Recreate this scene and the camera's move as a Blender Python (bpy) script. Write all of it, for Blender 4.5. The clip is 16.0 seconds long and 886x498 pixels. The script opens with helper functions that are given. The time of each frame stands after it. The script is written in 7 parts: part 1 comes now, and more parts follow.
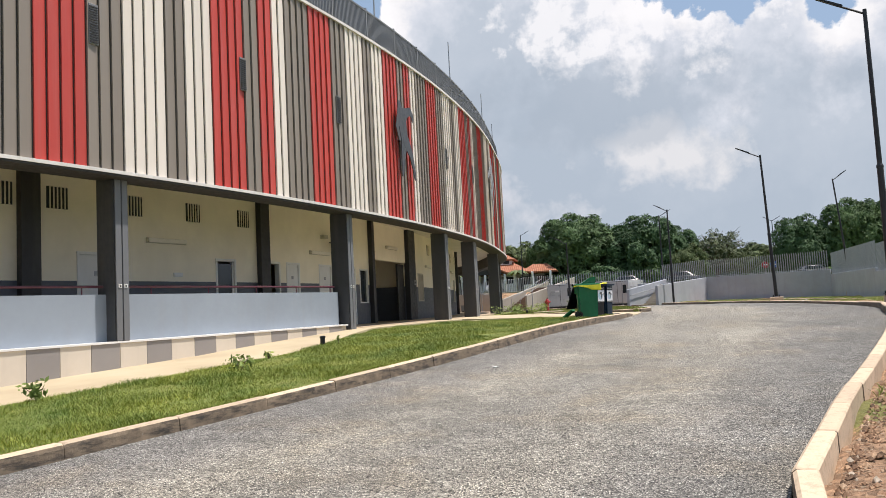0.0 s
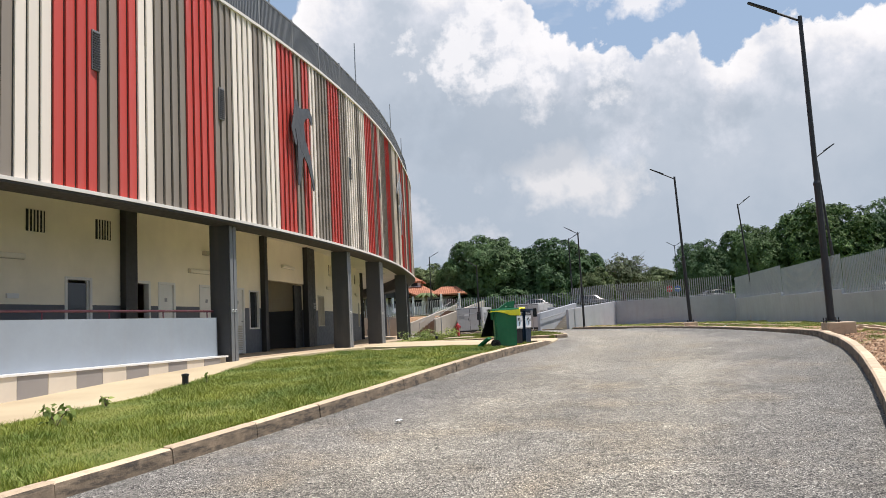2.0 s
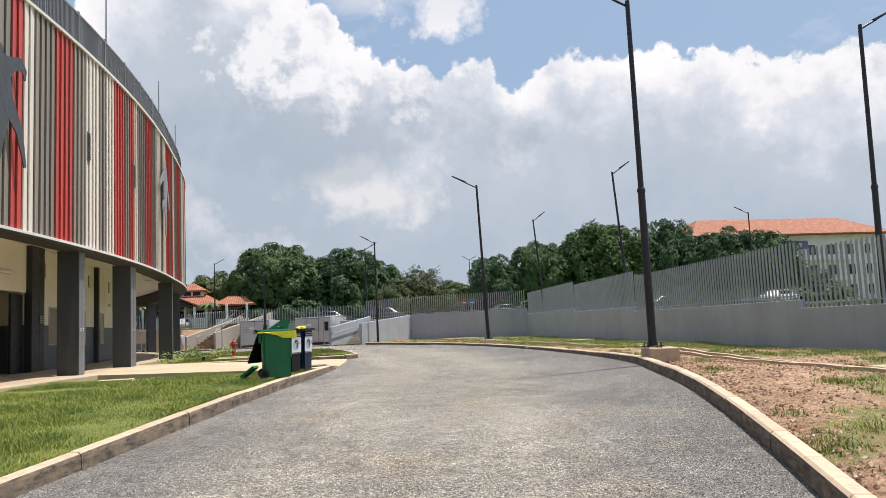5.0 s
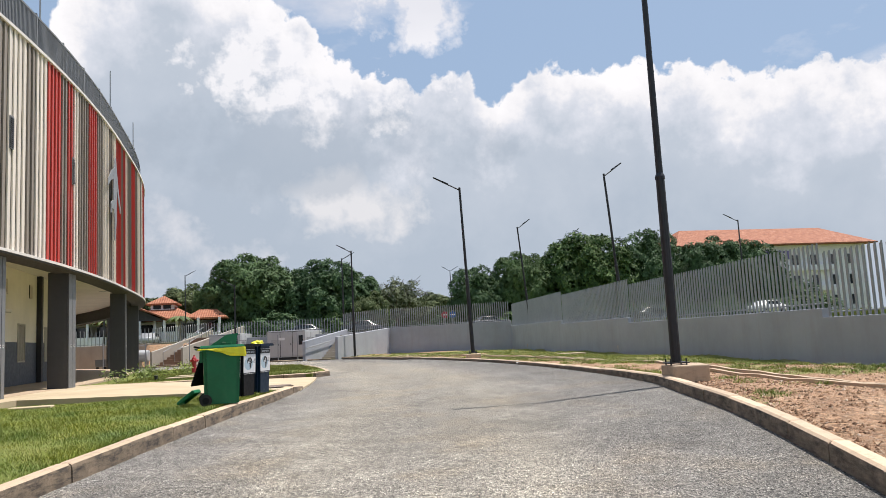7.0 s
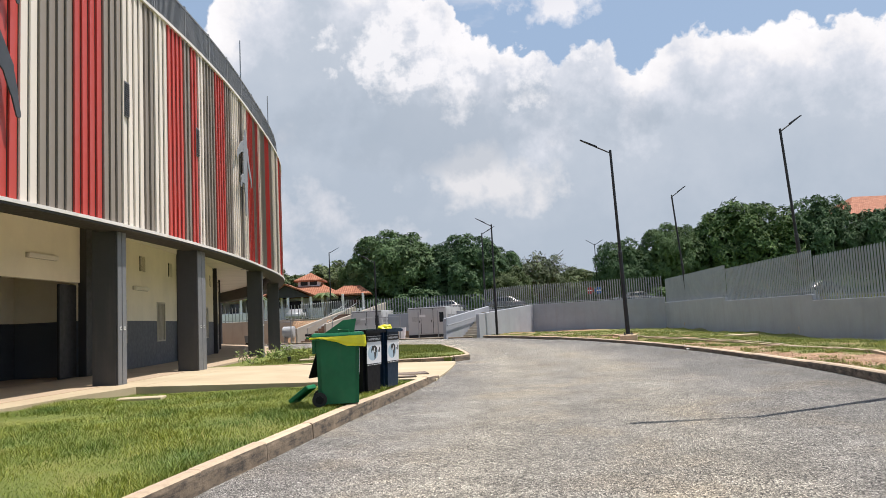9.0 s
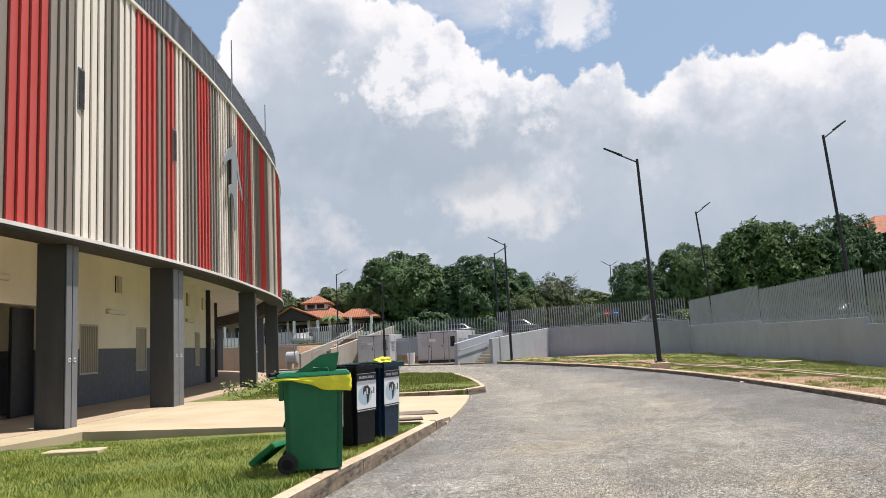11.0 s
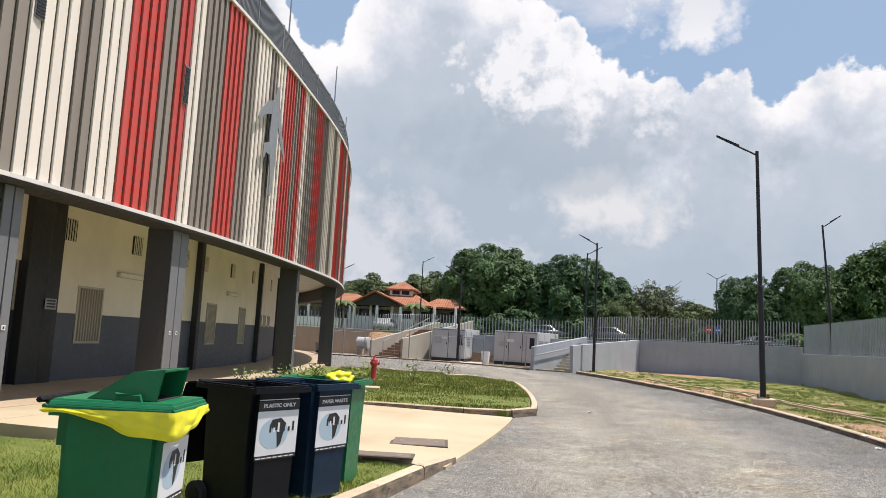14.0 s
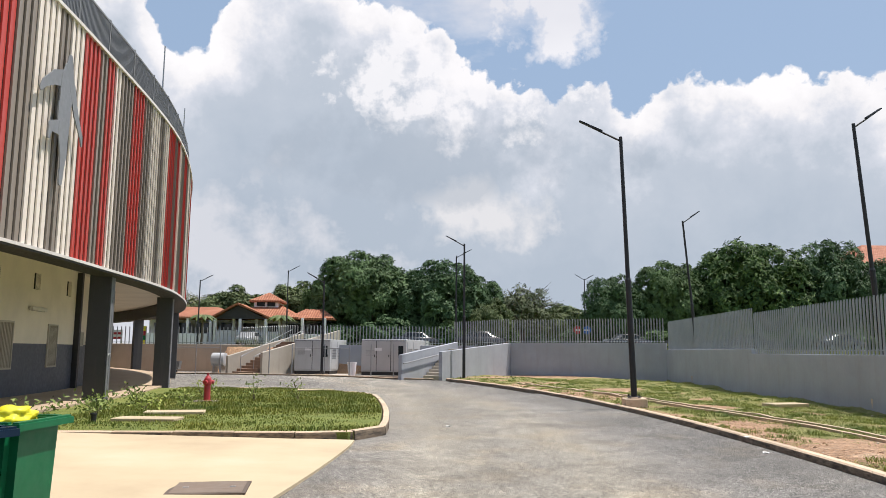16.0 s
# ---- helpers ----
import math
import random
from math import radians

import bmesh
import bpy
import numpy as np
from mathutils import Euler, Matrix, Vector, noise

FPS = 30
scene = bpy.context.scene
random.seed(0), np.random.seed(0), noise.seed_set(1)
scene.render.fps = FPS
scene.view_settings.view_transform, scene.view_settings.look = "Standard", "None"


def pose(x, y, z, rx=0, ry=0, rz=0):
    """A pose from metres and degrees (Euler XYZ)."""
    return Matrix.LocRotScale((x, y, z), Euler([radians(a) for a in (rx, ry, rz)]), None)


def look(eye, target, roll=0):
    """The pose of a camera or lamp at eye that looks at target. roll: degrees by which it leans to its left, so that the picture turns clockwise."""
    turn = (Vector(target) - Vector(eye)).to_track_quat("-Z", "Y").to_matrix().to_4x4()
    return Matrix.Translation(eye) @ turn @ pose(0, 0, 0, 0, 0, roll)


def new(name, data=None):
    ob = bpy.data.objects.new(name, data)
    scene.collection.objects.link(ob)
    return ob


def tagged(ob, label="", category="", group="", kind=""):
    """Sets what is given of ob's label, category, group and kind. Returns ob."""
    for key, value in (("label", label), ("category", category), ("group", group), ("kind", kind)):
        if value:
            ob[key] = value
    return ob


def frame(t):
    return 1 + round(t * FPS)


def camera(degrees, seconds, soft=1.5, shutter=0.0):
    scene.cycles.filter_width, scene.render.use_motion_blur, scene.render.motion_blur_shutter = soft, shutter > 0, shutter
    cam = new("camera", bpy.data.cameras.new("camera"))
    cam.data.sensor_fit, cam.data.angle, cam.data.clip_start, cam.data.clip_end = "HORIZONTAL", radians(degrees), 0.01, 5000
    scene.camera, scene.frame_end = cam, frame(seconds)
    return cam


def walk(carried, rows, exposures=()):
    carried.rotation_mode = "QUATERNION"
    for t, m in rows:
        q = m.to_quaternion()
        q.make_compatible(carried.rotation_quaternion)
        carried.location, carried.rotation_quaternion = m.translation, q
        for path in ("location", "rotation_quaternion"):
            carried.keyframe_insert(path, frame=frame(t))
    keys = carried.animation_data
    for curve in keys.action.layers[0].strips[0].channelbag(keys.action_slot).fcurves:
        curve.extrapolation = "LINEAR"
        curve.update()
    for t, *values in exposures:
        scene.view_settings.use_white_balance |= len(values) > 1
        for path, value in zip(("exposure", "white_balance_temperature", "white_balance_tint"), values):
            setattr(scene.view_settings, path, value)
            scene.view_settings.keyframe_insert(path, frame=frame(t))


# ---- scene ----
cam = camera(60.95, 16.0, 0.8)
# seconds, place in metres, yaw, pitch and roll in degrees
ROWS = [
    (0, 0.400, 1.200, 0.488, 11.23, 4.49, 3.00),
    (0.5, 0.332, 1.872, 0.529, 9.86, 4.10, 2.52),
    (1, 0.229, 2.497, 0.575, 8.16, 3.89, 1.24),
    (1.5, 0.152, 3.129, 0.585, 5.09, 3.93, 1.26),
    (2, 0.101, 3.750, 0.613, 4.18, 5.82, 2.95),
    (2.5, 0.103, 4.379, 0.653, -0.34, 4.70, 3.68),
    (3, 0.170, 5.017, 0.705, -5.48, 3.32, 4.01),
    (3.5, 0.239, 5.592, 0.735, -9.48, 2.78, 4.00),
    (4, 0.392, 6.230, 0.708, -11.83, 2.97, 3.62),
    (4.5, 0.474, 6.837, 0.798, -11.66, 4.44, 3.06),
    (4.7, 0.509, 7.092, 0.840, -11.09, 5.19, 2.61),
    (6.8, 0.984, 9.761, 0.893, -13.01, 7.03, 2.85),
    (7, 1.029, 10.014, 0.883, -12.81, 6.77, 3.00),
    (7.5, 1.159, 10.661, 0.918, -11.56, 6.17, 3.18),
    (8, 1.223, 11.292, 1.013, -9.16, 5.76, 3.11),
    (8.5, 1.208, 11.926, 1.064, -5.67, 5.51, 2.88),
    (9, 1.286, 12.575, 1.056, -2.02, 5.43, 2.76),
    (9.2, 1.298, 12.830, 1.080, -0.81, 6.00, 2.96),
    (11.3, 1.386, 15.519, 1.213, -1.56, 7.23, 2.78),
    (11.5, 1.438, 15.751, 1.263, -1.86, 7.25, 2.72),
    (12, 1.586, 16.322, 1.310, -1.70, 6.85, 1.88),
    (12.5, 1.800, 16.866, 1.266, -0.48, 6.19, 0.83),
    (13, 2.009, 17.412, 1.305, 1.66, 5.13, -1.00),
    (13.5, 2.219, 18.069, 1.370, 4.07, 5.85, -2.90),
    (14, 2.412, 18.636, 1.402, 6.52, 6.72, -3.07),
    (14.5, 2.597, 19.222, 1.415, 6.96, 7.37, -2.63),
    (15, 2.757, 19.817, 1.406, 4.84, 8.31, -2.16),
    (15.5, 2.894, 20.449, 1.385, 0.32, 8.25, -1.83),
    (16, 3.010, 21.055, 1.377, -2.95, 7.74, -0.47),
]
walk(cam, [(t, pose(x, y, z, 90 + pitch, 0, yaw) @ pose(0, 0, 0, 0, 0, -roll)) for t, x, y, z, yaw, pitch, roll in ROWS],
     [(0, 0.34, 6420, 14), (16, 0.34, 6420, 14)])

# ---- light ----
SUN_EL, SUN_AZ = 68.5, (0.934, 0.358)      # elevation; horizontal way towards the sun
sky_world = bpy.data.worlds.new("sky")
scene.world = sky_world
sky_world.use_nodes = True
wt = sky_world.node_tree
wt.nodes.clear()


def wn(kind, **props):
    n = wt.nodes.new(kind)
    for k, v in props.items():
        if k == "blend_type":
            n.blend_type = v
        elif k == "operation":
            n.operation = v
        elif k == "data_type":
            n.data_type = v
    return n


w_out = wn("ShaderNodeOutputWorld")
w_bg = wn("ShaderNodeBackground")
w_sky = wn("ShaderNodeTexSky")
w_sky.sky_type = "NISHITA"
w_sky.sun_disc = False
w_sky.sun_elevation = radians(SUN_EL)
w_sky.sun_rotation = math.atan2(SUN_AZ[0], SUN_AZ[1])
w_sky.air_density, w_sky.dust_density = 1.2, 2.0
w_co = wn("ShaderNodeTexCoord")
# clouds lie on a flat layer: x/z and y/z of the sky's direction, flattened near the horizon
w_sep = wn("ShaderNodeSeparateXYZ")
wt.links.new(w_co.outputs["Generated"], w_sep.inputs[0])


def wmath(op, a, b=None):
    n = wn("ShaderNodeMath", operation=op)
    for i, v in enumerate((a, b)):
        if v is None:
            continue
        if isinstance(v, (int, float)):
            n.inputs[i].default_value = v
        else:
            wt.links.new(v, n.inputs[i])
    return n.outputs[0]


up = wmath("ADD", wmath("MAXIMUM", w_sep.outputs[2], 0.0), 0.22)
w_comb = wn("ShaderNodeCombineXYZ")
wt.links.new(wmath("DIVIDE", w_sep.outputs[0], up), w_comb.inputs[0])
wt.links.new(wmath("DIVIDE", w_sep.outputs[1], up), w_comb.inputs[1])
wt.links.new(wmath("MULTIPLY", w_sep.outputs[2], 1.6), w_comb.inputs[2])


def wnoise(scale, detail, rough, offset):
    m = wn("ShaderNodeVectorMath", operation="ADD")
    m.inputs[1].default_value = offset
    wt.links.new(w_comb.outputs[0], m.inputs[0])
    n = wn("ShaderNodeTexNoise")
    n.inputs["Scale"].default_value, n.inputs["Detail"].default_value, n.inputs["Roughness"].default_value = scale, detail, rough
    wt.links.new(m.outputs[0], n.inputs["Vector"])
    return n.outputs["Fac"]


def wramp(fac, *stops):
    n = wn("ShaderNodeValToRGB")
    while len(n.color_ramp.elements) < len(stops):
        n.color_ramp.elements.new(0.5)
    for e, (p, col) in zip(n.color_ramp.elements, stops):
        e.position, e.color = p, (*col, 1) if len(col) == 3 else col
    wt.links.new(fac, n.inputs[0])
    return n.outputs[0]


def wmix(fac, a, b):
    n = wn("ShaderNodeMix", data_type="RGBA")
    for i, v in ((0, fac), (6, a), (7, b)):
        if isinstance(v, (int, float)):
            n.inputs[i].default_value = v
        elif isinstance(v, tuple):
            n.inputs[i].default_value = (*v, 1)
        else:
            wt.links.new(v, n.inputs[i])
    return n.outputs[2]


# a bank of cumulus with a bright upper edge, a blue gap above it, broken cloud higher up
az = wmath("MULTIPLY", wmath("ARCTAN2", w_sep.outputs[0], w_sep.outputs[1]), 57.2958)
el = wmath("MULTIPLY", wmath("ARCSINE", w_sep.outputs[2]), 57.2958)


def dnoise(scale, detail, rough, offset=0.0):
    n = wn("ShaderNodeTexNoise")
    n.inputs["Scale"].default_value, n.inputs["Detail"].default_value, n.inputs["Roughness"].default_value = scale, detail, rough
    m = wn("ShaderNodeVectorMath", operation="ADD")
    m.inputs[1].default_value = (offset, offset * 0.7, offset * 1.3)
    wt.links.new(w_co.outputs["Generated"], m.inputs[0])
    wt.links.new(m.outputs[0], n.inputs["Vector"])
    return wmath("SUBTRACT", n.outputs["Fac"], 0.5)


def blob(a0, e0, ra, re):
    """1 in the middle of a soft patch of sky, 0 at its rim."""
    p = wmath("POWER", wmath("DIVIDE", wmath("SUBTRACT", az, a0), ra), 2.0)
    q = wmath("POWER", wmath("DIVIDE", wmath("SUBTRACT", el, e0), re), 2.0)
    return wmath("SUBTRACT", 1.0, wmath("ADD", p, q))


def grey(fac, *stops):
    return wramp(fac, *[(p, (v, v, v)) for p, v in stops])


crest = grey(wmath("DIVIDE", wmath("ADD", az, 180.0), 360.0), (0, 0.2), (0.2, 0.35), (0.34, 0.7), (0.4417, 0.7), (0.4483, 0.55), (0.4573, 0.56), (0.4633, 0.68), (0.49, 0.67), (0.5075, 0.63), (0.5092, 0.575), (0.5155, 0.535), (0.52, 0.52), (0.528, 0.518), (0.531, 0.49), (0.5375, 0.508), (0.5425, 0.512), (0.5456, 0.465), (0.55, 0.468), (0.556, 0.508), (0.563, 0.50), (0.5652, 0.485), (0.5715, 0.51), (0.578, 0.50), (0.6, 0.46), (0.6667, 0.42), (0.8, 0.3), (1, 0.2))
puff = wmath("ADD", wmath("MULTIPLY", dnoise(28.0, 6, 0.5), 4.2), wmath("MULTIPLY", dnoise(75.0, 4, 0.55, 3.0), 1.6))
below = wmath("ADD", wmath("SUBTRACT", wmath("MULTIPLY", crest, 40.0), el), puff)
bank = grey(wmath("MULTIPLY", below, 0.5), (0.3, 0.0), (0.52, 1.0))
billow = wmath("ADD", below, wmath("ADD", wmath("MULTIPLY", dnoise(8.5, 8, 0.6, 1.7), 23.0), wmath("MULTIPLY", dnoise(2.6, 3, 0.5, 4.1), 12.0)))
body = wramp(wmath("DIVIDE", billow, 16.0), (0.0, (10.0, 9.95, 9.8)), (0.15, (9.2, 9.2, 9.15)), (0.29, (7.1, 7.5, 8.0)), (0.5, (5.4, 6.05, 6.7)), (1.0, (4.6, 5.35, 6.1)))
soft = wmath("MULTIPLY", dnoise(13.0, 7, 0.6, 9.0), 5.0)
body = wmix(grey(wmath("ADD", blob(4.5, 20.5, 9.5, 4.6), wmath("MULTIPLY", dnoise(24.0, 7, 0.6, 5.0), 5.5)), (0.0, 0.0), (0.7, 0.8)), body, (9.9, 9.85, 9.75))
body = wmix(grey(wmath("ADD", blob(6.6, 10.2, 6.0, 3.0), soft), (0.1, 0.0), (1.5, 0.75)), body, (8.8, 8.7, 8.5))
body = wmix(grey(wmath("ADD", blob(-22.0, 5.0, 20.0, 9.0), soft), (0.0, 0.0), (0.9, 0.6)), body, (8.2, 8.2, 8.3))
body = wmix(grey(wmath("ADD", blob(4.0, 14.5, 17.0, 3.6), soft), (0.1, 0.0), (0.9, 0.55)), body, (4.1, 4.8, 5.5))
high = grey(wnoise(1.4, 7, 0.55, (2.3, 0.4, 1.0)), (0.555, 0.0), (0.67, 1.0))
small = grey(wmath("ADD", blob(11.0, 26.5, 6.0, 5.0), wmath("MULTIPLY", dnoise(15.0, 8, 0.6, 6.3), 4.5)), (0.1, 0.0), (0.75, 1.0))
high = wmath("MAXIMUM", high, small)
lit = wramp(wnoise(1.0, 5, 0.5, (5.1, 2.2, 3.0)), (0.33, (7.4, 7.6, 8.0)), (0.55, (9.4, 9.5, 9.6)), (0.68, (10.5, 10.5, 10.4)))
# clouds stand brighter towards the zenith, where the sun is
lit = wmix(grey(w_sep.outputs[2], (0.5, 0.0), (0.8, 1.0)), lit, (10.5, 10.4, 10.2))
overhead = wmix(high, wmix(0.7, w_sky.outputs[0], (3.9, 5.4, 7.3)), lit)
cloudy = wmix(bank, overhead, body)
wt.links.new(cloudy, w_bg.inputs[0])
w_bg.inputs[1].default_value = 0.079
wt.links.new(w_bg.outputs[0], w_out.inputs[0])

sun = new("sun", bpy.data.lights.new("sun", "SUN"))
sun.data.energy, sun.data.angle, sun.data.color = 5.0, radians(0.6), (1.0, 0.945, 0.855)
sun.matrix_world = look((0, 0, 0), (-SUN_AZ[0] * math.cos(radians(SUN_EL)), -SUN_AZ[1] * math.cos(radians(SUN_EL)), -math.sin(radians(SUN_EL))))

# ---- materials ----


class Mat:
    """A node material with a short way to wire noise, ramps and bump."""

    def __init__(self, name, color, rough=0.7, metal=0.0, spec=0.5):
        self.m = bpy.data.materials.new(name)
        self.m.use_nodes = True
        self.t = self.m.node_tree
        self.b = next(n for n in self.t.nodes if n.type == "BSDF_PRINCIPLED")
        self.b.inputs["Base Color"].default_value = (*color, 1)
        self.b.inputs["Roughness"].default_value = rough
        self.b.inputs["Metallic"].default_value = metal
        self.b.inputs["Specular IOR Level"].default_value = spec
        self.co = self.node("ShaderNodeTexCoord").outputs["Object"]
        self.geo = self.node("ShaderNodeNewGeometry")
        self.pos = self.geo.outputs["Position"]

    def node(self, kind):
        return self.t.nodes.new(kind)

    def link(self, a, b):
        self.t.links.new(a, b)

    def scaled(self, vec, s):
        n = self.node("ShaderNodeVectorMath")
        n.operation = "MULTIPLY"
        n.inputs[1].default_value = s
        self.link(vec, n.inputs[0])
        return n.outputs[0]

    def noise(self, scale, detail=4, rough=0.55, vec=None, stretch=None):
        vec = vec or self.pos
        if stretch:
            vec = self.scaled(vec, stretch)
        n = self.node("ShaderNodeTexNoise")
        n.inputs["Scale"].default_value, n.inputs["Detail"].default_value, n.inputs["Roughness"].default_value = scale, detail, rough
        self.link(vec, n.inputs["Vector"])
        return n.outputs["Fac"]

    def voronoi(self, scale, vec=None, feature="F1", out="Distance"):
        n = self.node("ShaderNodeTexVoronoi")
        n.feature = feature
        n.inputs["Scale"].default_value = scale
        self.link(vec or self.pos, n.inputs["Vector"])
        return n.outputs[out]

    def ramp(self, fac, *stops):
        n = self.node("ShaderNodeValToRGB")
        while len(n.color_ramp.elements) < len(stops):
            n.color_ramp.elements.new(0.5)
        for e, (p, col) in zip(n.color_ramp.elements, stops):
            col = (col, col, col) if isinstance(col, (int, float)) else col
            e.position, e.color = p, (*col, 1)
        self.link(fac, n.inputs[0])
        return n.outputs[0]

    def mix(self, fac, a, b, mode="MIX"):
        n = self.node("ShaderNodeMix")
        n.data_type, n.blend_type = "RGBA", mode
        for i, v in ((0, fac), (6, a), (7, b)):
            if isinstance(v, (int, float)):
                n.inputs[i].default_value = v
            elif isinstance(v, tuple):
                n.inputs[i].default_value = (*v, 1)
            else:
                self.link(v, n.inputs[i])
        return n.outputs[2]

    def color(self, out):
        self.link(out, self.b.inputs["Base Color"])
        return self

    def rough(self, out):
        self.link(out, self.b.inputs["Roughness"])
        return self

    def bump(self, height, strength=0.3, dist=0.01):
        n = self.node("ShaderNodeBump")
        n.inputs["Strength"].default_value, n.inputs["Distance"].default_value = strength, dist
        self.link(height, n.inputs["Height"])
        self.link(n.outputs[0], self.b.inputs["Normal"])
        return self

    def random(self):
        return self.node("ShaderNodeObjectInfo").outputs["Random"]

    def island(self):
        return self.geo.outputs["Random Per Island"]


def painted(name, col, rough=0.55, dirt=(0.25, 0.22, 0.18), amount=0.25, grain=60.0, bump=0.08, metal=0.0):
    """Paint or plaster: slow blotches, streaks of dust and a fine grain."""
    m = Mat(name, col, rough, metal)
    blot = m.ramp(m.noise(0.7, 5, 0.6), (0.35, tuple(c * 0.9 for c in col)), (0.7, tuple(min(1, c * 1.05) for c in col)))
    streak = m.ramp(m.noise(3.0, 5, 0.65, stretch=(1.0, 1.0, 0.12)), (0.52, 0.0), (0.78, 1.0))
    f = m.node("ShaderNodeMath")
    f.operation = "MULTIPLY"
    f.inputs[1].default_value = amount
    m.link(streak, f.inputs[0])
    m.color(m.mix(f.outputs[0], blot, dirt))
    m.rough(m.ramp(m.noise(9.0, 3), (0.3, max(0.05, rough - 0.1)), (0.7, min(1, rough + 0.1))))
    m.bump(m.noise(grain, 4, 0.6), bump, 0.004)
    return m.m


def panel_paint(name, col):
    """Coated sheet steel: each sheet a shade of its own, faint dust runs."""
    m = Mat(name, col, 0.42)
    each = m.ramp(m.random(), (0.0, tuple(c * 0.9 for c in col)), (1.0, tuple(min(1, c * 1.07) for c in col)))
    runs = m.ramp(m.noise(5.0, 5, 0.65, stretch=(1, 1, 0.06)), (0.5, 0.0), (0.85, 0.35))
    m.color(m.mix(runs, each, tuple(0.55 * c + 0.12 for c in col)))
    m.rough(m.ramp(m.noise(2.0, 3), (0.3, 0.36), (0.7, 0.52)))
    m.bump(m.noise(3.0, 2, 0.4, stretch=(1, 1, 0.3)), 0.06, 0.01)
    return m.m


PANEL = {"R": panel_paint("red sheet", (0.50, 0.06, 0.045)), "W": panel_paint("cream white sheet", (0.77, 0.70, 0.62)), "G": panel_paint("taupe sheet", (0.245, 0.21, 0.175))}
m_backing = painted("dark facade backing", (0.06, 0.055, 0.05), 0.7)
m_rim = painted("white rim paint", (0.72, 0.69, 0.65), 0.5, amount=0.3)
m_soffit = painted("soffit paint", (0.80, 0.755, 0.66), 0.6, amount=0.04)
# the shade beneath the rim is put into this near-black colour
m_rim_shade = painted("rim bottom in shade tone", (0.035, 0.031, 0.027), 0.7, amount=0.05)
m_cream = painted("cream wall paint", (0.84, 0.775, 0.63), 0.75, amount=0.04)
m_dado = painted("slate dado paint", (0.085, 0.095, 0.115), 0.5, amount=0.05)
# column darkened and boards lightened to carry their shaded and sunlit sides
m_column = painted("charcoal column paint", (0.05, 0.052, 0.057), 0.5, amount=0.15)
m_board_lit = painted("grey column board in sunlit tone", (0.155, 0.16, 0.17), 0.45, amount=0.12)
m_floor = painted("dusty arcade floor", (0.42, 0.32, 0.22), 0.8, amount=0.4, grain=20, bump=0.15)
m_pillar = painted("near black pillar paint", (0.022, 0.021, 0.022), 0.5, amount=0.1)
m_balustrade = painted("pale blue grey paint", (0.27, 0.31, 0.36), 0.7, amount=0.15)
m_ledge = painted("white ledge paint", (0.75, 0.74, 0.72), 0.6, amount=0.25)
m_tile_cream = painted("cream tile", (0.62, 0.55, 0.46), 0.45, amount=0.15)
m_tile_grey = painted("grey tile", (0.27, 0.25, 0.24), 0.45, amount=0.15)
m_white = painted("white paint", (0.72, 0.72, 0.70), 0.5, amount=0.12)
m_louvre = painted("beige louvre paint", (0.50, 0.46, 0.37), 0.55, amount=0.15)
# near black that stands in for shade inside vents, grilles and the bin's mouth
m_dark = painted("unlit inside tone", (0.018, 0.018, 0.02), 0.8, amount=0.0)
m_rail = painted("dark red rail paint", (0.10, 0.022, 0.035), 0.4)
m_steel = painted("galvanised steel", (0.33, 0.34, 0.35), 0.45, amount=0.2, metal=0.5)
m_screen = painted("grey screen steel", (0.20, 0.205, 0.21), 0.5, metal=0.3)
m_lamp_black = painted("black pole paint", (0.010, 0.011, 0.0145), 0.5, dirt=(0.03, 0.03, 0.032), amount=0.1)
m_wall_grey = painted("grey rendered wall", (0.34, 0.36, 0.395), 0.85, amount=0.25, grain=25, bump=0.2)
m_concrete = painted("bare concrete", (0.42, 0.38, 0.32), 0.85, amount=0.35, grain=30, bump=0.25)
m_fence = painted("fence steel", (0.30, 0.32, 0.335), 0.5, amount=0.25, metal=0.2)
m_gen = painted("pale grey enclosure", (0.44, 0.45, 0.46), 0.45, amount=0.25)
m_figure = painted("dark grey figure", (0.075, 0.08, 0.088), 0.45, metal=0.3)
m_figure_pale = painted("pale grey figure", (0.24, 0.25, 0.26), 0.45, metal=0.3)
m_house = painted("white house wall", (0.77, 0.77, 0.81), 0.8, amount=0.12)
m_hydrant = painted("red hydrant paint", (0.42, 0.03, 0.04), 0.4)
m_timber = painted("brown strip", (0.25, 0.165, 0.115), 0.85)
m_cover = painted("weathered brown cover", (0.17, 0.13, 0.10), 0.85, amount=0.3, grain=20, bump=0.2)
m_cover_frame = painted("rusty cover frame", (0.10, 0.075, 0.058), 0.85, amount=0.3)


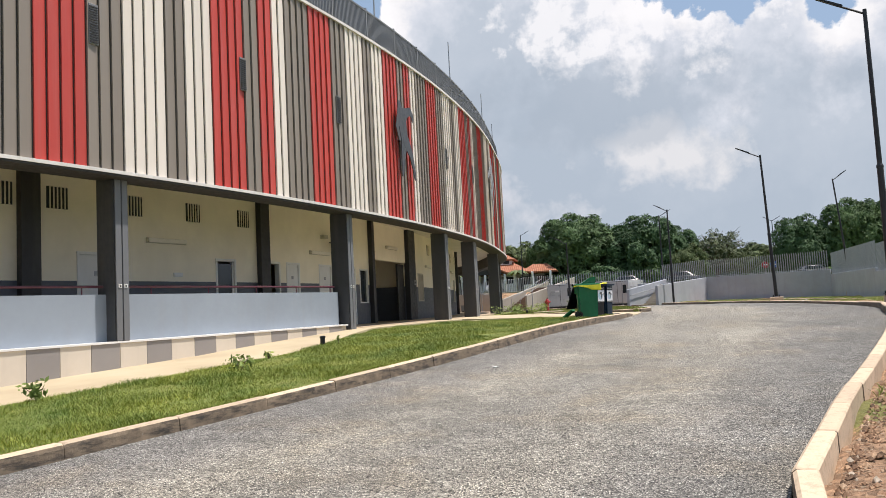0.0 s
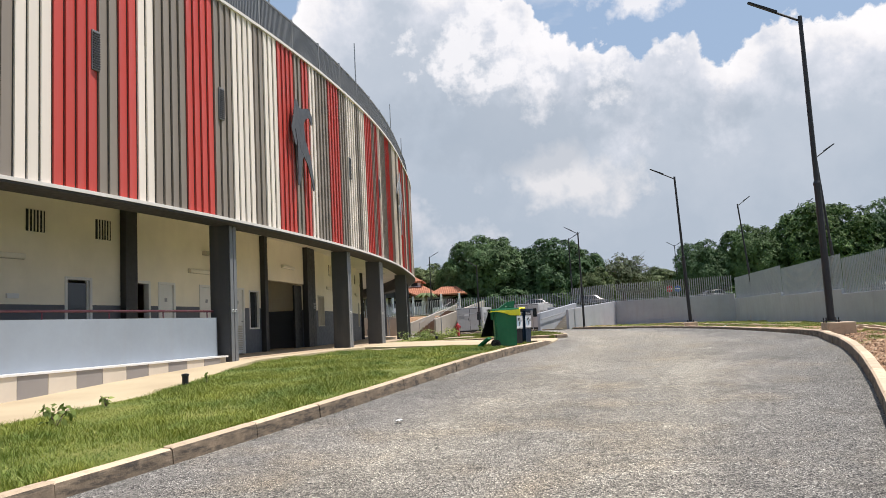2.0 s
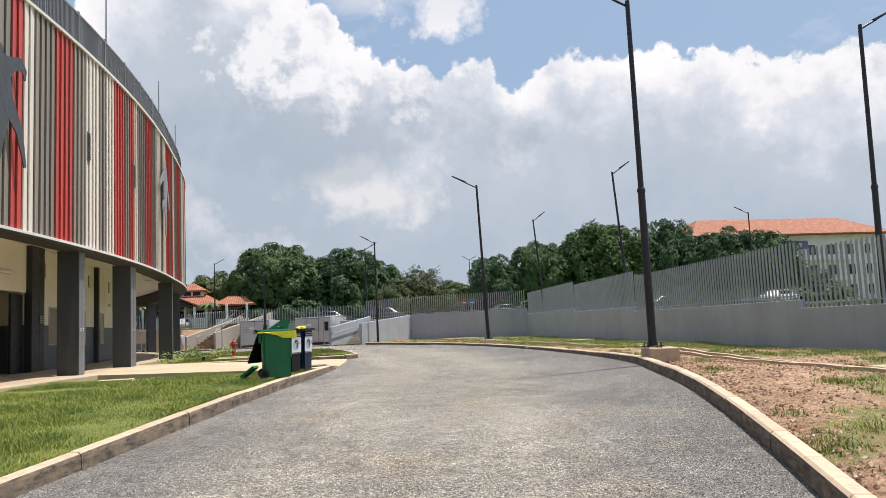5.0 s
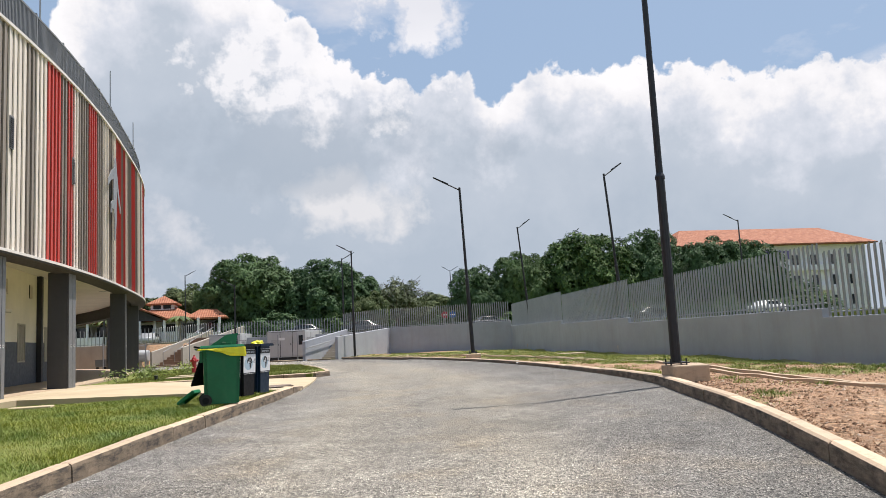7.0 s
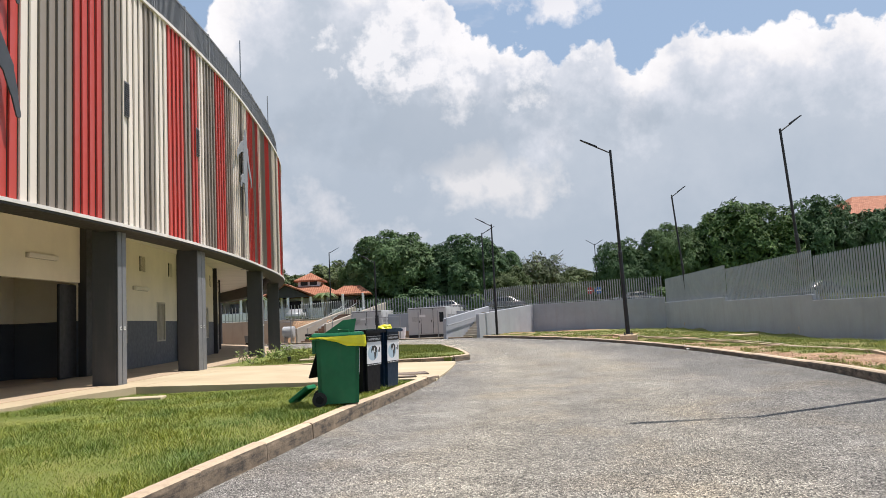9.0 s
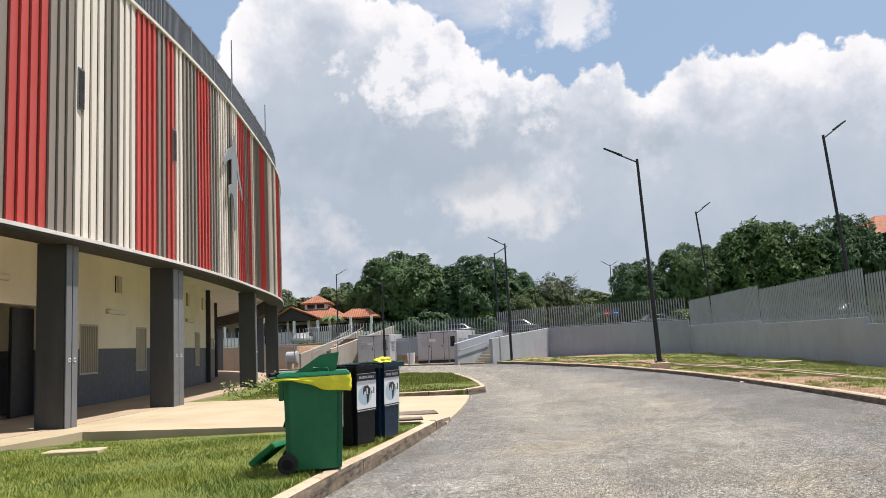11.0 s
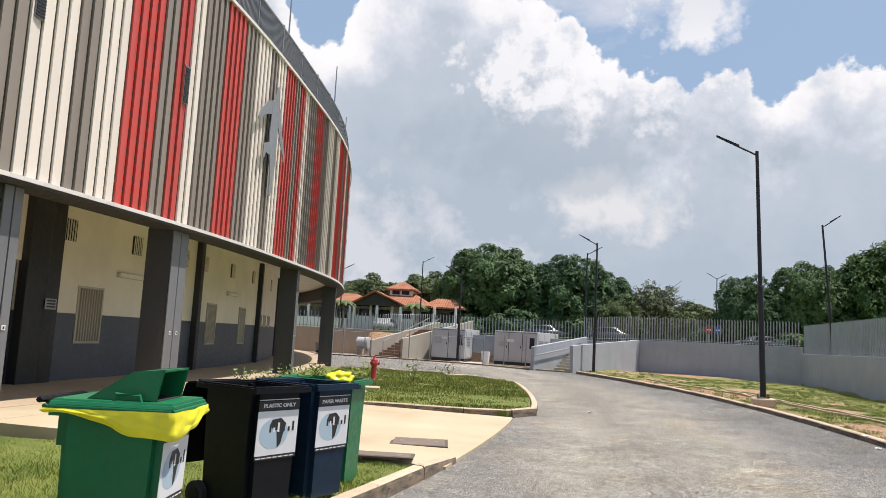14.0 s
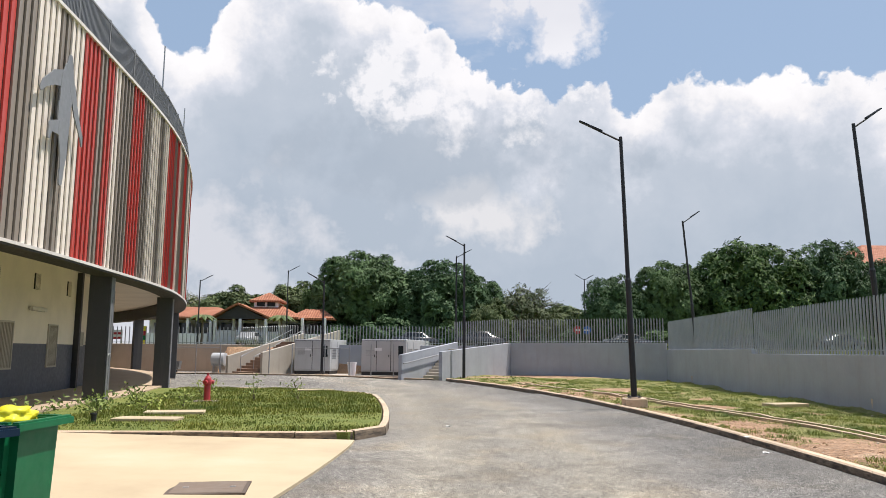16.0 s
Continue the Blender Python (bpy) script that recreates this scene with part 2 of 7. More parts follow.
def asphalt():
    m = Mat("worn asphalt with bright chippings", (0.1, 0.1, 0.1), 0.9)
    chips = m.voronoi(90.0, out="Color")
    tone = m.ramp(chips, (0.14, (0.022, 0.021, 0.02)), (0.34, (0.20, 0.192, 0.176)), (0.6, (0.375, 0.357, 0.322)), (0.82, (0.56, 0.54, 0.49)), (0.92, (0.84, 0.82, 0.76)))
    gap = m.ramp(m.voronoi(90.0, feature="DISTANCE_TO_EDGE"), (0.02, 0.2), (0.17, 1.12))
    tone = m.mix(1.0, tone, gap, "MULTIPLY")
    tone = m.mix(1.0, tone, m.ramp(m.voronoi(19.0, out="Color"), (0.12, 0.93), (0.5, 1.02), (0.88, 1.12)), "MULTIPLY")
    tone = m.mix(1.0, tone, m.ramp(m.noise(9.0, 4, 0.65), (0.35, 0.9), (0.65, 1.1)), "MULTIPLY")
    big = m.ramp(m.noise(0.35, 5, 0.6), (0.35, 0.64), (0.7, 0.94))
    mid = m.ramp(m.noise(2.6, 4, 0.6), (0.35, 0.85), (0.7, 1.2))
    warm = m.ramp(m.noise(0.8, 4, 0.6), (0.5, (1, 1, 1)), (0.75, (1.12, 1.02, 0.88)))
    c = m.mix(1.0, tone, big, "MULTIPLY")
    c = m.mix(1.0, c, mid, "MULTIPLY")
    c = m.mix(1.0, c, warm, "MULTIPLY")
    # paler bands where wheels have worn the chippings, along the round of the road
    away = m.node("ShaderNodeVectorMath")
    away.operation = "DISTANCE"
    away.inputs[1].default_value = (-71.24, 36.0, 0.0)
    m.link(m.scaled(m.pos, (1.0, 1.0, 0.0)), away.inputs[0])
    w = m.node("ShaderNodeMath")
    w.operation = "MULTIPLY_ADD"
    w.inputs[1].default_value, w.inputs[2].default_value = 1.0 / 7.0, -72.9 / 7.0
    m.link(away.outputs["Value"], w.inputs[0])
    lane = m.ramp(w.outputs[0], (0.0, (0.85, 0.85, 0.86)), (0.12, (1.0, 0.99, 0.98)), (0.27, (1.42, 1.36, 1.22)), (0.42, (1.12, 1.09, 1.02)), (0.58, (1.42, 1.36, 1.22)), (0.69, (1.0, 0.98, 0.95)), (0.79, (0.78, 0.78, 0.78)), (0.9, (0.68, 0.68, 0.68)), (1.0, (0.6, 0.6, 0.61)))
    c = m.mix(1.0, c, m.mix(m.ramp(m.noise(0.22, 3), (0.38, 0.0), (0.75, 0.8)), lane, (1.05, 1.04, 1.0)), "MULTIPLY")
    # sun sheen put into the colour: the road gets paler further up
    sep = m.node("ShaderNodeSeparateXYZ")
    m.link(m.pos, sep.inputs[0])
    up = m.node("ShaderNodeMath")
    up.operation = "MULTIPLY_ADD"
    up.inputs[1].default_value, up.inputs[2].default_value = 1.0 / 20.0, -0.5
    m.link(sep.outputs[1], up.inputs[0])
    c = m.mix(1.0, c, m.ramp(up.outputs[0], (0.0, 1.04), (0.2, 1.04), (0.8, 1.16)), "MULTIPLY")
    m.color(c)
    m.bump(m.voronoi(90.0), 0.85, 0.013)
    return m.m


def soil():
    m = Mat("red brown laterite soil", (0.3, 0.18, 0.1), 0.95)
    a = m.ramp(m.noise(1.2, 6, 0.65), (0.3, (0.27, 0.155, 0.085)), (0.55, (0.43, 0.265, 0.155)), (0.75, (0.56, 0.405, 0.275)))
    b = m.ramp(m.voronoi(22.0, out="Color"), (0.2, 0.6), (0.55, 0.95), (0.9, 1.3))
    earth = m.mix(1.0, a, b, "MULTIPLY")
    pale = m.ramp(m.voronoi(38.0, out="Color"), (0.78, 0.0), (0.84, 0.75))
    earth = m.mix(pale, earth, (0.40, 0.30, 0.21))
    at = m.node("ShaderNodeAttribute")
    at.attribute_name = "turf"
    green = m.ramp(m.noise(5.0, 5, 0.65), (0.3, (0.12, 0.14, 0.03)), (0.6, (0.20, 0.215, 0.05)), (0.8, (0.33, 0.28, 0.12)))
    k = m.node("ShaderNodeMath")
    k.operation = "MULTIPLY_ADD"
    k.inputs[1].default_value = 1.0
    m.link(at.outputs["Fac"], k.inputs[0])
    m.link(m.ramp(m.noise(9.0, 6, 0.7), (0.3, -0.0), (0.7, 0.6)), k.inputs[2])
    m.color(m.mix(m.ramp(k.outputs[0], (0.7, 0.0), (1.05, 0.85)), earth, green))
    m.bump(m.noise(22.0, 6, 0.7), 1.0, 0.05)
    return m.m


def clod():
    m = Mat("broken laterite and stone", (0.25, 0.15, 0.09), 0.95)
    a = m.ramp(m.island(), (0.0, (0.10, 0.06, 0.036)), (0.4, (0.27, 0.155, 0.088)), (0.8, (0.41, 0.26, 0.155)), (0.94, (0.47, 0.34, 0.225)), (1.0, (0.55, 0.46, 0.36)))
    m.color(m.mix(1.0, a, m.ramp(m.noise(60.0, 3, 0.6), (0.3, 0.75), (0.7, 1.2)), "MULTIPLY"))
    m.bump(m.noise(90.0, 3, 0.6), 0.6, 0.006)
    return m.m


def turf():
    m = Mat("turf under the blades", (0.06, 0.09, 0.025), 0.95)
    a = m.ramp(m.noise(1.0, 6, 0.65), (0.3, (0.085, 0.115, 0.018)), (0.5, (0.135, 0.165, 0.027)), (0.75, (0.22, 0.205, 0.055)))
    m.color(a)
    m.bump(m.noise(30.0, 5, 0.7), 0.8, 0.03)
    return m.m


def blade(name, dark, mid, dry):
    m = Mat(name, mid, 0.6)
    a = m.ramp(m.island(), (0.0, dark), (0.55, mid), (0.9, mid), (1.0, dry))
    patch = m.ramp(m.noise(0.9, 5, 0.65), (0.34, (0.5, 0.7, 0.6)), (0.5, (1, 1, 1)), (0.66, (1.3, 1.2, 1.05)))
    m.color(m.mix(1.0, a, patch, "MULTIPLY"))
    m.b.inputs["Subsurface Weight"].default_value = 0.0
    return m.m


def leaf(name, dark, mid, lit):
    m = Mat(name, mid, 0.62, 0.0, 0.2)
    a = m.ramp(m.island(), (0.0, dark), (0.5, mid), (1.0, lit))
    patch = m.ramp(m.noise(0.35, 3, 0.6), (0.35, 0.82), (0.7, 1.18))
    each = m.ramp(m.random(), (0.0, (0.8, 0.85, 0.85)), (0.5, (1, 1, 1)), (1.0, (1.2, 1.12, 0.95)))
    m.color(m.mix(1.0, m.mix(1.0, a, patch, "MULTIPLY"), each, "MULTIPLY"))
    return m.m


def plain_slab():
    m = Mat("cream concrete slab", (0.6, 0.5, 0.36), 0.85)
    a = m.ramp(m.noise(0.5, 6, 0.6), (0.3, (0.38, 0.30, 0.195)), (0.55, (0.46, 0.38, 0.25)), (0.8, (0.52, 0.445, 0.32)))
    s = m.ramp(m.noise(4.0, 6, 0.7), (0.55, 0.0), (0.8, 0.35))
    m.color(m.mix(s, a, (0.40, 0.31, 0.21)))
    m.bump(m.noise(45.0, 4, 0.6), 0.25, 0.005)
    return m.m


def kerb_stone(name, light, stain, amount):
    m = Mat(name, light, 0.9)
    each = m.ramp(m.random(), (0.0, tuple(c * 0.82 for c in light)), (0.5, light), (1.0, tuple(c * 1.15 for c in light)))
    s = m.ramp(m.noise(3.0, 6, 0.7), (0.45, 0.0), (0.75, amount))
    c = m.mix(s, each, stain)
    g = m.ramp(m.noise(11.0, 5, 0.7), (0.34, amount), (0.50, 0.0))
    m.color(m.mix(g, c, tuple(0.6 * v for v in stain)))
    m.bump(m.noise(30.0, 5, 0.65), 0.5, 0.008)
    return m.m


def roof_tile():
    m = Mat("terracotta tile", (0.5, 0.18, 0.08), 0.8)
    a = m.ramp(m.noise(1.5, 5, 0.6), (0.3, (0.20, 0.065, 0.03)), (0.5, (0.33, 0.12, 0.055)), (0.75, (0.46, 0.22, 0.13)))
    w = m.node("ShaderNodeTexWave")
    w.inputs["Scale"].default_value = 1.2
    m.link(m.scaled(m.pos, (1.0, 0.25, 0.0)), w.inputs["Vector"])
    m.color(m.mix(m.ramp(w.outputs["Fac"], (0.2, 0.6), (0.6, 0.0)), a, (0.22, 0.07, 0.035)))
    m.bump(w.outputs["Fac"], 0.6, 0.06)
    return m.m


def plastic(name, col, rough=0.4, dusty=0.25, spec=0.4):
    m = Mat(name, col, rough, 0.0, spec)
    a = m.ramp(m.noise(3.0, 5, 0.6, vec=m.co), (0.35, tuple(c * 0.85 for c in col)), (0.7, tuple(min(1, c * 1.1) for c in col)))
    dust = m.ramp(m.noise(6.0, 6, 0.7, vec=m.co, stretch=(1, 1, 0.35)), (0.55, 0.0), (0.85, dusty))
    m.color(m.mix(dust, a, (0.25, 0.22, 0.17)))
    m.rough(m.ramp(m.noise(14.0, 4, vec=m.co), (0.3, rough - 0.08), (0.7, rough + 0.14)))
    m.bump(m.noise(120.0, 2, vec=m.co), 0.05, 0.002)
    return m.m


def glass():
    m = Mat("dark window glass", (0.02, 0.025, 0.03), 0.06, 0.0, 0.6)
    m.rough(m.ramp(m.noise(4.0, 3), (0.3, 0.04), (0.7, 0.12)))
    return m.m


m_asphalt, m_soil, m_turf, m_slab, m_rooftile, m_glass = asphalt(), soil(), turf(), plain_slab(), roof_tile(), glass()
m_clod = clod()
m_kerb = kerb_stone("sun-bleached kerb concrete", (0.54, 0.415, 0.29), (0.37, 0.285, 0.205), 0.4)


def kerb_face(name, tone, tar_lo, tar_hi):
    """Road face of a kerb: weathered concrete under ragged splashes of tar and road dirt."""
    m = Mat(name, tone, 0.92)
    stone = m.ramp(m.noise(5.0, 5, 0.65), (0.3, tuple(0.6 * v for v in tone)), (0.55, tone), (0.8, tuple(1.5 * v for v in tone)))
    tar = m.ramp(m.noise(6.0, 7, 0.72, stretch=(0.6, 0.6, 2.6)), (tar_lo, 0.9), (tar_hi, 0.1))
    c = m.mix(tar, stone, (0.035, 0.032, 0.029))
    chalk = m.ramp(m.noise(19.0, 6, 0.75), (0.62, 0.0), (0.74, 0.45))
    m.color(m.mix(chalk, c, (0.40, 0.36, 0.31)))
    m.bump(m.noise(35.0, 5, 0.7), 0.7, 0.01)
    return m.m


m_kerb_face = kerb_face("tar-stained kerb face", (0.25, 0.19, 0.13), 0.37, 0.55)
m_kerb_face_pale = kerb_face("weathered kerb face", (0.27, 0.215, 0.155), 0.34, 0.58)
m_blade = blade("grass blade", (0.125, 0.175, 0.018), (0.22, 0.265, 0.033), (0.38, 0.35, 0.09))
m_blade_dry = blade("sparse grass blade", (0.13, 0.155, 0.023), (0.215, 0.24, 0.042), (0.38, 0.325, 0.125))
m_blade_verge = blade("verge grass blade", (0.14, 0.185, 0.028), (0.24, 0.285, 0.05), (0.46, 0.40, 0.16))
m_leaf = leaf("dark mango leaf", (0.055, 0.104, 0.046), (0.08, 0.145, 0.06), (0.11, 0.178, 0.074))
m_leaf_light = leaf("pale green leaf", (0.06, 0.09, 0.035), (0.115, 0.155, 0.06), (0.18, 0.22, 0.09))
m_weed = leaf("weed leaf", (0.11, 0.15, 0.04), (0.19, 0.25, 0.06), (0.30, 0.36, 0.11))
m_leaf_grey = leaf("dusty leaf", (0.07, 0.085, 0.05), (0.13, 0.155, 0.08), (0.20, 0.22, 0.12))
m_leaf_warm = leaf("sunlit mango leaf", (0.03, 0.066, 0.021), (0.06, 0.118, 0.034), (0.115, 0.18, 0.05))
m_bark = painted("grey brown bark", (0.13, 0.10, 0.075), 0.9, amount=0.4, grain=12, bump=0.6)
m_green = plastic("green bin plastic", (0.004, 0.135, 0.05), 0.38, 0.08)
m_green_lid = plastic("green lid plastic", (0.006, 0.16, 0.062), 0.38, 0.08)
m_black = plastic("black bin plastic", (0.004, 0.005, 0.008), 0.4, 0.01, 0.22)
m_navy = plastic("navy bin plastic", (0.006, 0.021, 0.045), 0.4, 0.02, 0.25)
m_bag = plastic("yellow bin bag", (0.80, 0.74, 0.03), 0.35)
m_print = painted("black print", (0.02, 0.02, 0.02), 0.5, amount=0)
m_sticker = painted("white sticker", (0.70, 0.71, 0.72), 0.4, amount=0.1)
m_sticker_blue = painted("pale blue print", (0.38, 0.50, 0.58), 0.4, amount=0.0)
m_rubber = painted("tyre rubber", (0.02, 0.02, 0.02), 0.8)

# ---- shapes ----
CX, CY, R = -71.24, 36.0, 66.98      # the round building: centre and radius of the facade


def pol(r, s, z=0.0):
    """A place r metres outside the facade, at s degrees round the building's centre."""
    a = radians(s)
    k = min(1.0, max(0.0, (s - 2.0) / 8.0))
    r += 0.30 * k * k * (3 - 2 * k)          # the plan opens out a little towards the north
    return Vector((CX + (R + r) * math.cos(a), CY + (R + r) * math.sin(a), z))


def gz(y):
    """Height of the made ground: level beside the plaza, falling at 5 percent towards the south."""
    k = (18.3 - y) / 1.3
    soft = k if k > 20 else math.log1p(math.exp(k))
    return max(-2.4, -0.05 * 1.3 * soft)


def part(name, bm, material, parent=None, label="", smooth=False):
    """Links a bmesh as one mesh object, under a thing or part where one is given."""
    me = bpy.data.meshes.new(name)
    bm.normal_update()
    bm.to_mesh(me)
    bm.free()
    for m in material if isinstance(material, (list, tuple)) else (material,):
        me.materials.append(m)
    if smooth:
        for p in me.polygons:
            p.use_smooth = True
    ob = new(name, me)
    ob.parent = parent
    if label:
        ob["label"] = label
    return ob


def shared(name, me, m, parent):
    """Another object on a mesh that exists already, at the pose m in its parent."""
    ob = new(name, me)
    ob.parent = parent
    ob.matrix_basis = m
    return ob


def thing(name, m=None, label="", category="", group="", kind=""):
    ob = new(name)
    ob.empty_display_size = 0.2
    if m is not None:
        ob.matrix_basis = m
    return tagged(ob, label, category, group, kind)


def box(bm, x0, x1, y0, y1, z0, z1, m=None, mat=0):
    v = [bm.verts.new((x, y, z)) for z in (z0, z1) for y in (y0, y1) for x in (x0, x1)]
    if m is not None:
        for q in v:
            q.co = m @ q.co
    for f in ((0, 2, 3, 1), (4, 5, 7, 6), (0, 1, 5, 4), (2, 6, 7, 3), (0, 4, 6, 2), (1, 3, 7, 5)):
        bm.faces.new([v[i] for i in f]).material_index = mat
    return v


def bevelled_box(x0, x1, y0, y1, z0, z1, b=0.01, seg=2):
    bm = bmesh.new()
    box(bm, x0, x1, y0, y1, z0, z1)
    bmesh.ops.bevel(bm, geom=bm.edges[:] + bm.verts[:], offset=b, segments=seg, affect="EDGES", profile=0.5)
    return bm


def sector(bm, r0, r1, s0, s1, z0, z1, step=1.0, mat=0):
    """A block between two radii, two angles and two heights; a height may be a function of y."""
    n = max(1, int(math.ceil(abs(s1 - s0) / step)))
    f0 = z0 if callable(z0) else (lambda y: z0)
    f1 = z1 if callable(z1) else (lambda y: z1)
    rows = []
    for i in range(n + 1):
        s = s0 + (s1 - s0) * i / n
        a, b = pol(r0, s), pol(r1, s)
        rows.append([bm.verts.new((p.x, p.y, f(p.y))) for p, f in ((a, f0), (b, f0), (b, f1), (a, f1))])
    for p, q in zip(rows, rows[1:]):
        for k in range(4):
            bm.faces.new((p[k], p[(k + 1) % 4], q[(k + 1) % 4], q[k])).material_index = mat
    bm.faces.new(rows[0][::-1]).material_index = mat
    bm.faces.new(rows[-1]).material_index = mat


def tube(bm, points, radius, n=8, mat=0, cap=True):
    """A round bar through points; radius is one number or one a point."""
    pts = [Vector(p) for p in points]
    rad = radius if isinstance(radius, (list, tuple)) else [radius] * len(pts)
    rings = []
    for i, p in enumerate(pts):
        d = (pts[min(i + 1, len(pts) - 1)] - pts[max(i - 1, 0)]).normalized()
        u = d.orthogonal().normalized() if abs(d.z) < 0.99 else Vector((1, 0, 0))
        w = d.cross(u)
        rings.append([bm.verts.new(p + rad[i] * (math.cos(2 * math.pi * k / n) * u + math.sin(2 * math.pi * k / n) * w)) for k in range(n)])
    for a, b in zip(rings, rings[1:]):
        best = min(range(n), key=lambda o: (a[0].co - b[o].co).length)
        for k in range(n):
            bm.faces.new((a[k], a[(k + 1) % n], b[(k + 1 + best) % n], b[(k + best) % n])).material_index = mat
    if cap:
        bm.faces.new(rings[0][::-1]).material_index = mat
        bm.faces.new(rings[-1]).material_index = mat


def lathe(bm, profile, n=20, centre=(0, 0, 0), mat=0):
    rings = [[bm.verts.new((centre[0] + r * math.cos(2 * math.pi * k / n), centre[1] + r * math.sin(2 * math.pi * k / n), centre[2] + z)) for k in range(n)] for r, z in profile]
    for a, b in zip(rings, rings[1:]):
        for k in range(n):
            bm.faces.new((a[k], a[(k + 1) % n], b[(k + 1) % n], b[k])).material_index = mat
    bm.faces.new(rings[0][::-1]).material_index = mat
    bm.faces.new(rings[-1]).material_index = mat


def on_wall(r, s, z):
    """A frame on the round building: x along the wall (northwards), y inwards, z up."""
    p = pol(r, s, z)
    a = radians(s)
    m = Matrix.Identity(4)
    m.col[0] = (-math.sin(a), math.cos(a), 0, 0)
    m.col[1] = (-math.cos(a), -math.sin(a), 0, 0)
    m.col[2] = (0, 0, 1, 0)
    m.col[3] = (*p, 1)
    return m


def raw(name, verts, faces, material, parent=None):
    me = bpy.data.meshes.new(name)
    me.from_pydata(verts, [], faces)
    me.update()
    for m in material if isinstance(material, (list, tuple)) else (material,):
        me.materials.append(m)
    ob = new(name, me)
    ob.parent = parent
    return ob


# ---- ground ----
WALL = [(12.6, -6.0), (14.5, 26.6), (18.65, 65.4)]        # inner face of the long boundary wall
FAR_WALL = [(9.9, 69.5), (18.65, 65.4)]
UPPER = 1.55                                                # level of the land behind the walls
KERB_R = 13.0


def wall_x(y):
    for (x0, y0), (x1, y1) in zip(WALL, WALL[1:]):
        if y <= y1 or (x1, y1) == WALL[-1]:
            return x0 + (x1 - x0) * (y - y0) / (y1 - y0)


def right_kerb(y):
    """x of the road's outer edge."""
    if y < 5.5:
        return 1.27 + 0.025 * (5.5 - y) - 0.09 * max(0.0, 1.0 - abs(y - 4.0) / 1.5)
    off = 11.65 + (KERB_R - 11.65) * min(1.0, max(0.0, (y - 8.0) / 14.0)) ** 1.2
    return CX + math.sqrt((R + off) ** 2 - (y - CY) ** 2)


def land(x, y):
    """Height of the open land: made ground inside the walls, a terrace behind them."""
    base = gz(y) - 0.32
    k = right_kerb(min(max(y, -30.0), 60.0))
    if x > k and y < 70:
        d = max(0.0, x - k)
        w = max(0.5, wall_x(y) - k)
        base = gz(y) + 0.0 - 0.24 * min(1.0, d / w) ** 1.2 + 0.05 * math.sin(0.9 * x + 0.4 * y) * min(1.0, d)
        base += 0.03 * noise.noise((x * 1.3, y * 1.3, 0.0)) + 0.014 * noise.noise((x * 5.0, y * 5.0, 3.0))
        base -= 0.10 * max(0.0, 1.0 - d / 0.55)
    out = 0.0
    if x > wall_x(y) + 0.15:
        out = min(1.0, (x - wall_x(y) - 0.15) / 0.8)
    back = 70.5 if x > -9 else 78.0
    lim = back - 0.469 * max(0.0, x - 9.9)
    if x <= 9.9:
        lim = back
    if y > lim:
        out = max(out, min(1.0, (y - lim) / 0.8))
    top = UPPER + 0.006 * max(0.0, y - 70) if y > 66 else min(UPPER, 0.70 + 0.013 * max(0, y - 10))
    if x < -60:
        out = 0.0
    return base + (top - base) * out


xs = sorted(set([-2500, -1200, -600, -300, -150, -100, -70, -50, -40, -30, -24, -20] + [round(-16 + 0.5 * i, 2) for i in range(80)] + [26, 30, 36, 44, 60, 90, 150, 300, 600, 1200, 2500]))
ys = sorted(set([-2500, -1200, -600, -300, -150, -80, -50, -30, -20] + [round(-12 + 0.5 * i, 2) for i in range(190)] + [86, 92, 100, 120, 150, 200, 300, 600, 1200, 2500]))
verts = [(x, y, land(x, y)) for y in ys for x in xs]
nx = len(xs)
faces = [(j * nx + i, j * nx + i + 1, (j + 1) * nx + i + 1, (j + 1) * nx + i) for j in range(len(ys) - 1) for i in range(nx - 1)]
ground = raw("ground", verts, faces, [m_soil, m_turf])
for p in ground.data.polygons:
    cx, cy, _ = p.center
    p.use_smooth = True
    if cy > 77.8 or (cy > 71.5 and cx > -8.5) or cx > wall_x(cy) + 0.5 or cy < -14:
        p.material_index = 1


def turf_cover(x, y):
    """How thickly grass has grown over the verge, 0 to 1: in patches, closing up towards the north and the wall."""
    k = right_kerb(min(max(y, -30.0), 64.0)) + 0.26
    frac = min(1.0, max(0.0, (x - k) / max(0.5, wall_x(y) - k)))
    n = noise.noise((x * 0.55, y * 0.55, 9.0)) + 0.5 * noise.noise((x * 2.2, y * 2.2, 4.0))
    return min(0.95, max(0.0, -0.21 + 1.7 * n + 1.15 * frac + 0.014 * min(40.0, max(0.0, y - 11)) + 0.03 * min(8.0, max(0.0, y - 24))))


layer = ground.data.attributes.new("turf", "FLOAT", "POINT")
layer.data.foreach_set("value", [turf_cover(v.co.x, v.co.y) if -12 < v.co.y < 66 and -5 < v.co.x < 22 else 0.3 for v in ground.data.vertices])
tagged(ground, "red-brown soil and dry turf reaching the horizon", "ground", kind="structure")


def strip(bm, edge0, edge1, ylist, zf, z_down, mat=0):
    """A slab between two lines x(y), with its sides going down by z_down."""
    rows = []
    for y in ylist:
        a, b = edge0(y), edge1(y)
        rows.append([bm.verts.new(c) for c in ((a, y, zf(a, y)), (b, y, zf(b, y)), (b, y, zf(b, y) - z_down), (a, y, zf(a, y) - z_down))])
    for p, q in zip(rows, rows[1:]):
        for k in range(4):
            bm.faces.new((p[k], p[(k + 1) % 4], q[(k + 1) % 4], q[k])).material_index = mat
    bm.faces.new(rows[0])
    bm.faces.new(rows[-1][::-1])


